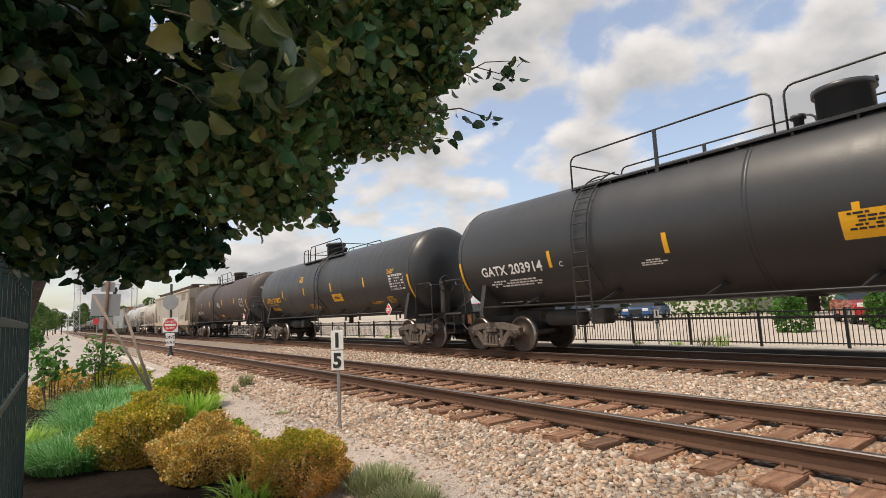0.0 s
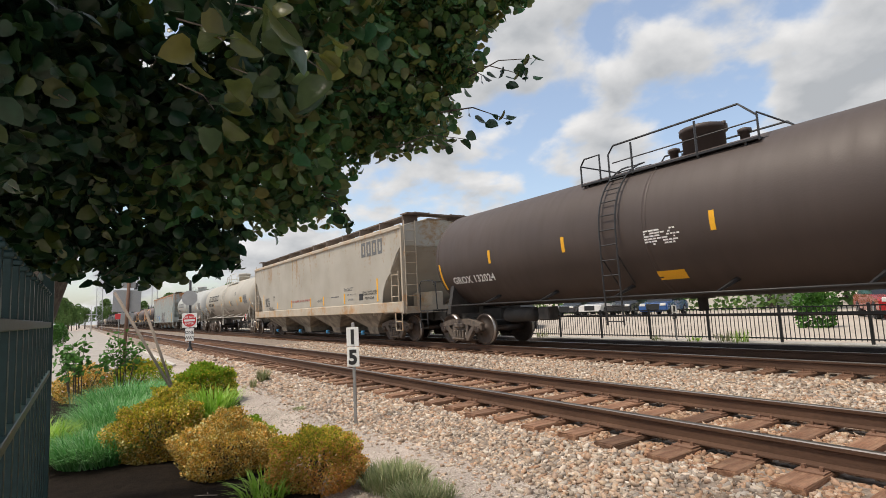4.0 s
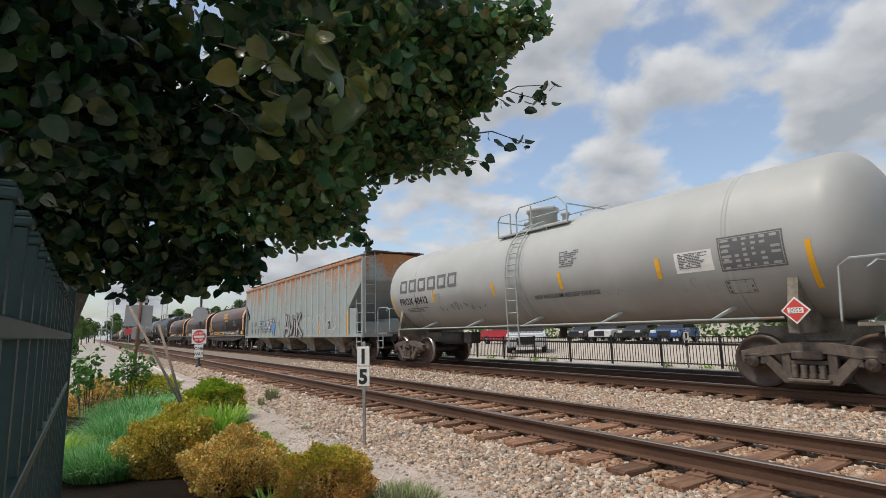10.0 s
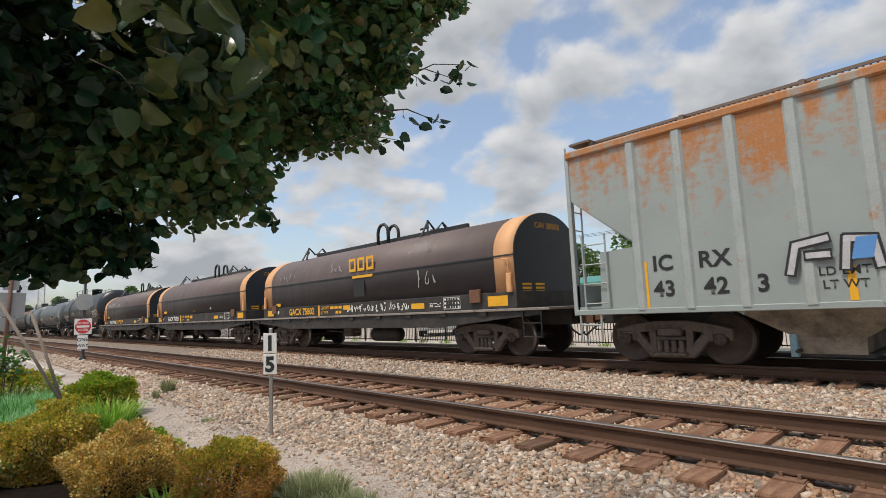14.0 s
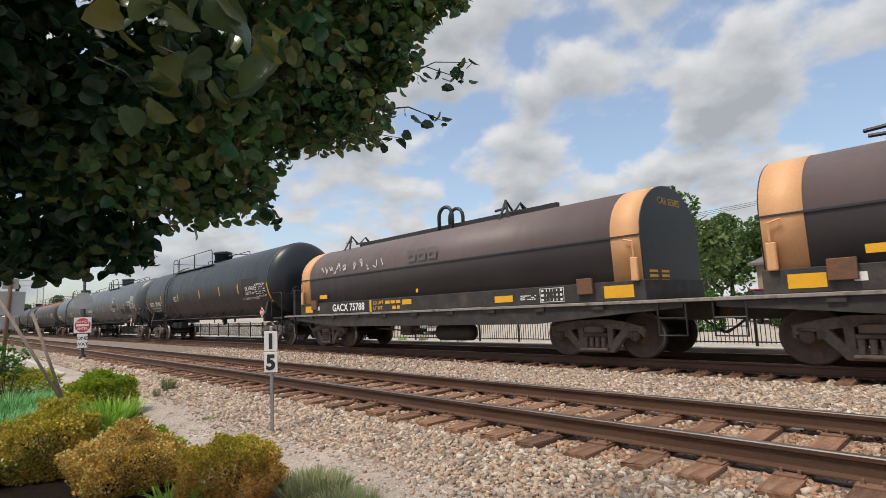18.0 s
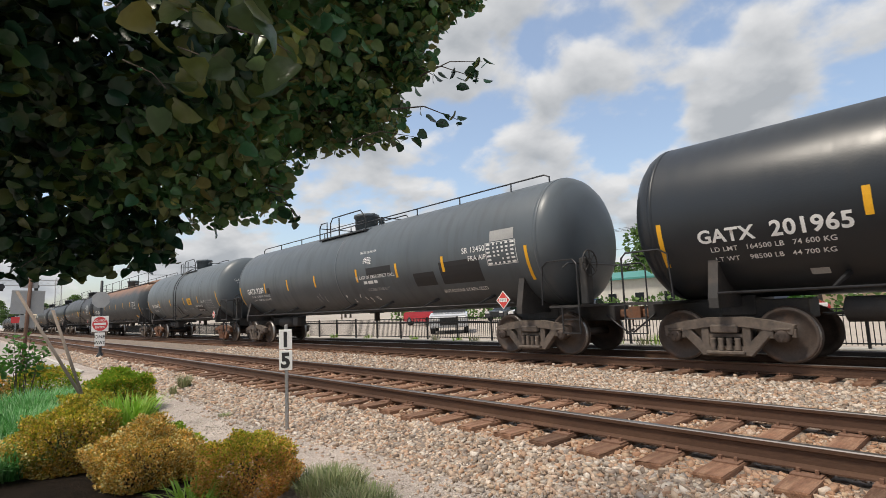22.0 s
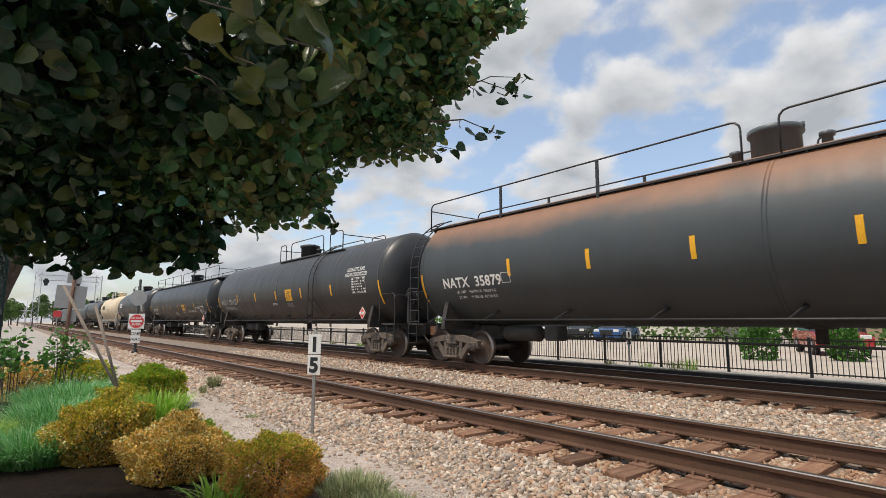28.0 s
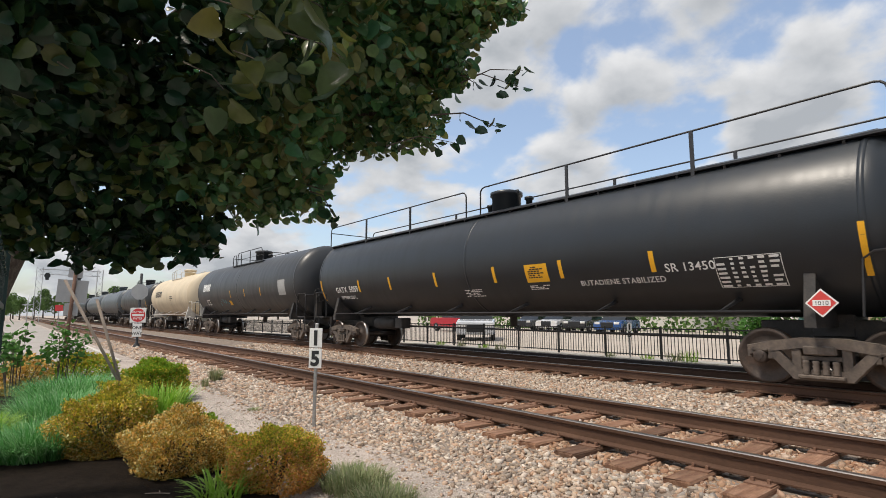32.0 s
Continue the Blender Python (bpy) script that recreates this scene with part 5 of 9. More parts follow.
        for p, q in ((hi, mid), (mid, lo)):
            for k in range(4):
                bm.faces.new((p[k], p[(k + 1) % 4], q[(k + 1) % 4], q[k]))
        bay = part("hopper_bay", bm, m_hop_belly, car)
        bm = bmesh.new()
        box(bm, x - 0.5, x + 0.5, -1.0, 1.0, 0.2, 0.27, 0.01)
        tube(bm, [(x - 0.4, -1.25, 0.3), (x - 0.4, 1.25, 0.3)], 0.03, 6)
        part("outlet_gate", bm, m_under, bay)
        bm = bmesh.new()
        if spec["ribs"]:
            box(bm, x - 0.52, x - 0.42, -1.12, -1.0, 0.2, 0.55, 0.01)
        else:
            lathe(bm, [(0.04, -1.3), (0.085, -1.28), (0.085, -1.16), (0.04, -1.14)], "y", 12, (x - 0.55, 0, 0.3))
        part("gate_cap", bm, m_blue if not spec["ribs"] else m_blue_pale, bay)
    # roof hatches and running boards
    zr = ze + spec["crown"]
    for k in range(6):
        x = -hl + 1.6 + k * (2 * hl - 3.2) / 5
        bm = bmesh.new()
        box(bm, x - 1.3, x + 1.3, -0.28, 0.28, zr - 0.02, zr + 0.1, 0.02)
        part("roof_hatch", bm, trim, car)
    for t in (-1, 1):
        y = t * 0.78
        zw = zr + spec["board"]
        bm = bmesh.new()
        x = -hl - 0.1
        box(bm, -hl - 0.1, hl + 0.15, y - 0.31, y - 0.28, zw, zw + 0.05)
        box(bm, -hl - 0.1, hl + 0.15, y + 0.28, y + 0.31, zw, zw + 0.05)
        while x < hl + 0.15:                                 # bearing bars of the grating
            box(bm, x, x + 0.02, y - 0.28, y + 0.28, zw + 0.01, zw + 0.045)
            x += 0.085
        part("running_board", bm, m_grate, car)
        x = -hl + 0.4
        while x < hl:
            bm = bmesh.new()
            box(bm, x - 0.04, x + 0.04, min(y - t * 0.1, y + t * 0.5), max(y - t * 0.1, y + t * 0.5), ze + spec["crown"] * 0.35, zw)
            part("board_bracket", bm, m_grate, car)
            x += (2 * hl - 0.8) / 10
    for s in (-1, 1):
        bm = bmesh.new()
        box(bm, min(s * (hl - 0.42), s * (hl + 0.06)), max(s * (hl - 0.42), s * (hl + 0.06)), -w + 0.25, w - 0.25, zr + spec["board"] - 0.01, zr + spec["board"] + 0.035)
        part("end_running_board", bm, m_grate, car)
        add_truck(car, s * tc / 2, "dusty")
    add_couplers(car, spec["coup"])
    surf = on_side(-w)
    for x, z, sw, sh in spec["stripes"]:
        patch(car, "reflective_stripe", sw, sh, surf, x, z, m_yellow, 0.006)
    mark_all(car, surf, spec["marks"], -w - 0.03)
    if "extra" in spec:
        spec["extra"](car, surf)
    return car


m_blue_pale = material("pale_blue_gate", (0.25, 0.40, 0.48), 0.7, vary=0.3)


def coil_car(spec):
    tc = spec["tc"]
    car = thing("coil_car", spec["label"], "coil car", group="cars of the freight train")
    hl = tc / 2 + 1.26                                       # hood
    dl = tc / 2 + 2.3                                        # deck
    ang_ = [radians(90 * k / 9) for k in range(10)]
    side = [(-1.30, 1.50), (-1.34, 2.38)] + [(-1.34 * math.cos(a), 2.42 + 1.03 * math.sin(a)) for a in ang_[1:]]
    hood = side + [(-y, z) for y, z in side[::-1][1:]]

    def shell(bm, x0, x1, grow=0.0, two_tone=False):
        cz = 2.2
        line = [(y * (1 + grow / 1.34), cz + (z - cz) * (1 + grow / 1.25)) for y, z in hood]
        rings = [[bm.verts.new((x, y, z - 2.4)) for y, z in line] for x in (x0, x1)]
        for k in range(len(line) - 1):
            f = bm.faces.new((rings[0][k], rings[1][k], rings[1][k + 1], rings[0][k + 1]))
            f.smooth = True
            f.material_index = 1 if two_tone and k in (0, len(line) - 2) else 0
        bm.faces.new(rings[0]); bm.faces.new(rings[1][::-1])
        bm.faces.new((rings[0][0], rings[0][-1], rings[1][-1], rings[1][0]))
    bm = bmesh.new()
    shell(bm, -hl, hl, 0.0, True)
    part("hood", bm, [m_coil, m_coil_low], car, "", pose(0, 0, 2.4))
    for s in (-1, 1):
        bm = bmesh.new()
        shell(bm, *sorted((s * (hl - 0.6), s * (hl - 0.002))), 0.006)
        part("end_band", bm, m_orange, car, "faded orange band round the end of the hood", pose(0, 0, 2.4))
        bm = bmesh.new()
        shell(bm, *sorted((s * (hl - 0.01), s * (hl + 0.02))), 0.0)
        part("hood_end", bm, m_coil_end, car, "", pose(0, 0, 2.4))
        if s > 0:
            bm = letters("CAR SERIES", 0.14)
            for v in bm.verts:
                v.co = (hl + 0.03, v.co.x, 3.05 + v.co.y)
            part("lettering", bm, m_yellow, car)
            bm = bmesh.new()
            for k in range(4):
                for y0 in (-1.1, -0.6):
                    v0 = 1.66 - k * 0.09
                    vs = [bm.verts.new((hl + 0.03, y0 + u, v0 + q)) for u, q in ((0, 0), (0.35, 0), (0.35, 0.05), (0, 0.05))]
                    bm.faces.new(vs)
            part("stencilled_block", bm, m_yellow, car, "unreadable stencilled lines")
        bm = bmesh.new()                                     # hook and hinge at the band
        box(bm, min(s * (hl - 0.2), s * (hl - 0.05)), max(s * (hl - 0.2), s * (hl - 0.05)), -1.42, -1.34, 1.5, 1.95, 0.02)
        tube(bm, [(s * (hl - 0.12), -1.40, 1.95), (s * (hl - 0.12), -1.41, 2.25), (s * (hl - 0.3), -1.40, 2.3)], 0.02, 5)
        part("hood_latch", bm, m_orange, car)
    for t in (-1, 1):                                        # bolted seam along the hood
        bm = bmesh.new()
        box(bm, -hl, hl, min(t * 1.335, t * 1.362), max(t * 1.335, t * 1.362), 2.35, 2.385)
        part("hood_seam", bm, m_coil_end, car)
    # lifting beam, centre bail and steadying brackets along the top
    bm = bmesh.new()
    box(bm, -4.6, 3.85, -0.06, 0.06, 3.42, 3.6, 0.01)
    part("lifting_beam", bm, m_rail_black, car)
    for s in (-1, 1):
        bm = bmesh.new()
        y = s * 0.22
        arc = [(-0.2, y, 3.4)] + [(0.08 - 0.28 * math.cos(a), y, 3.82 + 0.28 * math.sin(a)) for a in [math.pi * k / 8 for k in range(9)]] + [(0.36, y, 3.4)]
        tube(bm, arc, 0.055, 6)
        part("lifting_bail", bm, m_rail_black, car)
    for x in (-4.75, 2.45):
        for s in (-1, 1):
            bm = bmesh.new()
            tube(bm, [(x, s * 0.06, 3.62), (x, s * 0.30, 3.86), (x + 0.06, s * 0.72, 3.20)], 0.035, 5)
            tube(bm, [(x, s * 0.30, 3.86), (x + 0.34, s * 0.62, 3.28)], 0.035, 5)
            tube(bm, [(x - 0.45, s * 0.2, 3.66), (x, s * 0.30, 3.66)], 0.035, 5)
            part("steady_bracket", bm, m_rail_black, car)
    # trough, deck and sills
    bm = bmesh.new()
    box(bm, -hl - 0.05, hl + 0.05, -1.36, 1.36, 1.14, 1.52, 0.01)
    part("trough", bm, m_under, car, "black trough side with stencilled lettering")
    bm = bmesh.new()
    box(bm, -dl, dl, -1.52, 1.52, 1.075, 1.135, 0.008)
    part("deck", bm, m_deck_edge, car)
    for t in (-1, 1):
        bm = bmesh.new()
        q = [(-dl + 0.3, 1.07), (-dl + 0.3, 0.98), (-tc / 2 - 0.9, 0.9), (-tc / 2 + 1.2, 0.72), (tc / 2 - 1.2, 0.72), (tc / 2 + 0.9, 0.9), (dl - 0.3, 0.98), (dl - 0.3, 1.07)]
        slab(bm, q, 0.08, lambda u, v, d: (u, t * (1.38 + d), v))
        part("side_sill", bm, m_under, car)
        for k in range(9):
            x = -hl + 0.9 + k * (2 * hl - 1.8) / 8
            bm = bmesh.new()
            box(bm, x - 0.12, x + 0.12, min(t * 1.36, t * 1.50), max(t * 1.36, t * 1.50), 0.99, 1.07)
            part("stake_pocket", bm, m_under, car)
    for x in (-hl + 1.0, hl - 1.2):
        bm = bmesh.new()
        box(bm, x - 0.18, x + 0.18, -1.44, -1.36, 1.3, 1.62, 0.01)
        part("hood_guide", bm, m_truck_rust, car)
    bm = bmesh.new()
    box(bm, -dl + 0.2, dl - 0.2, -0.4, 0.4, 0.72, 1.07)
    part("centre_sill", bm, m_under, car)
    bm = bmesh.new()
    lathe(bm, [(0.05, -0.7), (0.22, -0.6), (0.22, 0.6), (0.05, 0.7)], "x", 14, (0.8, -0.7, 0.5))
    part("air_reservoir", bm, m_under, car)
    bm = bmesh.new()
    box(bm, -1.4, -0.9, -0.9, -0.5, 0.42, 0.75, 0.04)
    tube(bm, [(-2.6, -0.8, 0.62), (-1.4, -0.75, 0.55), (-0.5, -0.8, 0.6)], 0.025, 5)
    part("brake_valve", bm, m_truck, car)
    for s in (-1, 1):
        for t in (-1, 1):
            bm = bmesh.new()
            x = s * (dl - 0.25)
            tube(bm, [(x, t * 1.48, 1.08), (x, t * 1.48, 0.5), (x - s * 0.5, t * 1.48, 0.5), (x - s * 0.5, t * 1.48, 1.08)], 0.02, 5)
            tube(bm, [(x, t * 1.48, 0.8), (x - s * 0.5, t * 1.48, 0.8)], 0.018, 5)
            part("stirrup_step", bm, m_rail_black, car)
        add_truck(car, s * tc / 2, "dusty")
    add_couplers(car, spec["coup"])
    mark_all(car, on_side(-1.362), spec["marks"], -1.5)
    mark_all(car, on_side(-1.362), spec.get("hood_marks", ()), -1.5)
    return car


def outlined_piece(car, surf, glyphs, x, z, hgt, fill, edge, fat=0.2, rim=0.06, wide=1.0):
    """A large sprayed piece: fat filled strokes with a dark rim; the shapes form no word."""
    for mat, w, o in ((edge, fat + rim * 2, 0.0095), (fill, fat, 0.0125)):
        bm = bmesh.new()
        for line in glyphs:
            stroke(bm, [(u * hgt * wide, v * hgt) for u, v in line], w * hgt)
        wrap(bm, surf, x, z, o + 0.05)
        part("graffiti", bm, mat, car, "large sprayed graffiti piece")
# ---- the cars, from the first to pass ----
CARS = []


def place_car(car, s_lead, s_trail):
    """s: where the truck centres stand along the track at the clip's start."""
    CARS.append((car, (s_lead + s_trail) / 2))
    car.matrix_basis = pose((s_lead + s_trail) / 2, TRACK_FAR, 0)


def add_tank(s_lead, s_trail, label, mat, marks, **more):
    tc = s_lead - s_trail
    spec = dict(r=1.59, zc=2.65, tc=tc, coup=tc / 2 + 2.07, mat=mat, label=label, marks=marks)
    spec.update(more)
    place_car(tank_car(spec), s_lead, s_trail)


def rows_of(xs, z, w=0.1, hgt=0.36):
    return [(x, z - hgt / 2, w, hgt) for x in xs]


add_tank(3.25, -11.09, 'black tank car with white numbers and a long top handrail', m_tank_black2, [('text', 'GATX', 0.24, -6.58, 2.02, 'w'), ('text', '203914', 0.25, -5.4, 2.02, 'w'), ('bars', 1.9, 2, 0.075, -5.9, 1.84, 'w'),
    ('text', 'C', 0.12, -4.25, 2.05, 'w'), ('bars', 0.55, 2, 0.05, -1.96, 1.95, 'w'), ('panel', 0.95, 0.44, 1.65, 2.13, 'y', 'yellow emergency notice panel'), ('bars', 0.75, 3, 0.06, 1.65, 2.26, 'k'),
    ('bars', 1.6, 1, 0.05, -6.5, 1.3, 'w'), ('plate', 0.9, 0.5, 5.6, 2.3, 'w', 'k')], r=1.5, zc=2.62, over=1.2, mid=-0.1, platform=(-4.1, 3.2),
    ladder=-3.55, dome=1.05, rails=[(-4.1, 0.3), (0.5, 3.2)], stripes=rows_of((-4.57, -1.62, 1.4, 4.4), 2.25, 0.1, 0.4), trail_stripe=-7.92)
add_tank(-15.0, -29.16, 'black tank car with yellow numbers and short top platform', m_tank_black2, [('text', 'UTLX 210875', 0.25, -6.11, 2.02, 'y'), ('text', 'THE TANK CAR PEOPLE', 0.085, -6.22, 1.88, 'y'),
    ('bars', 1.6, 2, 0.07, -6.04, 1.72, 'y'), ('text', 'C', 0.13, -4.33, 2.08, 'y'), ('bars', 0.6, 4, 0.05, -2.05, 3.05, 'y'), ('bars', 1.0, 4, 0.05, -1.04, 1.75, 'y'),
    ('panel', 0.92, 0.34, 1.65, 1.95, 'y', 'yellow emergency notice panel'), ('bars', 0.7, 2, 0.06, 1.65, 1.98, 'k'), ('plate', 0.95, 0.55, 6.58, 2.24, 'w', 'k'), ('bars', 0.5, 2, 0.055, 6.28, 2.66, 'y'),
    ('bars', 0.9, 2, 0.04, 4.75, 1.62, 'y'), ('bars', 0.5, 4, 0.05, 5.81, 1.75, 'y'), ('placard', 6.16, 1.3, '1219'), ('bars', 1.2, 1, 0.05, 7.15, 1.1, 'y')], r=1.47, zc=2.58, platform=(-2.78, 1.6),
    ladder=-0.04, dome=-1.24, dome_h=0.55, stripes=rows_of((-4.62, -1.77, 1.25, 4.21), 2.38), over=1.22, mid=-0.25, trail_stripe=-7.79, lead_stripe=7.35)
add_tank(-33.2, -47.25, 'dull brown-black tank car with a centre ladder', m_tank_brown, [('head', 'GROX 132024', 0.135, -0.22, 3.06, 'w'), ('text', 'GROX 132024', 0.21, -5.85, 1.85, 'w'), ('bars', 0.8, 4, 0.055, 0.36, 2.45, 'w'),
    ('panel', 0.6, 0.24, 0.26, 1.62, 'y', 'small yellow notice'), ('plate', 0.85, 0.5, 6.02, 2.31, 'w', 'k'), ('plate', 0.75, 0.22, 5.09, 1.6, 'd', 'k'), ('panel', 0.22, 0.22, 6.22, 1.85, 'w', 'white label'),
    ('placard', 6.78, 1.4, '')], r=1.51, zc=2.62, platform=(-1.91, 2.08), ladder=-0.83, dome=0.57, stripes=rows_of((-4.9, -2.19, 1.37, 4.41), 2.48), over=1.0, lead_stripe=7.05, head_shield=True)
place_car(hopper_car(dict(label='smooth cream covered hopper car with rust under its roof', half=9.25, w=1.62, eave=4.05, foot=1.06, tc=15.29, coup=10.1, mat=m_hop_cream, trim=m_cream_trim, crown=0.3, board=0.16, ribs=(),
    cut=[(7.72, 1.42), (7.76, 1.68), (7.9, 2.0), (8.1, 2.25), (8.37, 2.44), (8.42, 2.55), (8.92, 3.13), (9.28, 3.4)], slope_foot=6.9, slope_mat=m_hop_cream, bays=[(5.75, 3.7), (2.02, 3.7), (-1.7, 3.7), (-5.5, 3.7)],
    stripes=[(7.37, 1.5, 0.11, 0.85), (4.37, 1.5, 0.11, 0.42), (2.06, 1.5, 0.11, 0.4), (0.38, 1.5, 0.11, 0.4), (-2.35, 1.5, 0.11, 0.4), (-4.72, 1.5, 0.11, 0.36), (-7.41, 1.55, 0.11, 0.85)],
    marks=[('mark', 4, 1.85, 0.56, 7.04, 3.25, 'g'), ('text', 'GPLX', 0.22, -6.68, 1.95, 'k'), ('text', '75639', 0.22, -6.6, 1.67, 'k'), ('text', 'DO NOT HAMMER ON SIDES OF THE CAR', 0.1, -1.01, 1.76, 'r'),
    ('text', 'CONSULT OWNER BEFORE', 0.07, 6.71, 1.86, 'k'), ('text', 'REPAIRING HOPPER BODY', 0.07, 6.71, 1.77, 'k'), ('bars', 0.8, 2, 0.035, 6.71, 1.68, 'k'), ('panel', 0.36, 0.26, 5.97, 1.72, 'k', 'black inspection label'),
    ('text', 'EXW  10-8  H  6-8', 0.07, 5.04, 1.82, 'g'), ('text', 'CU FT 5851', 0.07, 4.99, 1.62, 'g'), ('bars', 0.9, 2, 0.05, 4.79, 2.12, 'g'), ('bars', 0.7, 2, 0.045, 1.64, 1.75, 'g'), ('bars', 0.9, 1, 0.045, 3.39, 1.8, 'g'),
    ('text', 'LD LMT 220900 LBS', 0.08, -6.2, 1.55, 'k'), ('text', 'LT WT  65100 LBS BESS 3-97', 0.08, -5.9, 1.45, 'k'), ('box', 0.27, 0.27, -5.35, 2.12, 'k'), ('text', 'PLATE', 0.06, -5.35, 2.15, 'k'), ('text', 'C', 0.09, -5.35, 2.02, 'k'), ('panel', 0.12, 0.09, -6.15, 1.2, 'r', 'small red label')])), -51.31, -66.6)
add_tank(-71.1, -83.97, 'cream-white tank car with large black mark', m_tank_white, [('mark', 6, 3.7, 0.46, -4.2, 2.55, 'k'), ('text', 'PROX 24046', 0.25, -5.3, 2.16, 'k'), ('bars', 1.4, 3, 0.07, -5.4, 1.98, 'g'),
    ('text', 'C', 0.14, -3.86, 2.2, 'g'), ('panel', 0.36, 0.32, -3.86, 2.28, 'd', 'outlined load code box'), ('panel', 0.62, 0.4, 4.77, 2.4, 'y', 'yellow emergency notice panel'), ('bars', 0.5, 4, 0.05, 4.77, 2.5, 'k'),
    ('panel', 0.95, 0.6, 5.87, 2.39, 'g', 'dark inspection table'), ('plate', 0.9, 0.52, 5.87, 2.39, 'd', 'k'), ('bars', 0.6, 5, 0.05, 1.87, 2.35, 'g'), ('text', 'NO VACUUM RELIEF DEVICE', 0.1, 0.77, 1.62, 'k'),
    ('panel', 0.5, 0.26, 5.25, 1.56, 'k', 'black notice'), ('panel', 0.35, 0.35, 5.8, 1.6, 'w', 'white label holder'), ('placard', 6.4, 1.18, '2055'), ('bars', 0.4, 4, 0.05, 3.17, 2.95, 'g')],
    r=1.45, zc=2.58, platform=(-1.25, 1.9), ladder=-0.46, dome=0.16, trim=m_hop_trim, frame=m_hop_belly, rail_mat=m_hop_trim, stripes=rows_of((-4.27, -1.5, 1.36, 3.6), 2.22, 0.1, 0.42), bands=(-5.4, -2.7, 0.2, 2.9, 5.6),
    over=1.5, mid=-0.15, trail_stripe=-7.4, lead_stripe=7.1)
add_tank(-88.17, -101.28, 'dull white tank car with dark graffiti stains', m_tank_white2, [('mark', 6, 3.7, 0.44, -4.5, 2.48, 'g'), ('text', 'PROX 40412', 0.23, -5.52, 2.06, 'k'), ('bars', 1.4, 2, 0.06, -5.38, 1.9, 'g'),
    ('panel', 0.3, 0.26, -3.98, 2.2, 'd', 'outlined load code box'), ('text', 'NO VACUUM RELIEF DEVICE', 0.11, 1.57, 1.86, 'k'), ('panel', 0.75, 0.4, 4.97, 2.3, 'w', 'white notice'), ('bars', 0.6, 6, 0.03, 4.97, 2.44, 'g'),
    ('panel', 1.1, 0.62, 6.02, 2.36, 'g', 'dark inspection table'), ('plate', 1.05, 0.56, 6.02, 2.36, 'd', 'k'), ('plate', 0.5, 0.28, 5.7, 1.8, 'g', 'k'), ('scrawl', 2.4, 0.36, -2.78, 1.7, 'g', 4),
    ('scrawl', 2.6, 0.4, 4.02, 1.7, 'd', 9), ('scrawl', 1.6, 0.3, -0.78, 1.6, 'd', 12), ('placard', 6.65, 1.31, '2055'), ('bars', 0.6, 5, 0.05, 1.87, 2.9, 'g')], r=1.45, zc=2.58, platform=(-1.2, 1.5),
    ladder=-0.13, dome=-0.35, trim=m_hop_grey_trim, frame=m_hop_belly, rail_mat=m_hop_grey_trim, stripes=rows_of((-4.18, -1.05, 1.53, 4.21), 2.25, 0.1, 0.42), bands=(-5.4, 0.2, 5.6), over=1.1, lead_stripe=6.91)

PIECE_A = [[(-1.35, 0.0), (-1.1, 0.55), (-0.98, 1.0), (-0.72, 0.55), (-0.55, 0.0)], [(-1.15, 0.36), (-0.7, 0.36)], [(-0.62, 0.98), (-0.42, 0.3), (-0.2, 0.08), (0.0, 0.4), (0.12, 0.92)], [(0.36, 0.05), (0.34, 0.72)],
           [(0.68, 0.0), (0.62, 0.5), (0.7, 1.02)], [(1.2, 1.0), (0.92, 0.72), (0.7, 0.5), (1.0, 0.28), (1.4, -0.02)]]
PIECE_B = [[(-2.0, 0.1), (-1.9, 0.7), (-1.5, 0.8)], [(-1.75, 0.45), (-1.5, 0.45)], [(-1.3, 0.15), (-1.25, 0.75), (-0.95, 0.7), (-0.9, 0.15)], [(-0.65, 0.75), (-0.6, 0.2), (-0.3, 0.2), (-0.25, 0.8)], [(0.0, 0.12), (0.05, 0.8), (0.4, 0.62), (0.1, 0.42), (0.45, 0.1)],
           [(0.65, 0.1), (0.75, 0.85), (1.0, 0.85)], [(0.7, 0.5), (0.95, 0.5)], [(1.2, 0.1), (1.3, 0.9), (1.65, 0.2), (1.8, 0.9)]]
PIECE_C = [[(-2.3, 0.2), (-2.1, 0.95), (-1.7, 0.5), (-1.9, 0.1)], [(-1.5, 0.9), (-1.2, 0.1), (-0.9, 0.8), (-0.7, 0.3)], [(-0.5, 0.1), (-0.3, 1.0), (0.05, 0.75), (-0.2, 0.45), (0.2, 0.05)], [(0.4, 0.95), (0.6, 0.1), (0.9, 0.6)],
           [(1.1, 0.15), (1.3, 1.0), (1.7, 0.85), (1.9, 0.3), (1.5, 0.1)]]


m_graf_silver = material("silver_white_spray", (0.5, 0.5, 0.53), 0.6, vary=0.25, scale=4, bump=0)
m_graf_fill = material("faded_grey_spray", (0.36, 0.34, 0.345), 0.6, vary=0.3, scale=3, bump=0)


m_pale_spray = material("thin_white_spray", (0.60, 0.61, 0.61), 0.6, vary=0.3, scale=6, bump=0)


def rounded(pts):
    """The same line with its corners drawn as curves."""
    out = [pts[0]]
    for p, q, r in zip(pts, pts[1:], pts[2:]):
        a, b = ((p[0] + q[0]) / 2, (p[1] + q[1]) / 2), ((q[0] + r[0]) / 2, (q[1] + r[1]) / 2)
        for k in range(6):
            f = k / 5
            out.append(tuple((1 - f) ** 2 * a[i] + 2 * f * (1 - f) * q[i] + f * f * b[i] for i in (0, 1)))
    return out + [pts[-1]]


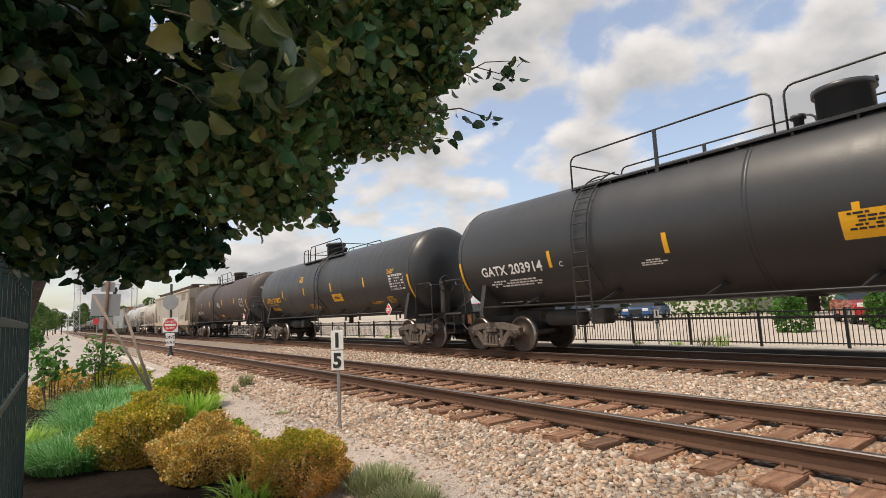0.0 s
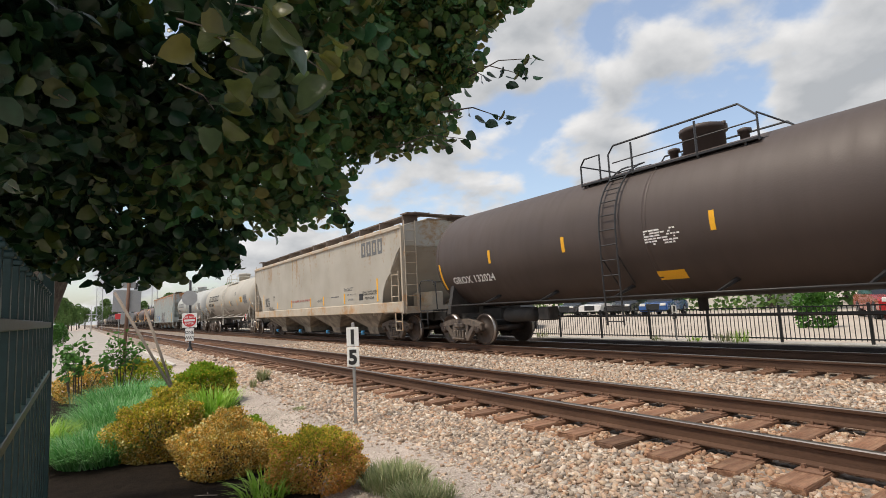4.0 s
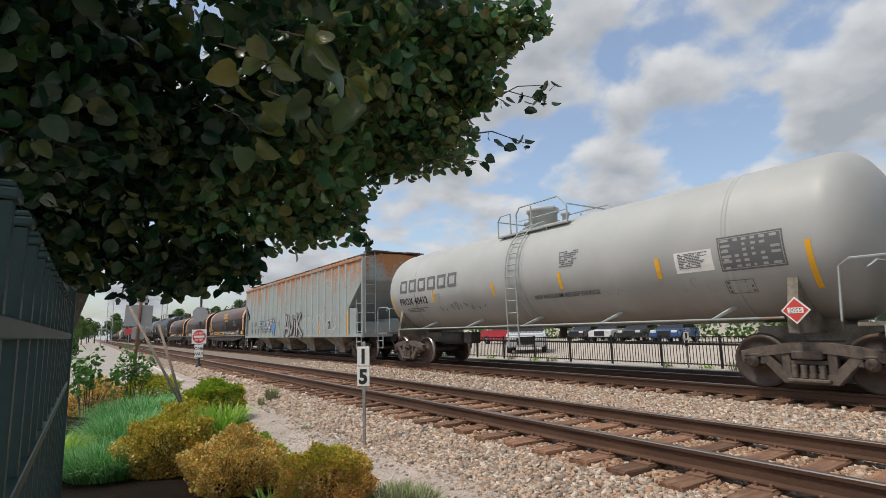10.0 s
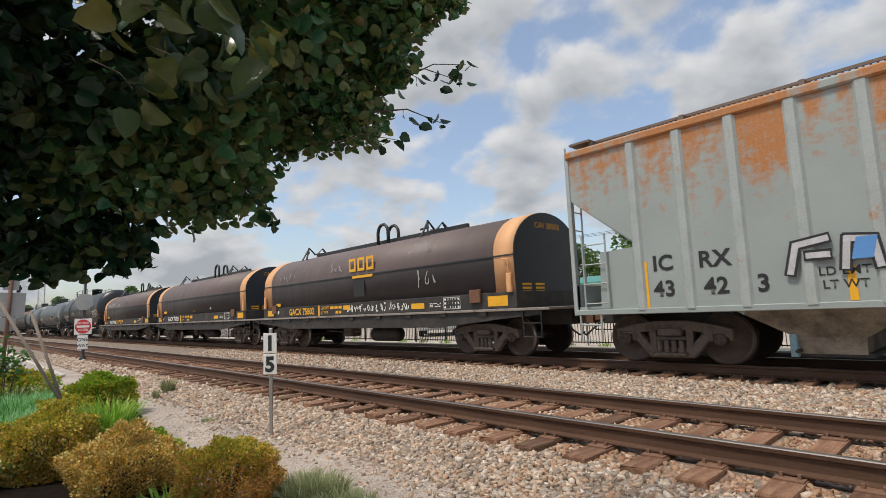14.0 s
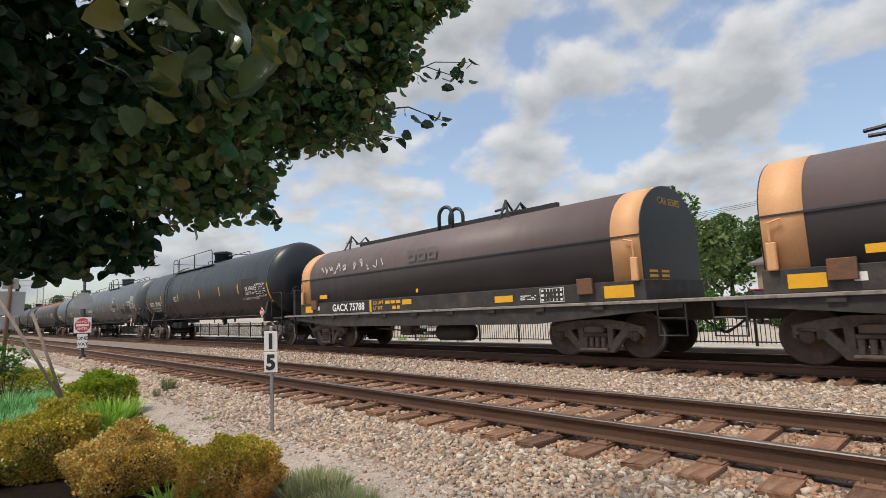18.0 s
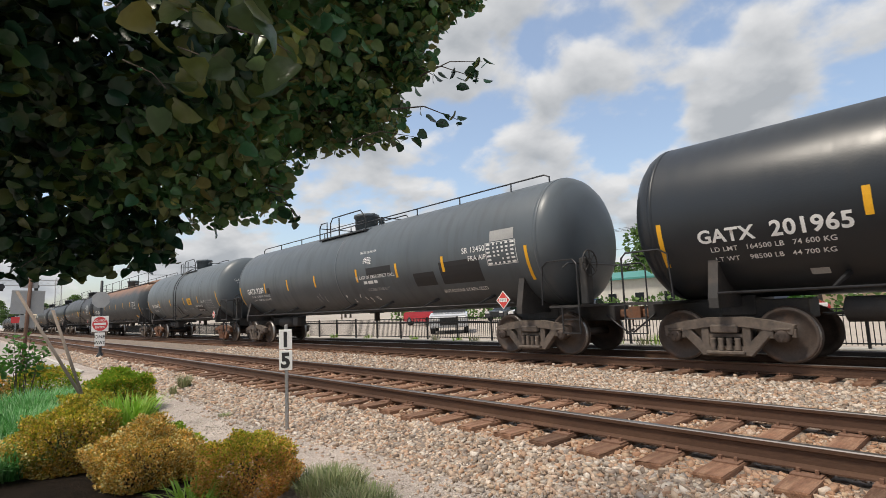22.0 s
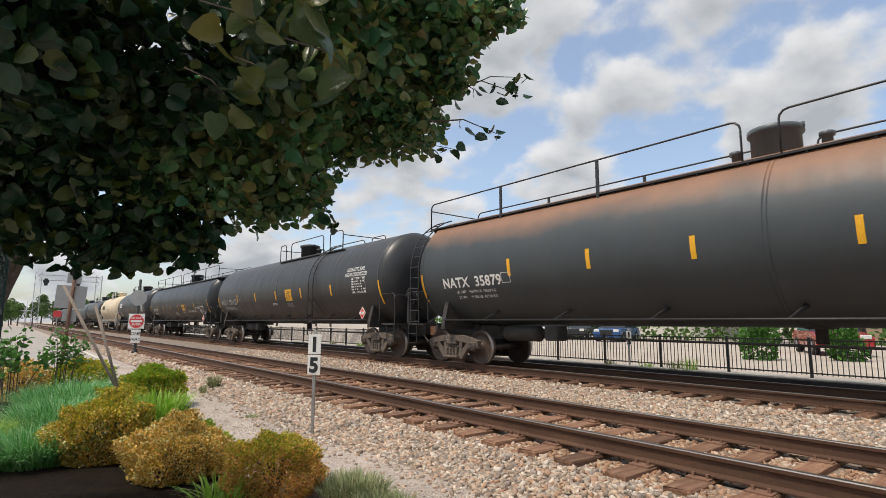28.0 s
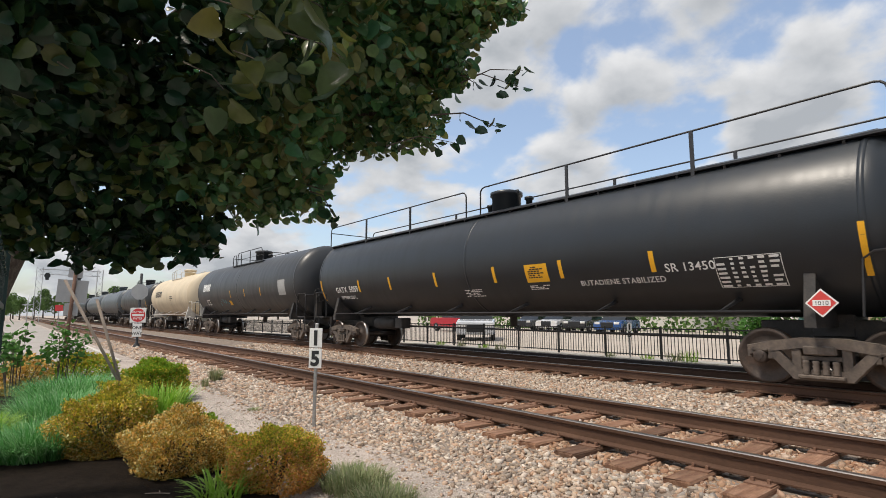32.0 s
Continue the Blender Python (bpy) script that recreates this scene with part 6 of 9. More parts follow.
def hopper_graffiti(car, surf):
    outlined_piece(car, surf, PIECE_A, 0.87, 1.1, 1.02, m_graf_fill, m_black, 0.15, 0.06, 1.08)
    outlined_piece(car, surf, PIECE_B, -4.0, 1.42, 0.66, m_graf_silver, m_black, 0.13, 0.055, 1.45)
    for w, hgt, x, z, m in ((0.24, 0.3, -5.05, 1.62, m_bluegraf), (0.3, 0.5, -2.95, 1.3, m_bluegraf), (0.2, 0.62, -2.7, 1.08, m_bluegraf), (0.16, 0.3, -2.5, 1.5, m_teal), (0.26, 0.2, -4.2, 1.5, m_teal), (0.3, 0.22, -3.5, 1.48, m_pink)):
        patch(car, "graffiti_fill", w, hgt, surf, x, z, m, 0.066, "sprayed fill of the piece", 0.25)
    bm = bmesh.new()
    for line in PIECE_C:
        for o in (-0.09, 0.09):
            stroke(bm, rounded([(u * 1.05 + o, v * 1.0 + o * 0.4) for u, v in line]), 0.02)
    wrap(bm, surf, 5.0, 1.12, 0.055)
    part("graffiti", bm, m_pale_spray, car, "white outline of a sprayed piece")


place_car(hopper_car(dict(label='ribbed pale grey covered hopper car with rust and graffiti', half=9.68, w=1.6, eave=4.2, foot=0.98, tc=16.14, coup=10.27, mat=m_hop_grey, trim=m_hop_grey_trim, crown=0.22, board=0.05, ribs=[-8.28 + k * 0.863 for k in range(19)] + [8.02],
    cut=[(8.28, 0.98), (8.28, 2.2), (9.68, 3.28)], slope_foot=6.65, slope_mat=m_hop_grey, bays=[(-5.65, 2.6), (-1.72, 3.3), (2.2, 3.3), (6.1, 2.4)], stripes=[(-8.2, 1.02, 0.13, 0.85), (8.2, 1.02, 0.13, 1.05), (4.83, 1.05, 0.12, 0.55),
    (1.06, 1.05, 0.14, 0.55), (-5.2, 1.05, 0.1, 0.5), (-2.42, 1.05, 0.1, 0.5)], marks=[('text', 'IC', 0.26, -7.85, 1.69, 'k'), ('text', 'RX', 0.26, -6.99, 1.69, 'k'), ('text', '43', 0.26, -7.85, 1.24, 'k'), ('text', '42', 0.26, -6.99, 1.24, 'k'), ('text', '3', 0.26, -6.3, 1.24, 'k'), ('text', 'LD LMT', 0.12, -5.28, 1.42, 'k'), ('text', 'LT WT', 0.12, -5.28, 1.23, 'k'), ('text', '194200 LB', 0.11, -4.4, 1.42, 'k'), ('text', '68800 LB', 0.11, -4.4, 1.23, 'k'), ('text', 'NEW 8-78', 0.11, -3.54, 1.25, 'k'), ('box', 0.3, 0.3, -3.4, 1.58, 'k'), ('text', 'C', 0.11, -3.4, 1.48, 'k'),
    ('panel', 0.36, 0.4, 6.12, 1.5, 'k', 'black inspection label'), ('plate', 0.38, 0.42, 6.12, 1.5, 'w', 'k'), ('scrawl', 0.8, 0.35, 2.99, 1.75, 'k', 21), ('scrawl', 0.6, 0.8, -1.73, 1.2, 'k', 22),
    ('scrawl', 0.7, 0.6, 7.46, 1.5, 'g', 23)], extra=hopper_graffiti)), -105.61, -121.75)


def add_coil(s_lead, s_trail, number, white, extra, label):
    tc = s_lead - s_trail
    c = "w" if white else "y"
    marks = [("panel", 2.2, 0.32, -3.45, 1.32, "k", "black number panel"), ("text", "GACX " + number, 0.22, -3.45, 1.22, c), ("panel", 0.1, 0.36, -2.2, 1.32, "y", "yellow bar"), ("text", "LD LMT", 0.1, -1.8, 1.36, "y"), ("text", "LT WT", 0.1, -1.82, 1.2, "y"),
             ("bars", 0.7, 1, 0.09, -1.1, 1.36, "y"), ("bars", 0.7, 1, 0.09, -1.1, 1.2, "y"), ("panel", 0.4, 0.14, -0.45, 1.38, "y", "yellow panel"), ("panel", 0.55, 0.15, 3.1, 1.3, "y", "reflective yellow panel"), ("panel", 0.62, 0.24, 6.0, 1.32, "y", "reflective yellow panel"),
             ("panel", 0.5, 0.22, -5.95, 1.32, "y", "reflective yellow panel"), ("plate", 0.62, 0.3, 4.45, 1.33, "w", "k"), ("bars", 0.5, 2, 0.04, 3.85, 1.33, "w"), ("panel", 0.16, 0.13, -5.3, 1.34, "w", "white label")]
    place_car(coil_car(dict(tc=tc, coup=tc / 2 + 2.25, label=label, marks=marks, hood_marks=extra)), s_lead, s_trail)


add_coil(-126.36, -136.88, '75802', False, [('mark', 3, 1.45, 0.42, 0.47, 2.5, 'y'), ('panel', 1.1, 0.08, 0.47, 2.32, 'y', 'yellow bar'), ('panel', 0.6, 0.5, 0.27, 1.95, 'k', 'black repaint patch'),
    ('scrawl', 3.3, 0.30, 1.18, 1.18, 'w', 31), ('scrawl', 3.0, 0.28, 1.22, 1.19, 'w', 37), ('scrawl', 1.0, 0.4, 3.22, 2.75, 'd', 32), ('scrawl', 0.9, 0.4, -1.06, 2.45, 'd', 33), ('scrawl', 0.9, 0.5, 3.53, 1.8, 'd', 34), ('scrawl', 1.4, 0.4, -4.55, 2.4, 'd', 36),
    ('panel', 0.35, 0.12, -5.27, 1.62, 'y', 'yellow label')], 'brown-black coil car with orange hood ends and graffiti')
add_coil(-141.35, -151.82, '75828', True, [('panel', 0.5, 0.13, -4.96, 1.72, 'y', 'yellow label'), ('panel', 0.09, 0.1, 0.01, 1.67, 'y', 'yellow balance mark'), ('panel', 0.2, 0.1, 2.38, 1.74, 'd', 'pale oval mark')], 'brown-black coil car with orange hood ends and clean hood')
add_coil(-156.37, -166.84, '75788', True, [('panel', 0.5, 0.13, -4.95, 1.72, 'y', 'yellow label'), ('mark', 3, 1.3, 0.3, 0.3, 2.5, 'g'), ('scrawl', 1.7, 0.46, -4.32, 2.40, 'w', 41), ('scrawl', 1.7, 0.46, -2.26, 2.42, 'w', 42), ('scrawl', 1.5, 0.4, -4.2, 2.42, 'w', 43),
    ('panel', 0.09, 0.1, 0.01, 1.67, 'y', 'yellow balance mark')], 'brown-black coil car with orange ends and white scrawls')
add_tank(-171.1, -187.15, 'black tank car with repainted patches and white numbers', m_tank_black, [('text', 'GATX', 0.22, -7.73, 2.06, 'w'), ('text', '201965', 0.24, -6.51, 2.06, 'w'),
    ('text', 'LD LMT   164500 LB   74 600 KG', 0.085, -7.11, 1.9, 'w'), ('text', 'LT WT    98500 LB   44 700 KG', 0.085, -7.11, 1.74, 'w'), ('panel', 0.3, 0.3, -5.31, 2.12, 'g', 'load code box'),
    ('bars', 0.5, 4, 0.05, -3.19, 2.42, 'w'), ('panel', 0.8, 0.4, -1.29, 2.35, 's', 'repainted patch'), ('panel', 1.7, 0.7, 6.86, 2.45, 'k', 'black repainted patch'), ('plate', 0.95, 0.55, 7.77, 2.25, 'w', 'k'),
    ('text', 'SR 13450', 0.16, 6.81, 2.28, 'w'), ('text', 'BUTADIENE  STABILIZED', 0.1, 6.66, 1.9, 'w'), ('bars', 1.0, 2, 0.05, 6.76, 2.2, 'w'), ('placard', 8.02, 1.32, '1010'),
    ('panel', 0.25, 0.14, -6.55, 1.5, 'd', 'bare patch')], r=1.53, zc=2.63, platform=(-5.25, 1.08), ladder=-4.47, dome=-0.12, rails=[(-5.2, -4.4), (-4.2, 1.05)], stripes=rows_of((-5.79, -2.68, 0.73, 3.4, 5.58), 2.4, 0.1, 0.42),
    over=1.36, mid=-0.2, trail_stripe=-8.82, lead_stripe=8.48)
add_tank(-191.41, -207.26, 'long slate-grey tank car with dark patches and graffiti', m_tank_grey, [('text', 'GATX', 0.22, -7.27, 2.14, 'w'), ('text', '9209', 0.23, -6.37, 2.14, 'w'),
    ('text', 'LD LMT   163400 LBS   74100 KGS', 0.085, -6.47, 1.97, 'w'), ('text', 'LT WT    99600 LBS   45200 KGS', 0.085, -6.47, 1.82, 'w'), ('text', 'WATER CAPACITY', 0.07, 1.95, 2.98, 'w'),
    ('panel', 0.3, 0.24, -5.57, 2.2, 'k', 'load code box'), ('panel', 1.3, 0.3, 2.48, 2.36, 'k', 'dark repainted patch'), ('text', 'IN CASE OF EMERGENCY CALL', 0.1, 2.23, 2.18, 'w'), ('bars', 1.3, 1, 0.1, 2.23, 2.02, 'w'),
    ('bars', 1.2, 2, 0.035, 2.23, 1.86, 'd'), ('bars', 0.5, 3, 0.05, 1.95, 2.82, 'w'), ('panel', 0.9, 0.4, 4.57, 2.0, 'k', 'dark repainted patch'), ('panel', 1.5, 0.62, 6.03, 2.1, 'k', 'dark repainted patch'),
    ('text', 'BUTADIENE STABILIZED', 0.1, 5.93, 1.58, 'w'), ('scrawl', 0.7, 0.6, -1.47, 1.42, 'd', 51), ('scrawl', 2.0, 0.45, 1.1, 1.42, 'w', 52), ('plate', 0.95, 0.55, 7.53, 2.4, 'w', 'k'),
    ('panel', 0.75, 0.26, 7.58, 2.82, 'd', 'white panel'), ('text', 'SR 13450', 0.14, 6.63, 2.5, 'w'), ('text', 'FRA AIP', 0.12, 6.73, 2.3, 'w'), ('placard', 7.53, 1.28, '1010')], r=1.53, zc=2.63, platform=(-1.99, 1.11),
    walk=(-7.89, 8.41), dome=-0.29, stripes=rows_of((-5.85, -3.75, -1.54, 1.25, 3.39, 5.44), 2.32, 0.1, 0.42), over=1.25, lead_stripe=8.28)
add_tank(-211.36, -223.75, 'slate-grey tank car with yellow emergency panel', m_tank_grey2, [('head', 'GATX 94472', 0.115, -0.42, 2.97, 'w'), ('head', 'CAPY 33796 GALS', 0.06, -0.42, 2.87, 'w'),
    ('text', 'GATX', 0.21, -5.4, 2.02, 'w'), ('text', '94472', 0.22, -4.55, 2.02, 'w'), ('bars', 1.3, 2, 0.05, -5.0, 1.85, 'w'), ('panel', 0.7, 0.38, 2.1, 2.17, 'y', 'yellow emergency notice panel'),
    ('bars', 0.5, 3, 0.06, 2.1, 2.25, 'k'), ('bars', 0.7, 3, 0.04, 0.8, 1.78, 'd'), ('bars', 0.8, 2, 0.04, 2.1, 1.78, 'd'), ('panel', 1.15, 0.32, 3.6, 1.74, 'k', 'dark repainted patch'),
    ('text', 'NON-ODORIZED', 0.1, 3.53, 1.82, 'w'), ('text', 'ISOBUTYLENE', 0.1, 3.6, 1.62, 'w'), ('text', 'FRA AIP', 0.12, 4.32, 2.02, 'w'), ('plate', 1.05, 0.5, 5.25, 1.95, 'd', 'k'), ('placard', 6.17, 1.34, '1055')],
    platform=(-1.3, 1.5), ladder=-0.1, dome=-0.05, truck='rusty', stripes=rows_of((-3.99, -1.58, 1.12, 3.57), 2.22, 0.1, 0.42), bands=(-4.2, -2.6, -0.9, 0.9, 2.6, 4.2), over=1.2, lead_stripe=6.55)
add_tank(-227.8, -244.66, 'dark tank car with a rust-brown crown and long handrail', m_tank_rust, [('text', 'NATX  35879', 0.26, -7.15, 2.08, 'w'), ('text', 'LD LMT   166700 LB  75600 KG', 0.075, -7.04, 1.92, 'w'),
    ('text', 'LT WT     96300 LB  43700 KG', 0.075, -7.04, 1.78, 'w'), ('plate', 0.3, 0.26, -5.85, 2.24, 'w', 'k'), ('plate', 0.9, 0.5, 7.6, 2.4, 'w', 'k'), ('panel', 0.5, 0.2, 7.2, 1.6, 'y', 'yellow notice')],
    platform=(-9.55, 9.4), dome=-0.25, dome_mat=m_tank_grey, rails=[(-9.55, -0.48), (0.14, 9.4)], end_ladder=-1, stripes=rows_of((-5.71, -3.41, -1.18, 1.23, 4.0, 6.4), 2.47, 0.1, 0.42), over=1.38, trail_stripe=-9.23, lead_stripe=9.18)
add_tank(-248.68, -264.46, 'black-brown tank car with yellow panel and centre ladder', m_tank_black2, [('text', 'MULX  701153', 0.27, -6.91, 2.06, 'd'), ('bars', 1.9, 2, 0.06, -6.81, 1.9, 'd'),
    ('plate', 0.32, 0.28, -4.96, 2.2, 'd', 'k'), ('bars', 0.7, 2, 0.04, -0.34, 1.97, 'w'), ('panel', 0.66, 0.5, 1.29, 2.3, 'y', 'yellow emergency notice panel'), ('bars', 0.5, 5, 0.05, 1.29, 2.44, 'k'),
    ('bars', 0.7, 3, 0.04, 1.24, 1.92, 'd'), ('text', 'ISOBUTYLENE', 0.13, 7.19, 2.92, 'w'), ('text', 'NON-ODORIZED', 0.13, 7.24, 2.74, 'w'), ('plate', 0.95, 0.55, 7.39, 2.42, 'w', 'k'), ('placard', 7.61, 1.44, '1055')],
    platform=(-1.2, 5.15), ladder=3.79, dome=-0.01, rails=[(-1.15, -0.47), (0.12, 3.41), (4.01, 5.1)], stripes=rows_of((-5.46, -2.78, -0.15, 2.57, 5.29), 2.33, 0.1, 0.42), over=1.42, trail_stripe=-8.71)
add_tank(-268.7, -284.15, 'black tank car with full-length handrail and yellow panel', m_tank_black, [('text', 'GATX', 0.2, -7.22, 1.98, 'w'), ('text', '5059', 0.21, -6.32, 1.98, 'w'), ('bars', 1.3, 2, 0.05, -6.77, 1.82, 'w'),
    ('panel', 0.68, 0.44, 2.3, 2.13, 'y', 'yellow emergency notice panel'), ('bars', 0.5, 4, 0.05, 2.3, 2.24, 'k'), ('text', 'BUTADIENE STABILIZED', 0.12, 4.43, 1.78, 'w'), ('text', 'SR 13450', 0.16, 5.9, 1.95, 'w'),
    ('plate', 1.05, 0.6, 6.88, 1.92, 'w', 'k'), ('bars', 0.7, 3, 0.05, -0.05, 1.8, 'w'), ('bars', 0.7, 2, 0.045, 2.34, 1.82, 'w'), ('placard', 7.92, 1.32, '1010'), ('text', '2 INCH', 0.08, 7.58, 1.1, 'w')],
    r=1.52, zc=2.63, platform=(-9.0, 8.85), dome=-0.02, rails=[(-9.0, -0.66), (-0.06, 8.85)], frame=m_under, stripes=rows_of((-5.9, -3.93, -1.53, 0.9, 3.02, 5.21), 2.17, 0.1, 0.42), over=1.55, mid=-0.15, trail_stripe=-8.75, lead_stripe=8.48)
add_tank(-288.3, -302.2, 'black tank car with teal graffiti', m_tank_black2, [('mark', 6, 1.5, 0.42, -5.6, 2.6, 'w'), ('bars', 0.8, 2, 0.14, -5.5, 2.0, 'w'), ('scrawl', 1.8, 0.5, -2.6, 1.7, 't', 61),
    ('panel', 0.4, 0.3, -1.4, 1.85, 'y', 'yellow graffiti'), ('panel', 0.8, 0.7, 6.2, 2.4, 'd', 'white inspection table')], platform=(-2.6, 2.2), dome=-0.4, end_stripes=False, stripes=[(-1.1, 2.1, 0.07, 0.4),
    (1.2, 2.1, 0.07, 0.4), (3.5, 2.1, 0.07, 0.4)])
add_tank(-306.4, -317.2, 'cream tank car with a dark mark', m_tank_cream, [('mark', 6, 2.2, 0.45, -3.2, 2.6, 'k'), ('bars', 0.8, 2, 0.14, 1.2, 2.5, 'k')], platform=(-1.5, 1.5),
    dome=0.0, trim=m_hop_trim, frame=m_hop_trim, rail_mat=m_hop_trim, end_stripes=False)
add_tank(-321.4, -334.2, 'worn black tank car without marks', m_tank_black2, [], platform=(-1.5, 1.5), dome=0.0)
add_tank(-338.4, -351.8, 'dark grey tank car with white end', m_tank_grey, [], platform=(-1.5, 1.5), dome=0.0)
add_tank(-356.0, -369.4, 'plain slate-grey tank car without marks', m_tank_grey, [], platform=(-1.5, 1.5), dome=0.0)
add_tank(-373.6, -387.0, 'black tank car far down the train', m_tank_black, [], platform=(-1.5, 1.5), dome=0.0)
add_tank(-391.2, -404.6, 'black tank car far down the train', m_tank_black2, [], platform=(-1.5, 1.5), dome=0.0)
add_tank(-408.8, -422.2, 'black tank car at the end of sight', m_tank_black, [], platform=(-1.5, 1.5), dome=0.0)
# ---- round the track ----
m_fence = material("black_fence_paint", (0.018, 0.02, 0.022), 0.4, vary=0.25, bump=0.05)
m_fence_green = material("dark_green_fence_paint", (0.016, 0.045, 0.045), 0.45, vary=0.3, scale=4, bump=0.08, second=(0.026, 0.056, 0.056), second_at=(0.5, 0.75), spec=0.4)
# the train's shadow on this strip is put into the wall's dark colour
m_wall = material("shadow_dark_wall", (0.045, 0.04, 0.042), 0.9, vary=0.35, scale=1.5, bump=0.4, second=(0.075, 0.065, 0.06), second_at=(0.5, 0.75))
m_kerb = material("kerb_concrete", (0.52, 0.49, 0.44), 0.9, vary=0.2, scale=2, bump=0.3)
m_post = material("galvanised_post", (0.36, 0.36, 0.36), 0.45, 0.6, vary=0.2, bump=0.1)
m_signwhite = material("sign_white", (0.78, 0.78, 0.76), 0.5, vary=0.1, scale=3, bump=0.02, second=(0.55, 0.54, 0.5), second_at=(0.66, 0.85))
m_signred = material("sign_red", (0.60, 0.045, 0.05), 0.5, vary=0.12, bump=0.02)
m_signback = material("sign_back_aluminium", (0.34, 0.35, 0.355), 0.5, 0.4, vary=0.15, bump=0.03)
m_rustpost = material("rusty_post", (0.15, 0.085, 0.06), 0.85, 0.1, vary=0.35, scale=6, bump=0.3)
m_stake = material("weathered_stake_wood", (0.24, 0.195, 0.16), 0.9, vary=0.3, scale=5, bump=0.4, stretch=(4, 4, 0.6))
m_bark = material("grey_brown_bark", (0.10, 0.082, 0.068), 0.95, vary=0.45, scale=6, bump=1.0, bump_scale=30, stretch=(3, 3, 0.7), second=(0.19, 0.165, 0.14), second_at=(0.5, 0.7), second_scale=5)
m_mulch = material("dark_mulch", (0.013, 0.0095, 0.007), 0.95, vary=0.6, scale=10, bump=1.0, bump_scale=50, second=(0.035, 0.025, 0.018), second_at=(0.62, 0.78), second_scale=30, spec=0.08)
# shade inside the crown is put into these darker leaf colours
m_crown = island_material("shade_toned_leaves", [(0.011, 0.044, 0.02), (0.017, 0.062, 0.023), (0.014, 0.056, 0.034), (0.033, 0.076, 0.02), (0.0094, 0.037, 0.02), (0.016, 0.058, 0.031), (0.055, 0.09, 0.02), (0.078, 0.094, 0.023)], 0.34, 0.5, 30, 0.3, 0.5, 0.22)
# the lighter leaves of the limbs in more light, with real olive and brown
m_crown_outer = island_material("lit_outer_leaves", [(0.0616, 0.185, 0.0672), (0.0952, 0.23, 0.0728), (0.0504, 0.168, 0.084), (0.146, 0.246, 0.0672), (0.0672, 0.19, 0.084), (0.235, 0.213, 0.0784), (0.047, 0.146, 0.0616), (0.157, 0.213, 0.0784), (0.291, 0.325, 0.0896)], 0.30, 0.5, 30, 0.3, 0.6, 0.35)
m_leaf_olive = island_material("broad_olive_leaves", [(0.104, 0.152, 0.036), (0.048, 0.104, 0.06), (0.176, 0.184, 0.036), (0.04, 0.088, 0.048), (0.088, 0.136, 0.04), (0.16, 0.144, 0.032)], 0.28, 0.4, 25, 0.3, 0.6, 0.4)
m_far_leaf = island_material("far_tree_leaves", [(0.10, 0.185, 0.05), (0.14, 0.235, 0.065), (0.08, 0.16, 0.05), (0.17, 0.26, 0.08)], 0.7, 0.3, 2, 0, 0.3, 0.35)
m_far_light = island_material("pale_tree_leaves", [(0.13, 0.19, 0.06), (0.10, 0.16, 0.05), (0.16, 0.21, 0.08)], 0.7, 0.3, 2, 0, 0.3, 0.25)
m_bush_gold = island_material("bronze_bush_leaves", [(0.775, 0.463, 0.115), (0.25, 0.188, 0.0403), (0.9, 0.537, 0.161), (0.9, 0.712, 0.276), (0.3, 0.237, 0.046), (0.625, 0.375, 0.092), (0.9, 0.875, 0.483), (0.225, 0.2, 0.0403), (0.575, 0.463, 0.0805), (0.85, 0.463, 0.115)], 0.6, 0.55, 9, 0, 0.3, 0.4)
m_bush_mixed = island_material("olive_bush_leaves", [(0.512, 0.512, 0.055), (0.205, 0.232, 0.033), (0.41, 0.451, 0.0495), (0.742, 0.561, 0.077), (0.218, 0.244, 0.033), (0.9, 0.598, 0.11), (0.358, 0.439, 0.044), (0.243, 0.207, 0.033), (0.666, 0.573, 0.077)], 0.6, 0.55, 9, 0, 0.3, 0.4)
m_bush_brown = island_material("dry_brown_bush_leaves", [(0.662, 0.33, 0.0886), (0.828, 0.437, 0.127), (0.469, 0.251, 0.0759), (0.9, 0.595, 0.253), (0.552, 0.397, 0.0759)], 0.65, 0.55, 9, 0, 0.3, 0.4)
m_bush_green = island_material("fresh_green_bush_leaves", [(0.196, 0.333, 0.0287), (0.253, 0.414, 0.0345), (0.322, 0.46, 0.046), (0.172, 0.31, 0.023), (0.368, 0.414, 0.046)], 0.55, 0.2, 20, 0, 0.3, 0.35)
m_shrub = island_material("dense_green_shrub_leaves", [(0.06, 0.17, 0.03), (0.09, 0.23, 0.04), (0.045, 0.13, 0.025), (0.12, 0.27, 0.05)], 0.5, 0.3, 6, 0, 0.3, 0.3)
m_grass_blue = island_material("blue_green_grass", [(0.084, 0.299, 0.063), (0.204, 0.468, 0.168), (0.054, 0.208, 0.042), (0.108, 0.338, 0.0788), (0.408, 0.624, 0.336), (0.06, 0.221, 0.0525)], 0.55, 0.3, 6, 0, 0.25, 0.3)
m_grass_lime = island_material("lime_green_blades", [(0.299, 0.483, 0.0575), (0.218, 0.414, 0.046), (0.414, 0.575, 0.138)], 0.5, 0.2, 10, 0, 0.3, 0.3)
m_grass_dry = island_material("grey_green_grass", [(0.22, 0.27, 0.11), (0.32, 0.34, 0.18), (0.16, 0.22, 0.09), (0.40, 0.36, 0.22)], 0.7, 0.2, 10, 0, 0.3, 0.2)


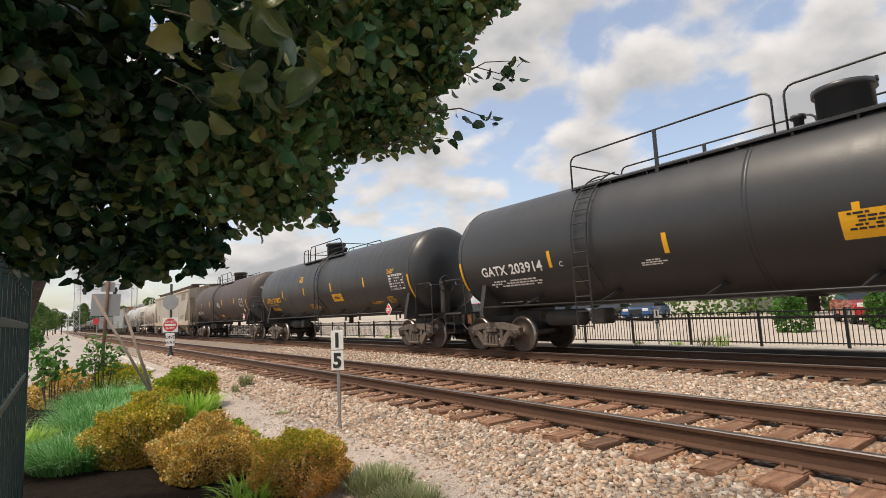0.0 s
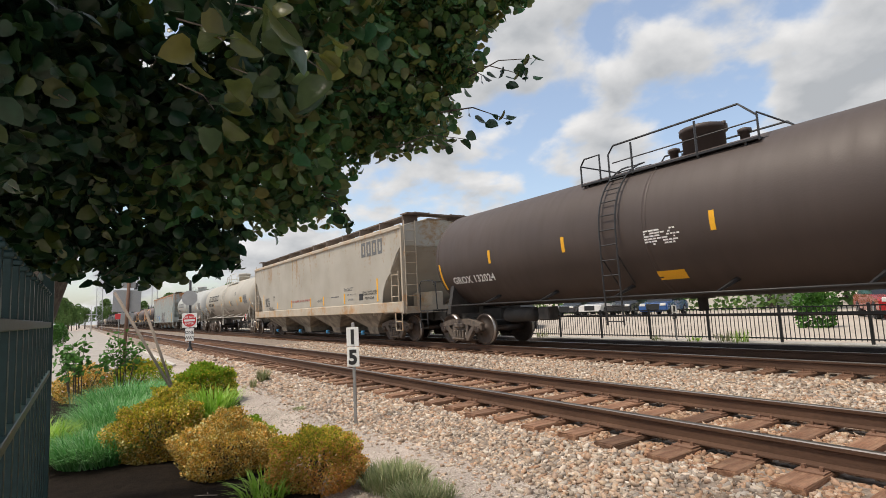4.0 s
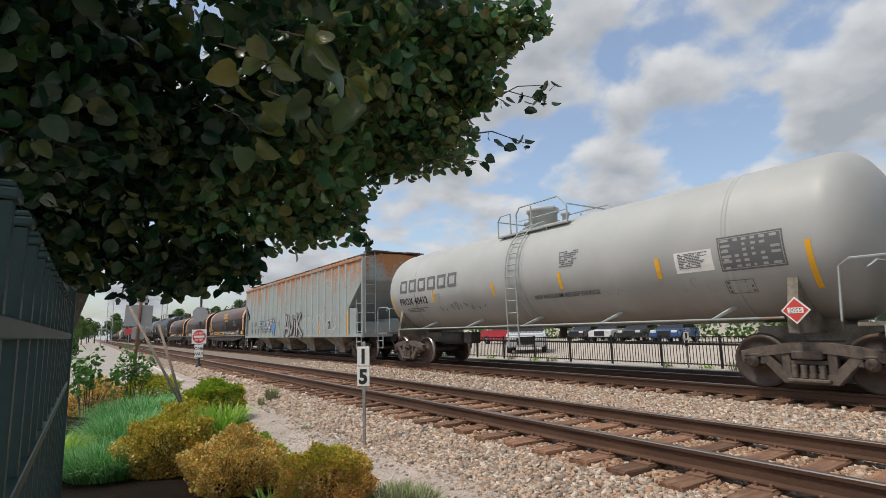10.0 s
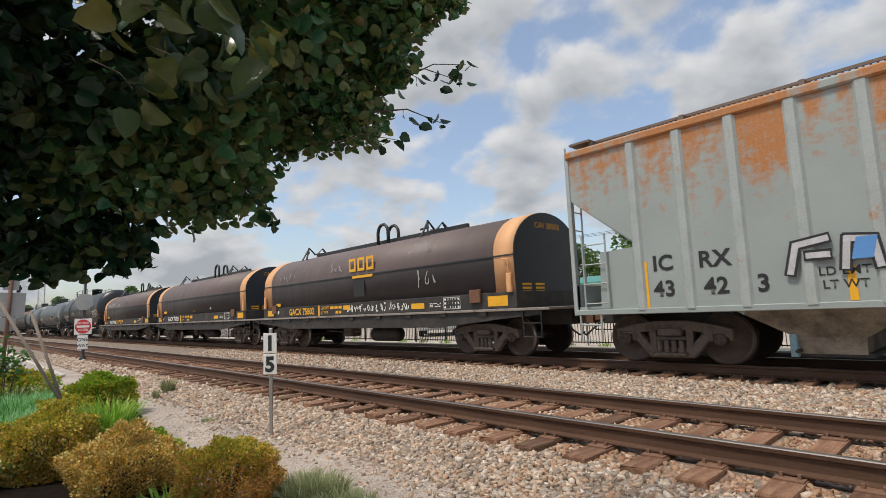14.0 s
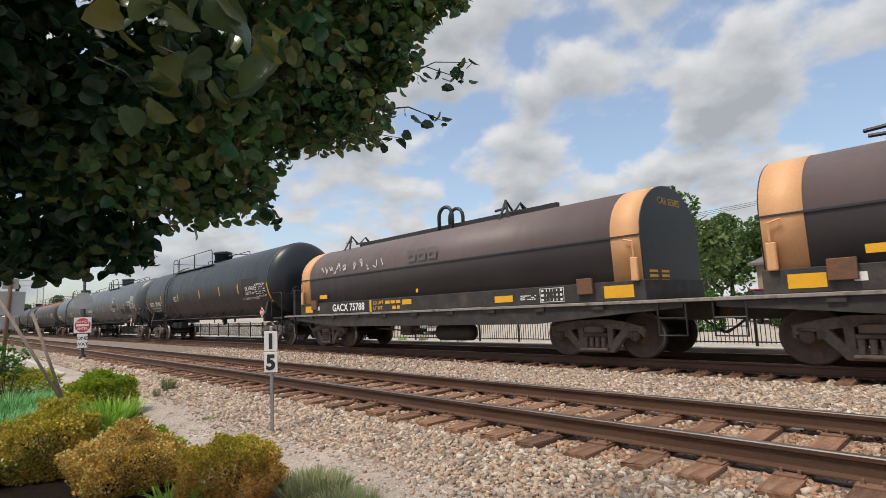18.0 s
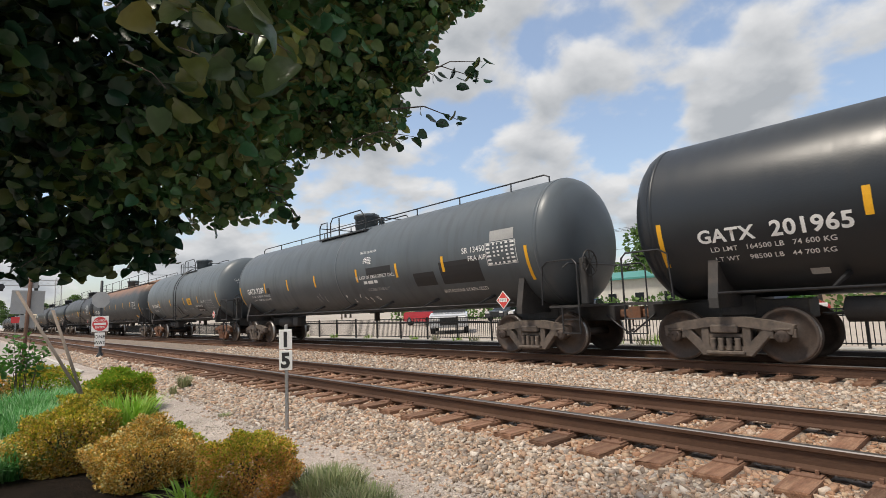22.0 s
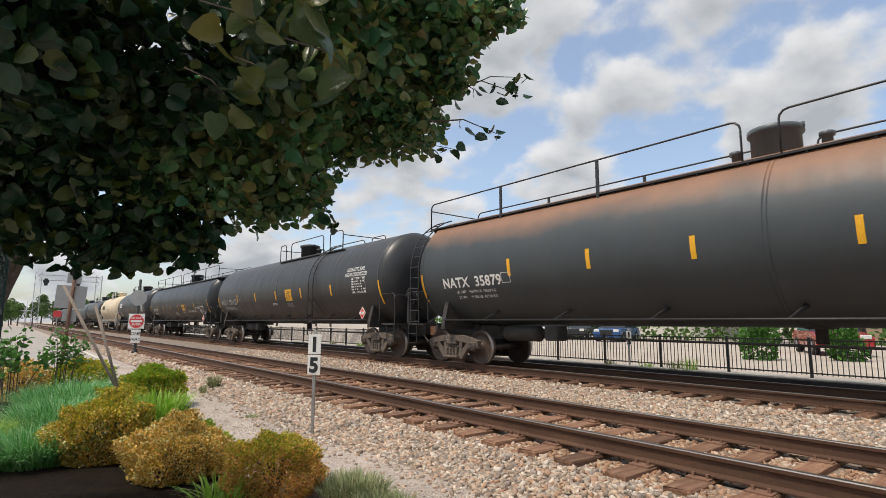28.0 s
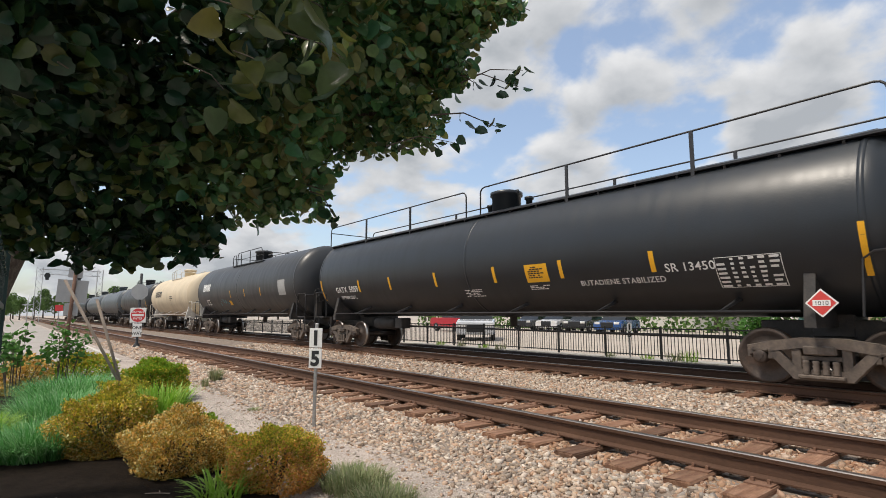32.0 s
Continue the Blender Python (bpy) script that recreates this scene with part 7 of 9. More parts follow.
def array_mesh(name, verts, quads, mat):
    me = bpy.data.meshes.new(name)
    me.vertices.add(len(verts)); me.vertices.foreach_set("co", np.asarray(verts, np.float32).ravel())
    n = quads.shape[1]
    me.loops.add(quads.size); me.loops.foreach_set("vertex_index", quads.astype(np.int32).ravel())
    me.polygons.add(len(quads)); me.polygons.foreach_set("loop_start", np.arange(0, quads.size, n, dtype=np.int32))
    me.update(calc_edges=True)
    me.materials.append(mat)
    return me


LEAF = np.array([(0, 0, 0), (0, 0.45, -0.03), (0, 1.0, -0.12), (0.24, -0.05, 0.05), (0.46, 0.24, 0.10), (0.32, 0.64, 0.05), (-0.24, -0.05, 0.05), (-0.46, 0.24, 0.10), (-0.32, 0.64, 0.05)])
LEAF_Q = np.array([(0, 3, 4, 1), (1, 4, 5, 2), (0, 1, 7, 6), (1, 2, 8, 7)])


SPRAY = np.array([(0, 0, 0), (0.42, 0.45, 0.1), (0, 1.0, -0.05), (-0.42, 0.45, 0.1), (0.1, 0.4, 0.2)])
SPRAY_Q = np.array([(0, 1, 2, 4), (0, 4, 2, 3)])
HEART = np.array([(0, 0, 0), (0, 0.30, -0.04), (0, 0.66, -0.10), (0, 1.04, -0.24), (0.17, -0.05, 0.04), (0.42, 0.18, 0.13), (0.43, 0.54, 0.07), (0.24, 0.87, -0.10),
                  (-0.17, -0.05, 0.04), (-0.42, 0.18, 0.16), (-0.43, 0.54, 0.10), (-0.24, 0.87, -0.08)])
HEART_Q = np.array([(0, 4, 5, 1), (1, 5, 6, 2), (2, 6, 7, 3), (0, 1, 9, 8), (1, 2, 10, 9), (2, 3, 11, 10)])


def leaf_mesh(name, places, size, mat, seed, droop=0.5, spread=0.35, outward=None, shape_=LEAF, quads=LEAF_Q):
    """Folded heart-shaped leaves at the given places, hanging more or less tip down."""
    rs = np.random.RandomState(seed)
    n = len(places)
    a = rs.uniform(0, 2 * np.pi, n)
    tip = np.stack([np.cos(a), np.sin(a), rs.normal(-droop, spread, n)], 1)
    if outward is not None:
        tip = tip * 0.7 + outward * 0.9
    tip /= np.linalg.norm(tip, axis=1, keepdims=True)
    rnd = rs.normal(0, 1, (n, 3))
    side = np.cross(tip, rnd); side /= np.linalg.norm(side, axis=1, keepdims=True) + 1e-9
    up = np.cross(side, tip)
    s = size * rs.uniform(0.6, 1.25, n)
    v = (shape_[None, :, 0, None] * side[:, None] + shape_[None, :, 1, None] * tip[:, None] + shape_[None, :, 2, None] * up[:, None]) * s[:, None, None] + places[:, None]
    q = (quads[None] + (np.arange(n) * len(shape_))[:, None, None]).reshape(-1, 4)
    return array_mesh(name, v.reshape(-1, 3), q, mat)


def blade_mesh(name, count, radius, height, mat, seed, lean=0.9, width=0.012, cx=1.0):
    """A tuft of arching blades, each three quads long."""
    rs = np.random.RandomState(seed)
    a, r0 = rs.uniform(0, 2 * np.pi, count), radius * 0.55 * np.sqrt(rs.uniform(0, 1, count))
    base = np.stack([np.cos(a) * r0 * cx, np.sin(a) * r0, np.zeros(count)], 1)
    b = a + rs.normal(0, 0.7, count)
    out = np.stack([np.cos(b), np.sin(b), np.zeros(count)], 1)
    h = height * rs.uniform(0.55, 1.1, count)
    ln = lean * rs.uniform(0.2, 1.0, count) * height
    side = np.stack([-np.sin(b), np.cos(b), np.zeros(count)], 1)
    w = width * rs.uniform(0.7, 1.3, count)
    rings = []
    for f, k in ((0, 1.0), (0.4, 0.95), (0.75, 0.65), (1.0, 0.06)):
        c = base + out * (ln * f ** 1.7)[:, None]
        c[:, 2] += h * (f - 0.38 * f ** 3 * np.clip(ln / height, 0, 1))
        rings.append(c - side * (w * k)[:, None]); rings.append(c + side * (w * k)[:, None])
    v = np.stack(rings, 1)
    q = np.array([(0, 1, 3, 2), (2, 3, 5, 4), (4, 5, 7, 6)])
    q = (q[None] + (np.arange(count) * 8)[:, None, None]).reshape(-1, 4)
    return array_mesh(name, v.reshape(-1, 3), q, mat)


# -- low wall and railing along the car park --
wall = bmesh.new()
box(wall, -260, 40, 13.62, 13.80, -0.42, -0.10, 0.01)
tagged(new("low_wall", mesh_of(wall, m_wall, "low_wall")), "low retaining wall beside the track, coloured dark for shade", "wall", kind="structure")
kerb = bmesh.new()
box(kerb, -260, 40, 13.80, 14.35, -0.2, -0.07, 0.01)
tagged(new("concrete_kerb", mesh_of(kerb, m_kerb, "kerb")), "pale concrete edge under the railing", "kerb", kind="structure")


def far_railing():
    f = thing("metal_railing", "black metal picket railing beside the car park", "railing", pose(0, 14.05, -0.07))
    pm, km = bmesh.new(), bmesh.new()
    box(pm, -0.03, 0.03, -0.03, 0.03, 0, 0.90, 0.006)
    box(km, -0.0075, 0.0075, -0.0075, 0.0075, 0.06, 0.84)
    post, picket = mesh_of(pm, m_fence, "post"), mesh_of(km, m_fence, "picket")
    x, k = -2.48, 0
    while x > -32:
        part("post", post, None, f, "", pose(x, 0, 0))
        for j in range(1, 18):
            if k < 17:
                part("picket", picket, None, f, "", pose(x - 1.79 * j / 18, 0, 0))
        x -= 1.79
        k += 1
    bm = bmesh.new()
    x = -2.48 + 1.79
    while x < 6:
        part("post", post, None, f, "", pose(x, 0, 0))
        for j in range(1, 18):
            box(bm, x - 1.79 * j / 18 - 0.009, x - 1.79 * j / 18 + 0.009, -0.009, 0.009, 0.06, 0.84)
        x += 1.79
    x = -2.48 - 1.79 * 17
    while x > -120:
        box(bm, x - 0.03, x + 0.03, -0.03, 0.03, 0, 0.9)
        for j in range(1, 18):
            box(bm, x - 1.79 * j / 18 - 0.009, x - 1.79 * j / 18 + 0.009, -0.009, 0.009, 0.06, 0.84)
        x -= 1.79
    tagged(part("picket_run", bm, m_fence, f), kind="stuff")
    for z in (0.10, 0.70, 0.84):
        bm = bmesh.new()
        box(bm, -122, 8, -0.016, 0.016, z - 0.015, z + 0.015)
        part("rail", bm, m_fence, f)


far_railing()


# -- signs --
def milepost(x, y, z0, scale=1.0, label="white milepost sign 15 on a steel post"):
    t = thing("milepost_sign", label, "sign", pose(x, y, z0, 0, 0, 40))
    bm = bmesh.new()
    box(bm, -0.022, 0.022, 0.006, 0.035, -0.1, 1.42 * scale, 0.004)
    part("post", bm, m_post, t, "grey steel channel post")
    for k, s in enumerate(("1", "5")):
        zc = (1.22 - k * 0.285) * scale
        bm = bmesh.new()
        box(bm, -0.095 * scale, 0.095 * scale, -0.008, 0.004, zc - 0.135 * scale, zc + 0.135 * scale, 0.003)
        plate = part("plate", bm, m_signwhite, t, "white enamel plate")
        bm = letters(s, 0.19 * scale, 1.0, 0.012)
        for v in bm.verts:
            v.co = (v.co.x, -0.0115, zc - 0.095 * scale + v.co.y)
        part("numeral", bm, m_black, plate)


milepost(-7.05, 3.30, -0.41)
milepost(-8.75, 13.95, -0.07, 0.72, "small white milepost sign by the railing")


def do_not_enter():
    t = thing("do_not_enter_sign", "red and white do not enter sign on black post", "sign", pose(-26.5, 4.22, -0.36, 0, 0, 62))
    bm = bmesh.new()
    lathe(bm, [(0.2, -0.1), (0.2, 0.05), (0.1, 0.25), (0.055, 0.32), (0.055, 3.3), (0.02, 3.32)], "z", 12)
    part("post", bm, m_fence, t)
    bm = bmesh.new()
    box(bm, -0.32, 0.32, -0.085, -0.07, 1.17, 1.81, 0.004)
    plate = part("plate", bm, m_signwhite, t, "white square plate")
    bm = bmesh.new()
    lathe(bm, [(0.29, -0.0865), (0.29, -0.0895)], "y", 32, (0, 0, 1.49))
    part("disc", bm, m_signred, plate)
    bm = bmesh.new()
    box(bm, -0.23, 0.23, -0.0945, -0.091, 1.445, 1.535)
    part("bar", bm, m_signwhite, plate)
    for s, z in (("DO NOT", 1.59), ("ENTER", 1.31)):
        bm = letters(s, 0.085, 1.0, 0.002)
        for v in bm.verts:
            v.co = (v.co.x, -0.093, z + v.co.y)
        part("lettering", bm, m_signwhite, plate)
    bm = bmesh.new()
    box(bm, -0.19, 0.19, -0.085, -0.07, 0.56, 1.13, 0.004)
    p2 = part("one_way_plate", bm, m_signwhite, t, "white one way plate")
    for s, z in (("ONE", 0.89), ("WAY", 0.65)):
        bm = letters(s, 0.13, 1.0, 0.003)
        for v in bm.verts:
            v.co = (v.co.x, -0.088, z + v.co.y)
        part("lettering", bm, m_black, p2)
    bm = bmesh.new()
    oc = [(0.36 * math.cos(math.pi / 8 + k * math.pi / 4), 2.5 + 0.36 * math.sin(math.pi / 8 + k * math.pi / 4)) for k in range(8)]
    slab(bm, oc, 0.01, lambda u, v, d: (u, -0.08 + d, v))
    part("octagon_back", bm, m_signback, t, "back of an octagonal sign")


do_not_enter()


def sign_backs():
    t = thing("road_sign_from_behind", "grey backs of road signs on a rusty post", "sign", pose(-21.8, 1.36, -0.42, 0, 2.5, 78))
    bm = bmesh.new()
    tube(bm, [(0, 0, -0.1), (0, 0, 3.2)], 0.055, 8)
    part("post", bm, m_rustpost, t)
    for x0, x1, z0, z1 in ((-0.47, 0.40, 1.97, 2.73), (-0.2, 0.2, 1.53, 1.93), (-0.21, 0.20, 2.81, 3.14)):
        bm = bmesh.new()
        box(bm, x0, x1, 0.06, 0.075, z0, z1, 0.004)
        part("sign_panel", bm, m_signback, t)
    t2 = thing("small_red_sign", "small red sign on a thin post", "sign", pose(-62, 3.3, -0.42, 0, 0, 70))
    bm = bmesh.new()
    tube(bm, [(0, 0, 0), (0, 0, 2.6)], 0.04, 6)
    part("post", bm, m_post, t2)
    bm = bmesh.new()
    slab(bm, [(-0.32, 2.5), (-0.32, 1.95), (0.32, 1.95), (0.32, 2.5)], 0.02, lambda u, v, d: (u, -0.06 + d, v))
    part("plate", bm, m_signred, t2)


sign_backs()
for (x0, y0, z0), (x1, y1, z1) in (((-9.6, 1.58, -0.42), (-10.0, 0.52, 1.66)), ((-9.75, 1.50, -0.42), (-9.97, 0.95, 1.37))):
    bm = bmesh.new()
    tube(bm, [(0, 0, -0.05), (x1 - x0, y1 - y0, z1 - z0)], 0.022, 7)
    tagged(part("wooden_stake", bm, m_stake, None, "", pose(x0, y0, z0)), "leaning weathered wooden stake in the planting bed", "stake", "leaning stakes")


# -- signal bridge far down the line --
m_lattice = material("silver_lattice_steel", (0.50, 0.51, 0.52), 0.5, 0.3, vary=0.15, bump=0.05)


def lattice(bm, p, q, half, n):
    p, q = Vector(p), Vector(q)
    d = (q - p).normalized()
    a = Vector((0, 1, 0)) if abs(d.y) < 0.9 else Vector((0, 0, 1))
    b = d.cross(a).normalized()
    cs = [(a * s + b * t) * half for s in (-1, 1) for t in (-1, 1)]
    for c in cs:
        tube(bm, [p + c, q + c], 0.05, 4)
    for k in range(n):
        u, w = p + (q - p) * (k / n), p + (q - p) * ((k + 1) / n)
        for i, j in ((0, 1), (1, 3), (3, 2), (2, 0)):
            tube(bm, [u + cs[i], w + cs[j]], 0.03, 4)


def signal_bridge():
    t = thing("signal_bridge", "silver lattice signal bridge over the tracks", "signal bridge", pose(-130, 0, -0.4))
    for y in (3.4, 13.4):
        bm = bmesh.new()
        lattice(bm, (0, y, 0), (0, y, 10.9), 0.5, 9)
        part("tower", bm, m_lattice, t)
    bm = bmesh.new()
    lattice(bm, (0, 3.4, 10.0), (0, 13.4, 10.0), 0.5, 9)
    part("truss", bm, m_lattice, t)
    for y in (4.6, 9.8):
        bm = bmesh.new()
        box(bm, 0.5, 0.9, y - 0.3, y + 0.3, 8.4, 9.8, 0.05)
        lathe(bm, [(0.5, 0.92), (0.5, 0.95)], "x", 12, (0, y, 9.2))
        part("signal_head", bm, m_fence, t)
    bm = bmesh.new()
    tube(bm, [(3, 2.0, 0), (3, 2.0, 5.2)], 0.09, 8)
    box(bm, 2.8, 3.2, 1.2, 2.8, 3.4, 3.55)
    part("crossing_mast", bm, m_lattice, t)


signal_bridge()


# -- poles and wires beyond the car park --
m_wire = plain("wire", (0.05, 0.05, 0.055), 0.6)


def utility_poles():
    xs = (24, -12, -48, -90, -150)
    tops = []
    for x in xs:
        p = thing("utility_pole", "weathered wooden utility pole with a crossarm", "utility pole", pose(x, 54, -0.1), group="utility poles")
        bm = bmesh.new()
        tube(bm, [(0, 0, -0.2), (0, 0, 10.5)], (0.16, 0.11), 8)
        part("pole", bm, m_stake, p)
        bm = bmesh.new()
        box(bm, -0.06, 0.06, -1.2, 1.2, 9.6, 9.75)
        part("crossarm", bm, m_stake, p)
        tops.append(x)
    for y, z in ((53.0, 9.75), (54, 9.75), (55.0, 9.75), (54, 7.6)):
        bm = bmesh.new()
        pts = []
        for a, b in zip(xs, xs[1:]):
            for k in range(8):
                f = k / 8
                pts.append((a + (b - a) * f, y, z - 0.1 - 2.4 * f * (1 - f)))
        tube(bm, pts, 0.022, 4)
        tagged(part("overhead_wire", bm, m_wire), "sagging overhead wire between the poles", "wire", "overhead wires")


utility_poles()

# -- parked vehicles --
m_glass = material("dark_car_glass", (0.02, 0.024, 0.028), 0.08, vary=0.1, bump=0)
m_tyre = plain("tyre_rubber", (0.02, 0.02, 0.02), 0.9)
m_rim = plain("wheel_rim", (0.35, 0.35, 0.36), 0.35, 0.7)
m_lamp_glass = plain("headlight_glass", (0.7, 0.7, 0.68), 0.2)


def vehicle(name, label, cat, colour, x, y, turn, profile, cabin, length, width=1.85):
    """profile: the body's side outline; cabin: the glasshouse's; both in (along, up)."""
    paint = material("paint_" + name, colour, 0.25, vary=0.06, bump=0.0, coat=0.6)
    car = thing(name, label, cat, pose(x, y, -0.08, 0, 0, turn), group="parked vehicles")
    bm = bmesh.new()
    slab(bm, profile, width, lambda u, v, d: (u, -width / 2 + d, v))
    bmesh.ops.bevel(bm, geom=[e for e in bm.edges], offset=0.06, segments=2, affect="EDGES")
    part("body", bm, paint, car)
    bm = bmesh.new()
    lo = [bm.verts.new((u, s * (width / 2 - 0.08 - (v - cabin[0][1]) * 0.28), v)) for s in (-1, 1) for u, v in cabin]
    n = len(cabin)
    bm.faces.new(lo[:n]); bm.faces.new(lo[n:][::-1])
    for k in range(n):
        bm.faces.new((lo[k], lo[(k + 1) % n], lo[n + (k + 1) % n], lo[n + k]))
    part("glasshouse", bm, m_glass, car)
    bm = bmesh.new()
    top = max(v for u, v in cabin)
    us = [u for u, v in cabin if v > top - 0.05]
    box(bm, min(us) - 0.03, max(us) + 0.03, -width / 2 + 0.26, width / 2 - 0.26, top - 0.02, top + 0.05, 0.02)
    part("roof", bm, paint, car)
    for sx in (-1, 1):
        for sy in (-1, 1):
            bm = bmesh.new()
            lathe(bm, [(0.2, sy * (width / 2 - 0.2)), (0.34, sy * (width / 2 - 0.2)), (0.34, sy * (width / 2 + 0.01)), (0.2, sy * (width / 2 + 0.01))], "y", 18, (sx * length * 0.31, 0, 0.34))
            w = part("wheel", bm, m_tyre, car)
            bm = bmesh.new()
            lathe(bm, [(0.2, sy * (width / 2 - 0.02)), (0.19, sy * (width / 2 + 0.015)), (0.05, sy * (width / 2 + 0.02))], "y", 12, (sx * length * 0.31, 0, 0.34))
            part("rim", bm, m_rim, w)
    for sy in (-1, 1):
        bm = bmesh.new()
        box(bm, length / 2 - 0.03, length / 2 + 0.015, sy * 0.65 - 0.18, sy * 0.65 + 0.18, 0.66, 0.82, 0.02)
        part("headlight", bm, m_lamp_glass, car)
    bm = bmesh.new()
    box(bm, length / 2 - 0.02, length / 2 + 0.03, -0.42, 0.42, 0.42, 0.8, 0.02)
    part("grille", bm, m_fence, car)
    return car


def shape(L, hood, belt):
    return [(-L / 2, 0.3), (L / 2, 0.3), (L / 2, hood - 0.1), (L / 2 - 0.15, hood), (L * 0.18, belt), (-L / 2 + 0.1, belt), (-L / 2, belt - 0.25)]


SUV_CABIN = [(0.95, 1.02), (0.4, 1.62), (-1.9, 1.66), (-2.15, 1.02)]
PICKUP_CABIN = [(1.0, 1.05), (0.45, 1.68), (-0.75, 1.7), (-0.9, 1.05)]
SEDAN_CABIN = [(0.95, 0.92), (0.25, 1.40), (-0.95, 1.42), (-1.75, 0.95)]
vehicle("suv", "silver sport utility car parked facing the railing", "car", (0.55, 0.57, 0.60), -20.8, 19.0, -45, shape(4.6, 0.95, 1.04), SUV_CABIN, 4.6)
vehicle("pickup_truck", "red pickup truck parked in the lot", "pickup truck", (0.42, 0.03, 0.045), -32.1, 27.2, -8, shape(5.2, 1.0, 1.07), PICKUP_CABIN, 5.2, 1.9)
vehicle("parked_car", "dark grey car parked at the back of the lot", "car", (0.05, 0.055, 0.06), -31.5, 35.5, -75, shape(4.5, 0.82, 0.94), SEDAN_CABIN, 4.5)
vehicle("parked_car", "white car parked at the back of the lot", "car", (0.7, 0.7, 0.7), -28.6, 35.2, -75, shape(4.5, 0.82, 0.94), SEDAN_CABIN, 4.5)
vehicle("parked_car", "black car parked at the back of the lot", "car", (0.025, 0.026, 0.03), -25.4, 34.6, -75, shape(4.5, 0.82, 0.94), SEDAN_CABIN, 4.5)
vehicle("parked_car", "blue car parked at the back of the lot", "car", (0.03, 0.09, 0.26), -21.4, 32.8, -75, shape(4.4, 0.82, 0.94), SEDAN_CABIN, 4.4)
vehicle("parked_car", "red car parked behind the shrubs", "car", (0.36, 0.03, 0.03), -7.3, 26.6, -62, shape(4.4, 0.82, 0.94), SEDAN_CABIN, 4.4)

# -- buildings behind the car park --
m_tan = material("tan_brick_wall", (0.33, 0.25, 0.18), 0.9, vary=0.2, scale=1.5, bump=0.3, second=(0.27, 0.20, 0.15), second_at=(0.45, 0.7), second_scale=6)
m_teal_roof = material("teal_metal_roof", (0.07, 0.27, 0.24), 0.5, vary=0.15, bump=0.1)
m_pale_wall = material("pale_render_wall", (0.55, 0.53, 0.48), 0.85, vary=0.12, bump=0.1)
m_flat_roof = plain("grey_roof", (0.16, 0.15, 0.145), 0.85)


def building(x0, x1, y0, y1, hgt, wall_m, roof_m, label, over=0.5):
    b = thing("building", label, "building", pose((x0 + x1) / 2, (y0 + y1) / 2, -0.1))
    hx, hy = (x1 - x0) / 2, (y1 - y0) / 2
    bm = bmesh.new()
    box(bm, -hx, hx, -hy, hy, 0, hgt)
    part("wall", bm, wall_m, b)
    bm = bmesh.new()
    q = [(-hy - over, hgt), (hy + over, hgt), (hy + over, hgt + 0.18), (0.0, hgt + 1.1), (-hy - over, hgt + 0.18)]
    slab(bm, q, 2 * hx + 2 * over, lambda u, v, d: (-hx - over + d, u, v))
    part("roof", bm, roof_m, b)
    n = int(hx * 2 / 3)
    for k in range(n):
        x = -hx + (k + 0.5) * 2 * hx / n
        bm = bmesh.new()
        box(bm, x - 0.55, x + 0.55, -hy - 0.03, -hy + 0.02, 1.0, 2.1)
        w = part("window", bm, m_pale_wall, b)
        bm = bmesh.new()
        box(bm, x - 0.47, x + 0.47, -hy - 0.038, -hy - 0.031, 1.08, 2.02)
        part("pane", bm, m_glass, w)


building(-14, 6, 48, 58, 3.6, m_tan, m_flat_roof, "low tan brick building with a shallow roof")
building(-34, -22, 50, 60, 3.4, m_pale_wall, m_teal_roof, "pale low building with a teal roof")


# -- trees and shrubs beyond --
def clump_points(rs, blobs, per):
    out, normal = [], []
    for x, y, z, r in blobs:
        n = int(per * r * r)
        d = rs.normal(0, 1, (n, 3)); d /= np.linalg.norm(d, axis=1, keepdims=True)
        out.append(np.array((x, y, z)) + d * (r * rs.uniform(0.55, 1.0, n) ** 0.5)[:, None]); normal.append(d)
    return np.concatenate(out), np.concatenate(normal)


def far_tree(hgt, width, seed, mat, label):
    rnd = random.Random(seed)
    rs = np.random.RandomState(seed)
    t = thing("tree", label, "tree", group="trees beyond the car park")
    bm = bmesh.new()
    tube(bm, [(0, 0, -0.2), (0.1, 0.05, hgt * 0.3), (0.0, 0.1, hgt * 0.6), (0.15, 0, hgt * 0.85)], (0.32, 0.24, 0.14, 0.04), 8)
    for k in range(7):
        a, z = rnd.uniform(0, 6.28), hgt * rnd.uniform(0.28, 0.6)
        r = width * rnd.uniform(0.3, 0.45)
        tube(bm, [(0, 0, z), (r * 0.5 * math.cos(a), r * 0.5 * math.sin(a), z + hgt * 0.12), (r * math.cos(a), r * math.sin(a), z + hgt * 0.2)], (0.11, 0.07, 0.03), 5)
    part("trunk", bm, m_bark, t)
    blobs = []
    for k in range(24):
        a, f = rnd.uniform(0, 6.28), rnd.uniform(0.0, 1.0)
        z = hgt * (0.28 + 0.66 * f)
        lim = width / 2 * math.sin(math.pi * (0.12 + 0.80 * f) ** 0.8)
        rr = lim * rnd.uniform(0.2, 0.85)
        blobs.append((rr * math.cos(a), rr * math.sin(a), z, hgt * rnd.uniform(0.07, 0.13)))
    p, nrm = clump_points(rs, blobs, 110)
    part("crown", leaf_mesh("crown", p, 0.42, mat, seed, 0.3, 0.4, nrm, SPRAY, SPRAY_Q), None, t)
    return t


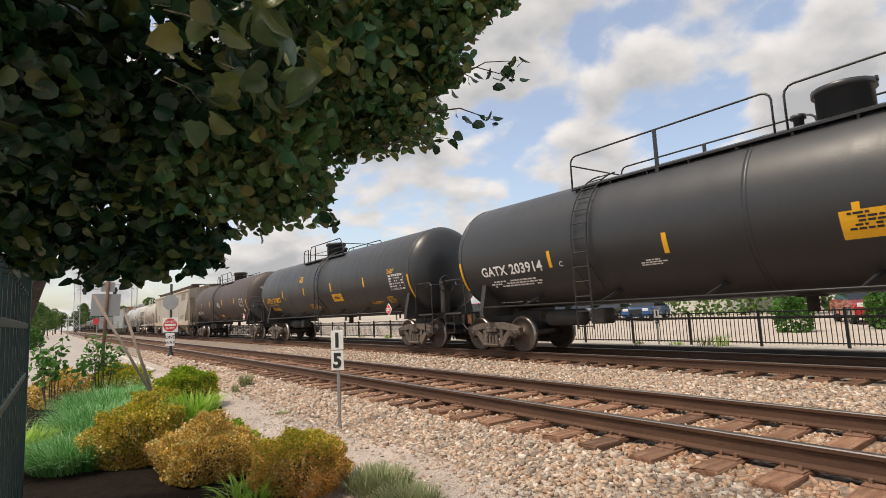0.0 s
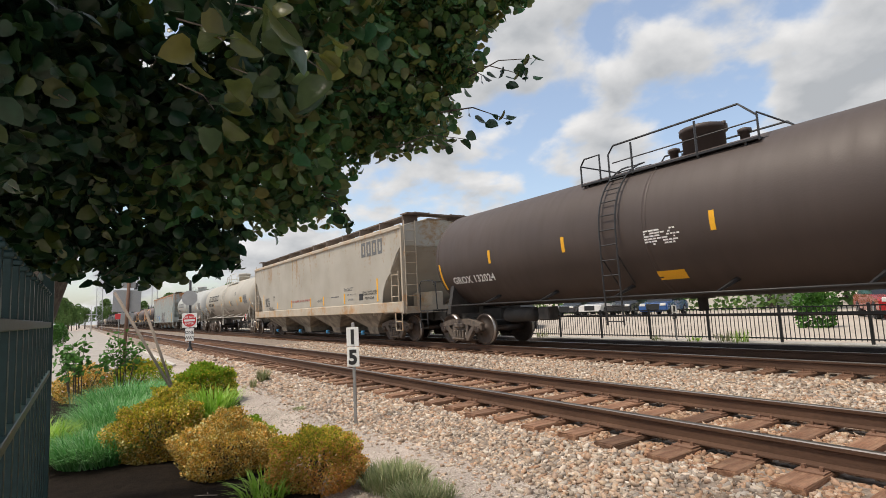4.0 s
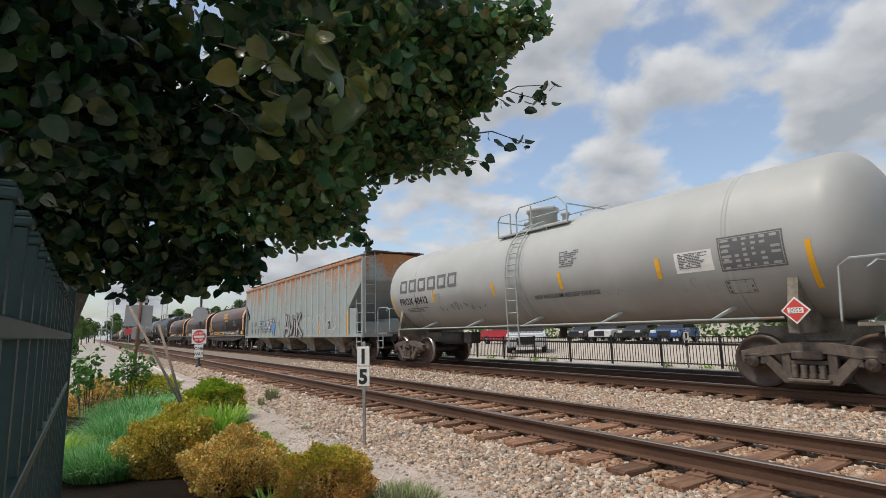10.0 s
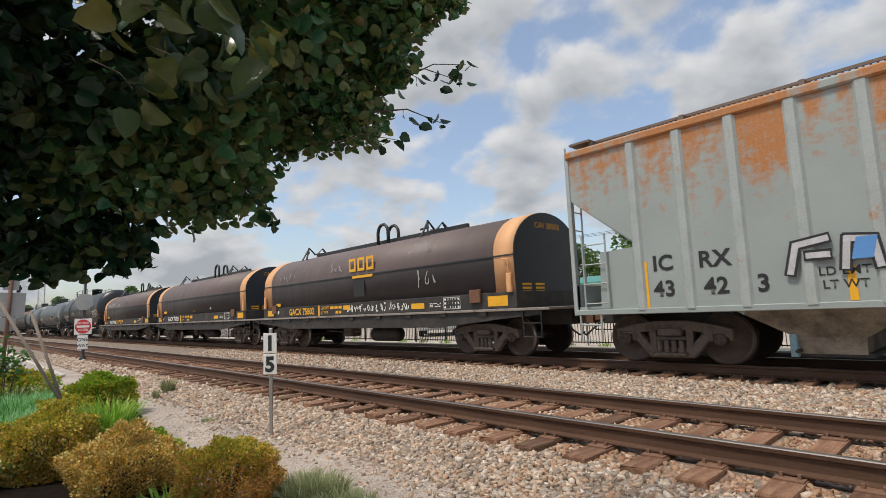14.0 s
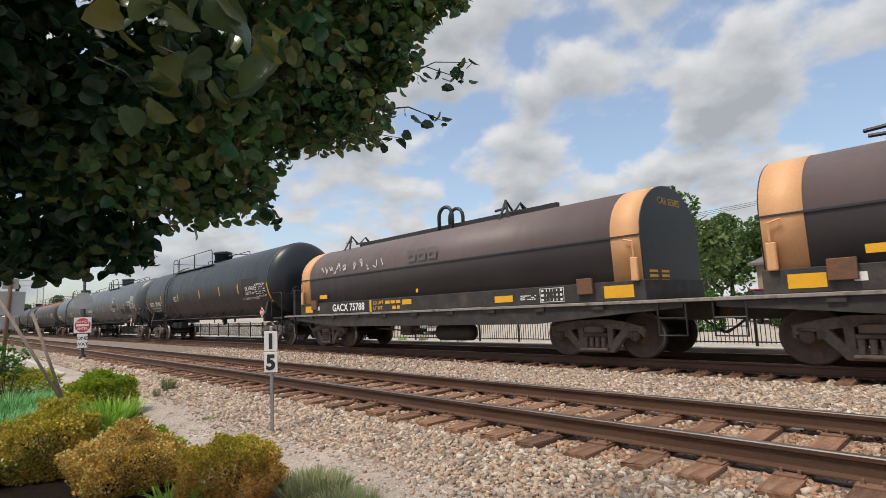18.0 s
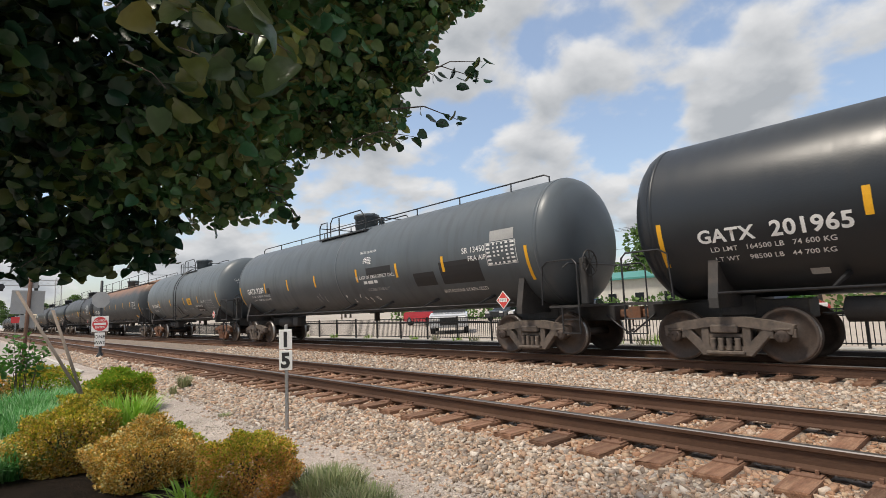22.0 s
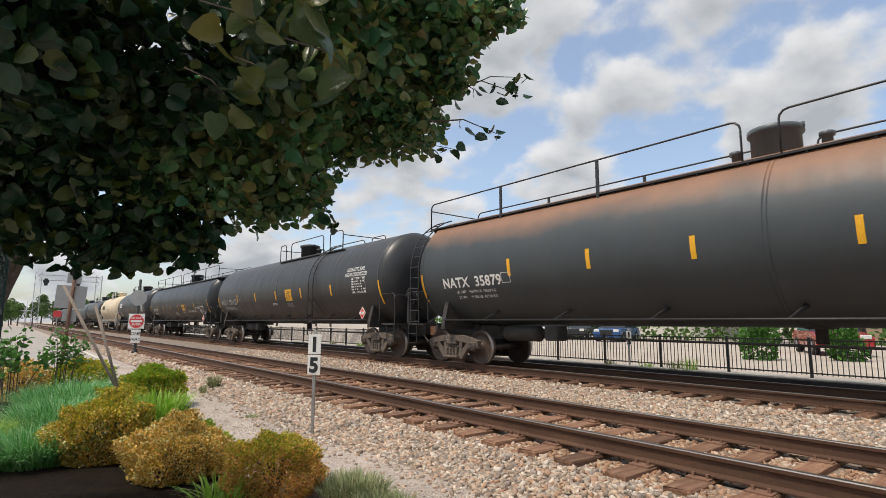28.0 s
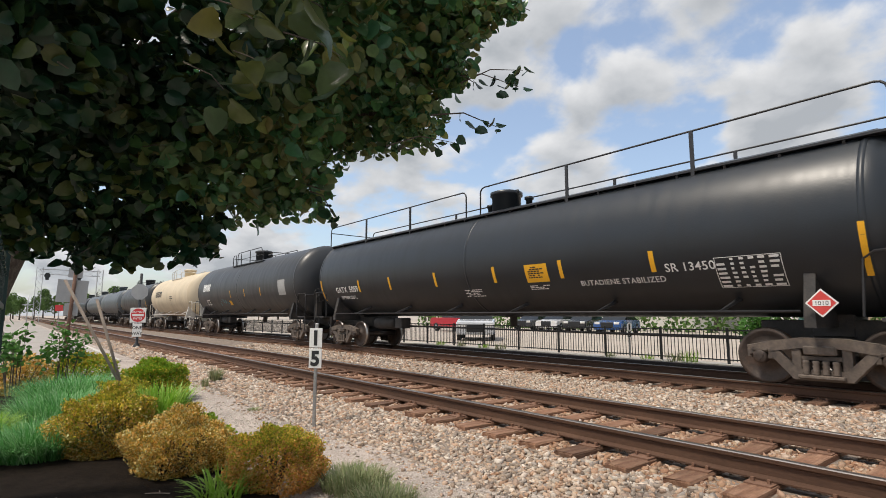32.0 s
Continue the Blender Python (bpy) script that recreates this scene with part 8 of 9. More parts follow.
def far_woods():
    a = far_tree(13.0, 10.0, 1, m_far_leaf, "large full green tree")
    b = far_tree(11.0, 9.0, 2, m_far_leaf, "broad green tree with a loose crown")
    c = far_tree(6.5, 5.0, 3, m_far_light, "small pale green tree")
    a.matrix_basis, b.matrix_basis, c.matrix_basis = pose(-13, 62, -0.1), pose(-20.5, 46, -0.1), pose(-14.5, 38, -0.1)
    rnd = random.Random(7)
    spots = [(a, -6, 60, 1.0), (b, -17, 60, 0.9), (a, -27, 61, 0.72), (b, -9.5, 59, 1.1), (a, -21, 63, 0.8), (b, -2, 63, 1.2), (a, 3, 61, 1.05), (b, -31, 60, 0.75), (b, 1, 56, 1.0), (a, 9, 63, 1.0), (b, -24, 64, 1.0), (a, -33, 68, 0.9), (b, 12, 50, 1.05), (c, -9.5, 41, 0.9), (b, -44, 70, 0.95), (a, -60, 78, 0.9), (b, -75, 82, 1.0), (a, -92, 80, 0.9), (b, -110, 84, 1.0), (a, -128, 78, 1.0), (b, -146, 70, 1.0),
             (a, -165, 62, 1.0), (b, -182, 52, 1.1), (a, -200, 44, 1.0), (b, -216, 36, 1.1), (a, -236, 30, 1.0), (b, -190, -8, 0.8), (a, -215, -4, 0.8), (b, -170, -14, 0.8), (a, -235, -10, 0.9), (c, -88, -4.0, 0.8), (c, -95, -6.5, 0.9), (b, -260, 0, 0.9), (a, -285, 10, 0.9), (b, -300, 24, 0.9), (a, -150, -11, 0.55), (b, -158, -16, 0.6), (c, -130, -6.5, 0.9), (a, -182, -6, 0.6), (b, -200, 1.5, 0.6), (a, -205, -14, 0.7), (b, -225, -3, 0.7), (a, -250, -16, 0.8), (b, -245, 6, 0.7), (c, -110, -8, 1.0), (a, -270, -4, 0.8), (c, -118, -5.5, 1.0), (c, -124, -8, 1.1), (b, -140, -9, 0.5), (a, -146, -7.5, 0.45), (b, -168, -8, 0.5), (a, -176, -11, 0.55), (b, -192, -5, 0.55), (b, -130, -11, 0.5), (a, -46, 64, 0.8), (b, -52, 66, 0.8), (a, -68, 72, 0.85), (b, -84, 74, 0.9), (a, -101, 76, 0.9), (b, -119, 74, 0.9), (a, -137, 70, 0.95), (b, -156, 62, 1.0), (a, -174, 54, 1.0), (a, -170, 33, 0.7), (b, -158, 32, 0.8), (a, -147, 30, 0.65), (b, -137, 31, 0.75), (a, -126, 29, 0.6), (b, -116, 28, 0.65), (a, -106, 27, 0.6), (b, -182, 36, 0.8), (a, -195, 36, 0.8), (b, -208, 34, 0.85), (a, -222, 31, 0.8), (b, -238, 27, 0.85), (a, -252, 22, 0.8), (b, -268, 18, 0.85), (a, -284, 14, 0.8), (b, -145, -2.5, 0.35), (a, -160, -1.5, 0.4), (b, -178, -0.5, 0.4)]
    for src, x, y, s in spots:
        q = copy_thing(src, pose(x, y, -0.1, 0, 0, rnd.uniform(0, 360)))
        q.scale = (s, s, s * rnd.uniform(0.9, 1.05))
    s = thing("shrub", "rounded dense green shrub in the car park", "shrub", pose(-7.6, 20.1, -0.1), group="shrubs in the car park")
    rs = np.random.RandomState(4)
    p, nrm = clump_points(rs, [(0, 0, 0.5, 0.55), (0.18, 0.1, 0.9, 0.42), (-0.18, 0, 0.85, 0.42), (0.05, -0.1, 0.3, 0.52), (0.0, 0.0, 1.15, 0.32)], 1300)
    part("foliage", leaf_mesh("foliage", p, 0.11, m_shrub, 5, 0.0, 0.5, nrm), None, s)
    for x, y in ((-5.6, 21.9), (-52, -1.6), (-53.2, -1.2), (-54, -2.2)):
        copy_thing(s, pose(x, y, -0.1, 0, 0, x * 50))
    # a low hedge line behind the lot
    h = thing("hedge", "long uneven hedge behind the car park", "hedge", pose(-20, 40, -0.1))
    p, nrm = clump_points(rs, [(k * 1.1 + rs.uniform(-0.3, 0.3), rs.uniform(-0.4, 0.4), 0.7, rs.uniform(0.7, 1.1)) for k in range(-30, 26)], 90)
    part("foliage", leaf_mesh("foliage", p, 0.3, m_far_leaf, 6, 0.0, 0.5, nrm), None, h)
    # the thicket at the end of the drive
    q = copy_thing(h, pose(-150, -34.5, -0.6, 0, 0, 90))
    q.scale = (1.0, 2.0, 2.6)
    tagged(q, "thick green scrub at the end of the drive", "scrub")


far_woods()


# -- planting bed in front --
def planting_bed():
    bm = bmesh.new()
    rnd = random.Random(3)
    line = [(-3.4, 0.2), (-4.0, 1.2), (-4.5, 1.75), (-5.2, 1.85), (-6.4, 1.75), (-8.2, 2.15), (-10.4, 2.5), (-12.6, 2.3), (-15.8, 1.9), (-16.6, 0.4), (-14, -0.9), (-9, -1.1), (-5, -0.9), (-3.4, -0.6)]
    fine = []
    for (a, b), (c, d) in zip(line, line[1:] + line[:1]):
        for k in range(4):
            f = k / 4
            fine.append((a + (c - a) * f + rnd.uniform(-0.05, 0.05), b + (d - b) * f + rnd.uniform(-0.05, 0.05)))
    slab(bm, fine, 0.09, lambda u, v, d: (u, v, -0.46 + d))
    tagged(new("planting_bed", mesh_of(bm, m_mulch, "planting_bed")), "dark mulch of a planting bed", "planting bed", kind="structure")


planting_bed()


def bed_litter():
    """Fallen twigs on the mulch."""
    rnd = random.Random(15)
    for k in range(9):
        x, y, a = rnd.uniform(-6.3, -4.2), rnd.uniform(0.25, 1.15), rnd.uniform(0, 6.28)
        ln = rnd.uniform(0.12, 0.34)
        c, sn = math.cos(a), math.sin(a)
        bm = bmesh.new()
        tube(bm, [(0, 0, 0), (c * ln * 0.5 - sn * 0.03, sn * ln * 0.5 + c * 0.03, 0.012), (c * ln, sn * ln, 0.0)], (0.006, 0.005, 0.002), 5)
        tube(bm, [(c * ln * 0.4, sn * ln * 0.4, 0.008), (c * ln * 0.6 + sn * 0.07, sn * ln * 0.6 - c * 0.07, 0.004)], (0.004, 0.002), 4)
        tagged(part("fallen_twig", bm, m_stake, None, "", pose(x, y, -0.366)), "dry pale twig lying on the dark mulch", "twig", "twigs on the mulch")


bed_litter()


def bush(label, x, y, w, hgt, mats, seed, size=0.028, count=7000, cat="bush"):
    """A dense rounded bush: woody branches inside, a lumpy skin of small leaves; the lower leaves may be of another kind."""
    rnd = random.Random(seed)
    rs = np.random.RandomState(seed)
    t = thing("bush", label, cat, pose(x, y, -0.40), group="bushes in the planting bed")
    bm = bmesh.new()
    for k in range(16):
        a, f = rnd.uniform(0, 6.28), rnd.uniform(0.3, 0.95)
        tube(bm, [(0.03 * math.cos(a), 0.03 * math.sin(a), 0), (w * 0.2 * f * math.cos(a), w * 0.2 * f * math.sin(a), hgt * 0.45), (w * 0.42 * f * math.cos(a), w * 0.42 * f * math.sin(a), hgt * (0.95 - 0.35 * f))], (0.012, 0.009, 0.004), 4)
    part("woody_framework", bm, m_bark, t)
    # a dome that bulges a little above its foot, broken into lobes
    a = rs.uniform(0, 2 * np.pi, count)
    h = np.where(rs.uniform(0, 1, count) < 0.72, rs.uniform(0, 0.85, count), 1 - 0.3 * rs.uniform(0, 1, count) ** 2)
    R = np.sqrt(np.clip(1 - ((h - 0.32) / 0.70) ** 2, 0, 1)) ** 0.85
    d = np.stack([np.cos(a) * R, np.sin(a) * R, (h - 0.32) * 1.2], 1)
    d /= np.linalg.norm(d, axis=1, keepdims=True) + 1e-6
    lobes = rs.normal(0, 1, (34, 3)); lobes[:, 2] = np.abs(lobes[:, 2]) * 0.8 - 0.2
    lobes /= np.linalg.norm(lobes, axis=1, keepdims=True)
    lump = 0.70 + 0.40 * np.max(np.clip(d @ lobes.T, 0, 1) ** 26 * rs.uniform(0.35, 1.0, 34), axis=1)
    k = lump * (1 - np.abs(rs.normal(0, 0.13, count))) + np.where(rs.uniform(0, 1, count) < 0.08, rs.uniform(0, 0.08, count), 0)
    inner = np.sqrt(rs.uniform(0, 1, count))
    flat_top = h > 0.85
    q = np.where(flat_top, R * inner, R) * k
    p = np.stack([np.cos(a) * q * w * 0.54, np.sin(a) * q * w * 0.54, hgt * np.clip(h * (0.36 + 0.72 * k), 0.01, 1.12)], 1)
    low = d[:, 2] + rs.normal(0, 0.35, count) < 0.35
    for m, sel, name in ((mats[0], ~low, "upper_foliage"), (mats[1], low, "lower_foliage")):
        part(name, leaf_mesh(name, p[sel], size, m, seed, -0.3, 0.6, d[sel]), None, t)
    return t


bush("small rounded bush of olive leaves, bronze and dry below", -4.82, 1.89, 0.84, 0.56, (m_bush_mixed, m_bush_brown), 11, 0.019, 24000)
bush("low rounded bush of dry orange-bronze leaves", -5.9, 1.32, 1.02, 0.58, (m_bush_gold, m_bush_gold), 12, 0.020, 27000)
bush("spreading olive and orange bush", -7.05, 0.84, 1.0, 0.73, (m_bush_mixed, m_bush_gold), 13, 0.022, 25000)
bush("small dark green bush behind the bronze one", -6.75, 1.78, 0.62, 0.36, (m_bush_green, m_bush_mixed), 17, 0.028, 4000)
bush("dense clipped fresh green bush beside the path", -10.95, 2.05, 1.15, 0.74, (m_bush_green, m_bush_mixed), 14, 0.034, 15000)
bush("low yellow-green bush by the green one", -10.2, 1.45, 0.85, 0.5, (m_bush_mixed, m_bush_mixed), 18, 0.036, 5000)
bush("loose olive shrub beside the wooden stakes", -15.4, 1.3, 1.4, 0.64, (m_bush_mixed, m_bush_green), 15, 0.045, 6000)
bush("golden orange shrub among the grasses", -13.3, 0.15, 1.0, 0.74, (m_bush_gold, m_bush_gold), 16, 0.042, 5000)


def tuft(label, x, y, count, radius, hgt, mat, seed, lean=0.9, width=0.01, cx=1.0, cat="grass"):
    t = thing("grass_clump", label, cat, pose(x, y, -0.40))
    part("foliage", blade_mesh("foliage", count, radius, hgt, mat, seed, lean, width, cx), None, t)


tuft("clump of arching lime-green blades", -8.55, 1.66, 420, 0.5, 0.62, m_grass_lime, 21, 0.75, 0.013)
tuft("large clump of blue-green ornamental grass", -7.35, 0.30, 2600, 0.75, 0.44, m_grass_blue, 22, 1.1, 0.005)
tuft("clump of blue-green ornamental grass among the bushes", -9.0, 0.62, 2600, 0.95, 0.56, m_grass_blue, 23, 1.1, 0.006, 1.3)
tuft("clump of blue-green ornamental grass before the shrubs", -10.9, 0.85, 2600, 1.15, 0.6, m_grass_blue, 24, 1.1, 0.007, 1.4)
tuft("leafy green clump at the fence", -8.2, -0.35, 500, 0.6, 0.5, m_grass_lime, 35, 0.9, 0.010)
tuft("small tuft of green blades at the bed's edge", -4.72, 1.40, 130, 0.34, 0.3, m_grass_lime, 25, 1.0, 0.008)
tuft("patch of soft grey-green grass", -4.35, 2.42, 1100, 0.5, 0.20, m_grass_dry, 26, 0.8, 0.004, 1.2)
tuft("patch of soft grey-green grass at the path", -3.75, 2.35, 900, 0.45, 0.18, m_grass_dry, 27, 0.8, 0.004, 1.2)
tuft("grey-green weed on the gravel path", -12.9, 4.02 - 0.35, 160, 0.2, 0.36, m_grass_dry, 28, 0.5, 0.008)
tuft("small dry weed on the gravel path", -12.4, 3.3, 60, 0.12, 0.2, m_grass_dry, 29, 0.5, 0.006)
tuft("low flat weed on the gravel", -8.8, 3.1, 70, 0.2, 0.06, m_grass_dry, 30, 1.5, 0.006)
for k, (x, hh) in enumerate(((-17.5, 0.4), (-16.2, 0.5), (-14.9, 0.35), (-14.0, 0.45), (-8.2, 0.3), (-7.4, 0.6), (-7.0, 0.7), (-9.4, 0.3), (-24, 0.5), (-27, 0.5), (-21, 0.4))):
    t = thing("weed", "green weed growing by the railing", "weed", pose(x, 13.92, -0.09), group="weeds by the railing")
    part("foliage", blade_mesh("foliage", 46, 0.35, hh * 0.55, m_grass_dry if k % 2 else m_grass_lime, 60 + k, 0.6, 0.009), None, t)


def sapling():
    """Leafy stems at the far end of the bed, in front of the fence."""
    rnd = random.Random(9)
    t = thing("leafy_sapling", "thin leafy sapling in the planting bed", "sapling", pose(-12.2, 0.05, -0.40))
    pts = []
    for k in range(9):
        a = rnd.uniform(0, 6.28)
        hgt, out = rnd.uniform(0.9, 1.5), rnd.uniform(0.1, 0.5)
        line = [(0.1 * math.cos(a), 0.1 * math.sin(a), 0), (out * 0.6 * math.cos(a), out * 0.6 * math.sin(a), hgt * 0.6), (out * math.cos(a), out * math.sin(a), hgt)]
        bm = bmesh.new()
        tube(bm, line, (0.010, 0.007, 0.003), 5)
        part("stem", bm, m_bark, t)
        for j in range(34):
            f = rnd.uniform(0.35, 1.0)
            p = Vector(line[1]).lerp(Vector(line[2]), (f - 0.35) / 0.65)
            pts.append((p.x + rnd.uniform(-0.12, 0.12), p.y + rnd.uniform(-0.12, 0.12), p.z + rnd.uniform(-0.1, 0.1)))
    part("foliage", leaf_mesh("foliage", np.array(pts), 0.085, m_shrub, 19, 0.2, 0.4), None, t)
    return t


sp = sapling()
copy_thing(sp, pose(-13.6, 0.85, -0.4, 0, 0, 130))


# -- picket fence beside the camera --
def near_fence():
    f = thing("picket_fence", "dark green metal picket fence with capped pickets", "fence", pose(0, -0.15, -0.42))
    pm, cm = bmesh.new(), bmesh.new()
    box(pm, -0.022, 0.022, -0.022, 0.022, 0.0, 1.82, 0.003)
    box(cm, -0.032, 0.032, -0.032, 0.032, 1.82, 1.84, 0.004)
    box(cm, -0.024, 0.024, -0.024, 0.024, 1.84, 1.855, 0.004)
    picket, cap = mesh_of(pm, m_fence_green, "picket"), mesh_of(cm, m_fence_green, "cap")
    for k in range(24):
        p = part("picket", picket, None, f, "", pose(1.30 - 0.27 * k, 0, 0))
        part("cap", cap, None, p)
    bm = bmesh.new()
    box(bm, -5.24, -5.16, -0.04, 0.04, -0.05, 2.34, 0.004)
    part("end_post", bm, m_fence_green, f)
    for z in (0.16, 1.23, 1.60):
        bm = bmesh.new()
        box(bm, -5.16, 1.5, -0.016, 0.03, z - 0.02, z + 0.02, 0.003)
        part("rail", bm, m_fence_green, f)


near_fence()

# -- the tree that hangs over the view --
LIMB_A = [(-3.42, -0.03, 1.92, 0.33), (-3.40, 0.36, 1.60, 0.27), (-3.25, 0.61, 1.64, 0.28), (-3.50, 0.17, 1.58, 0.22), (-3.21, -0.29, 2.02, 0.34), (-3.56, -0.24, 1.80, 0.28), (-3.45, -0.42, 1.92, 0.30), (-3.72, -0.08, 1.76, 0.26), (-3.92, -0.05, 1.70, 0.28), (-3.95, -0.32, 1.78, 0.30), (-3.0, 0.25, 2.03, 0.41), (-2.82, -0.07, 2.11, 0.41)]
LIMB_B = [(-3.16, 0.94, 1.92, 0.31), (-3.06, 1.21, 1.94, 0.28), (-3.10, 1.37, 2.27, 0.30), (-2.95, 1.66, 2.45, 0.33), (-2.79, 1.91, 2.45, 0.27), (-2.69, 1.88, 2.77, 0.30), (-2.50, 2.02, 3.02, 0.29), (-2.42, 2.12, 3.12, 0.20), (-2.28, 2.28, 3.16, 0.15), (-2.45, 1.95, 2.66, 0.18), (-2.55, 1.70, 2.34, 0.18)]
LIMB_C = [(-2.66, 1.36, 2.67, 0.43), (-2.74, 0.94, 2.27, 0.42), (-2.95, 0.57, 2.03, 0.41), (-2.44, 1.53, 3.09, 0.43), (-2.28, 1.00, 2.72, 0.41)]
LIMB_D = [(-2.50, 0.27, 2.27, 0.41), (-2.32, 0.64, 2.37, 0.37), (-2.52, 0.01, 2.38, 0.38), (-1.7, 0.3, 2.55, 0.4), (-1.5, 0.85, 2.8, 0.45), (-2.0, -0.5, 2.5, 0.5), (-2.2, -0.28, 2.2, 0.36), (-2.3, -0.45, 1.95, 0.34), (-2.25, -0.1, 2.05, 0.3)]


def shade_tree():
    t = thing("shade_tree", "overhanging tree with a dense dark green crown", "tree", pose(-5.75, -0.30, -0.42))
    o = np.array((-5.75, -0.30, -0.42))
    rnd = random.Random(31)
    rs = np.random.RandomState(31)
    bm = bmesh.new()
    tube(bm, [(0, -0.02, -0.05), (0, -0.02, 0.3), (0, -0.02, 1.0), (0, -0.01, 1.5), (0.05, 0.08, 1.85), (0.2, 0.22, 2.3), (0.5, 0.4, 3.2), (0.9, 0.5, 4.2)], (0.20, 0.15, 0.135, 0.14, 0.15, 0.14, 0.1, 0.05), 14)
    for v in bm.verts:
        v.co += Vector((noise.noise(v.co * 3), noise.noise(v.co * 3 + Vector((5, 0, 0))), 0)) * 0.03
    part("trunk", bm, m_bark, t)
    for limb in (LIMB_A, LIMB_B, LIMB_C, LIMB_D):
        bm = bmesh.new()
        root = Vector((0.2, 0.2, 2.3))
        for x, y, z, r in limb:
            e = Vector((x, y, z)) - Vector(o)
            mid = root.lerp(e, 0.55) + Vector((0, 0, 0.35))
            tube(bm, [root, mid, e], (0.035, 0.018, 0.006), 6)
            for k in range(5):
                d = Vector((rnd.uniform(-1, 1), rnd.uniform(-1, 1), rnd.uniform(-0.8, 0.6))) * r * 0.9
                tube(bm, [e.lerp(mid, 0.2), e + d * 0.5, e + d], (0.008, 0.005, 0.002), 4)
        part("limb", bm, m_bark, t)
        b = [(x - o[0], y - o[1], z - o[2], r) for x, y, z, r in limb]
        n = 4600 if limb is LIMB_B else 5200 if limb is LIMB_A else 5200
        d = rs.normal(0, 1, (n, 3)); d /= np.linalg.norm(d, axis=1, keepdims=True)
        w = np.array([q[3] ** 2 for q in b]); idx = rs.choice(len(b), n, p=w / w.sum())
        c = np.array([q[:3] for q in b])[idx]
        p = c + d * (np.array([q[3] for q in b])[idx] * rs.uniform(0.12, 0.90, n) ** 0.6)[:, None]
        # A and D get the shaded leaf colours, B and C the lit
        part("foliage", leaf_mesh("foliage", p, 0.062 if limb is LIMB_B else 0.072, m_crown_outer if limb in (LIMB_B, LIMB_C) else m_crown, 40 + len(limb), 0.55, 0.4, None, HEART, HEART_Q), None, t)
    # the upper crown, mostly out of view, added to shade the leaves below
    top = []
    for k in range(30):
        a, f = rnd.uniform(0, 6.28), rnd.uniform(0.1, 1.0) ** 0.5
        top.append((2.0 * f * math.cos(a) + 4.4, 0.85 * f * math.sin(a) - 0.35, 3.15 + 0.6 * (1 - f * f) + rnd.uniform(-0.1, 0.25), rnd.uniform(0.4, 0.5)))
    p, nrm = clump_points(rs, top, 800)
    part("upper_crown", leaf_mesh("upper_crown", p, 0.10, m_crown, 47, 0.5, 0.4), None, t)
    # the leaves that hang closest over the fence
    near = []
    for x, y, z, n in ((-1.24, 0.33, 1.80, 6), (-1.15, 0.47, 1.84, 6), (-1.28, 0.60, 1.80, 5), (-1.7, 0.4, 1.8, 6), (-1.8, 0.6, 1.95, 7), (-1.8, 0.85, 2.1, 7)):
        e = Vector((x, y, z)) - Vector(o)
        bm = bmesh.new()
        tube(bm, [e + Vector((-0.3, -0.06, 0.22)), e + Vector((-0.12, -0.01, 0.12)), e + Vector((0.0, 0, 0.03))], (0.003, 0.0022, 0.0015), 5)
        part("twig", bm, m_bark, t)
        near += [list(e + Vector((rnd.uniform(-0.16, 0.04), rnd.uniform(-0.07, 0.07), rnd.uniform(-0.01, 0.13)))) for _ in range(n)]
    part("hanging_foliage", leaf_mesh("hanging_foliage", np.array(near), 0.094, m_leaf_olive, 48, 0.9, 0.3, None, HEART, HEART_Q), None, t)
    # sprigs that stick out against the sky
    for sx, sy, sz, ex, ey, ez in ((-2.45, 1.92, 2.60, -2.15, 2.25, 2.52), (-2.40, 1.98, 2.55, -2.12, 2.26, 2.62), (-2.45, 1.80, 2.32, -2.17, 2.08, 2.23), (-2.55, 1.55, 2.1, -2.3, 1.85, 2.12), (-3.25, 0.65, 1.55, -3.22, 0.86, 1.50), (-2.9, 1.25, 1.85, -2.72, 1.32, 1.68)):
        bm = bmesh.new()
        a, b = Vector((sx, sy, sz)) - Vector(o), Vector((ex, ey, ez)) - Vector(o)
        m = a.lerp(b, 0.5) + Vector((0, 0, 0.05))
        tube(bm, [a, m, b], (0.006, 0.004, 0.002), 4)
        sprig = part("twig", bm, m_bark, t)
        pts = np.array([list(a.lerp(b, f) + Vector((rnd.uniform(-1, 1), rnd.uniform(-1, 1), rnd.uniform(-1, 0.5))) * 0.04) for f in (0.3, 0.5, 0.62, 0.72, 0.8, 0.88, 0.94, 1.0, 1.0)])
        part("foliage", leaf_mesh("foliage", pts, 0.07, m_crown, int(sx * -100), 0.6, 0.3), None, sprig)


shade_tree()

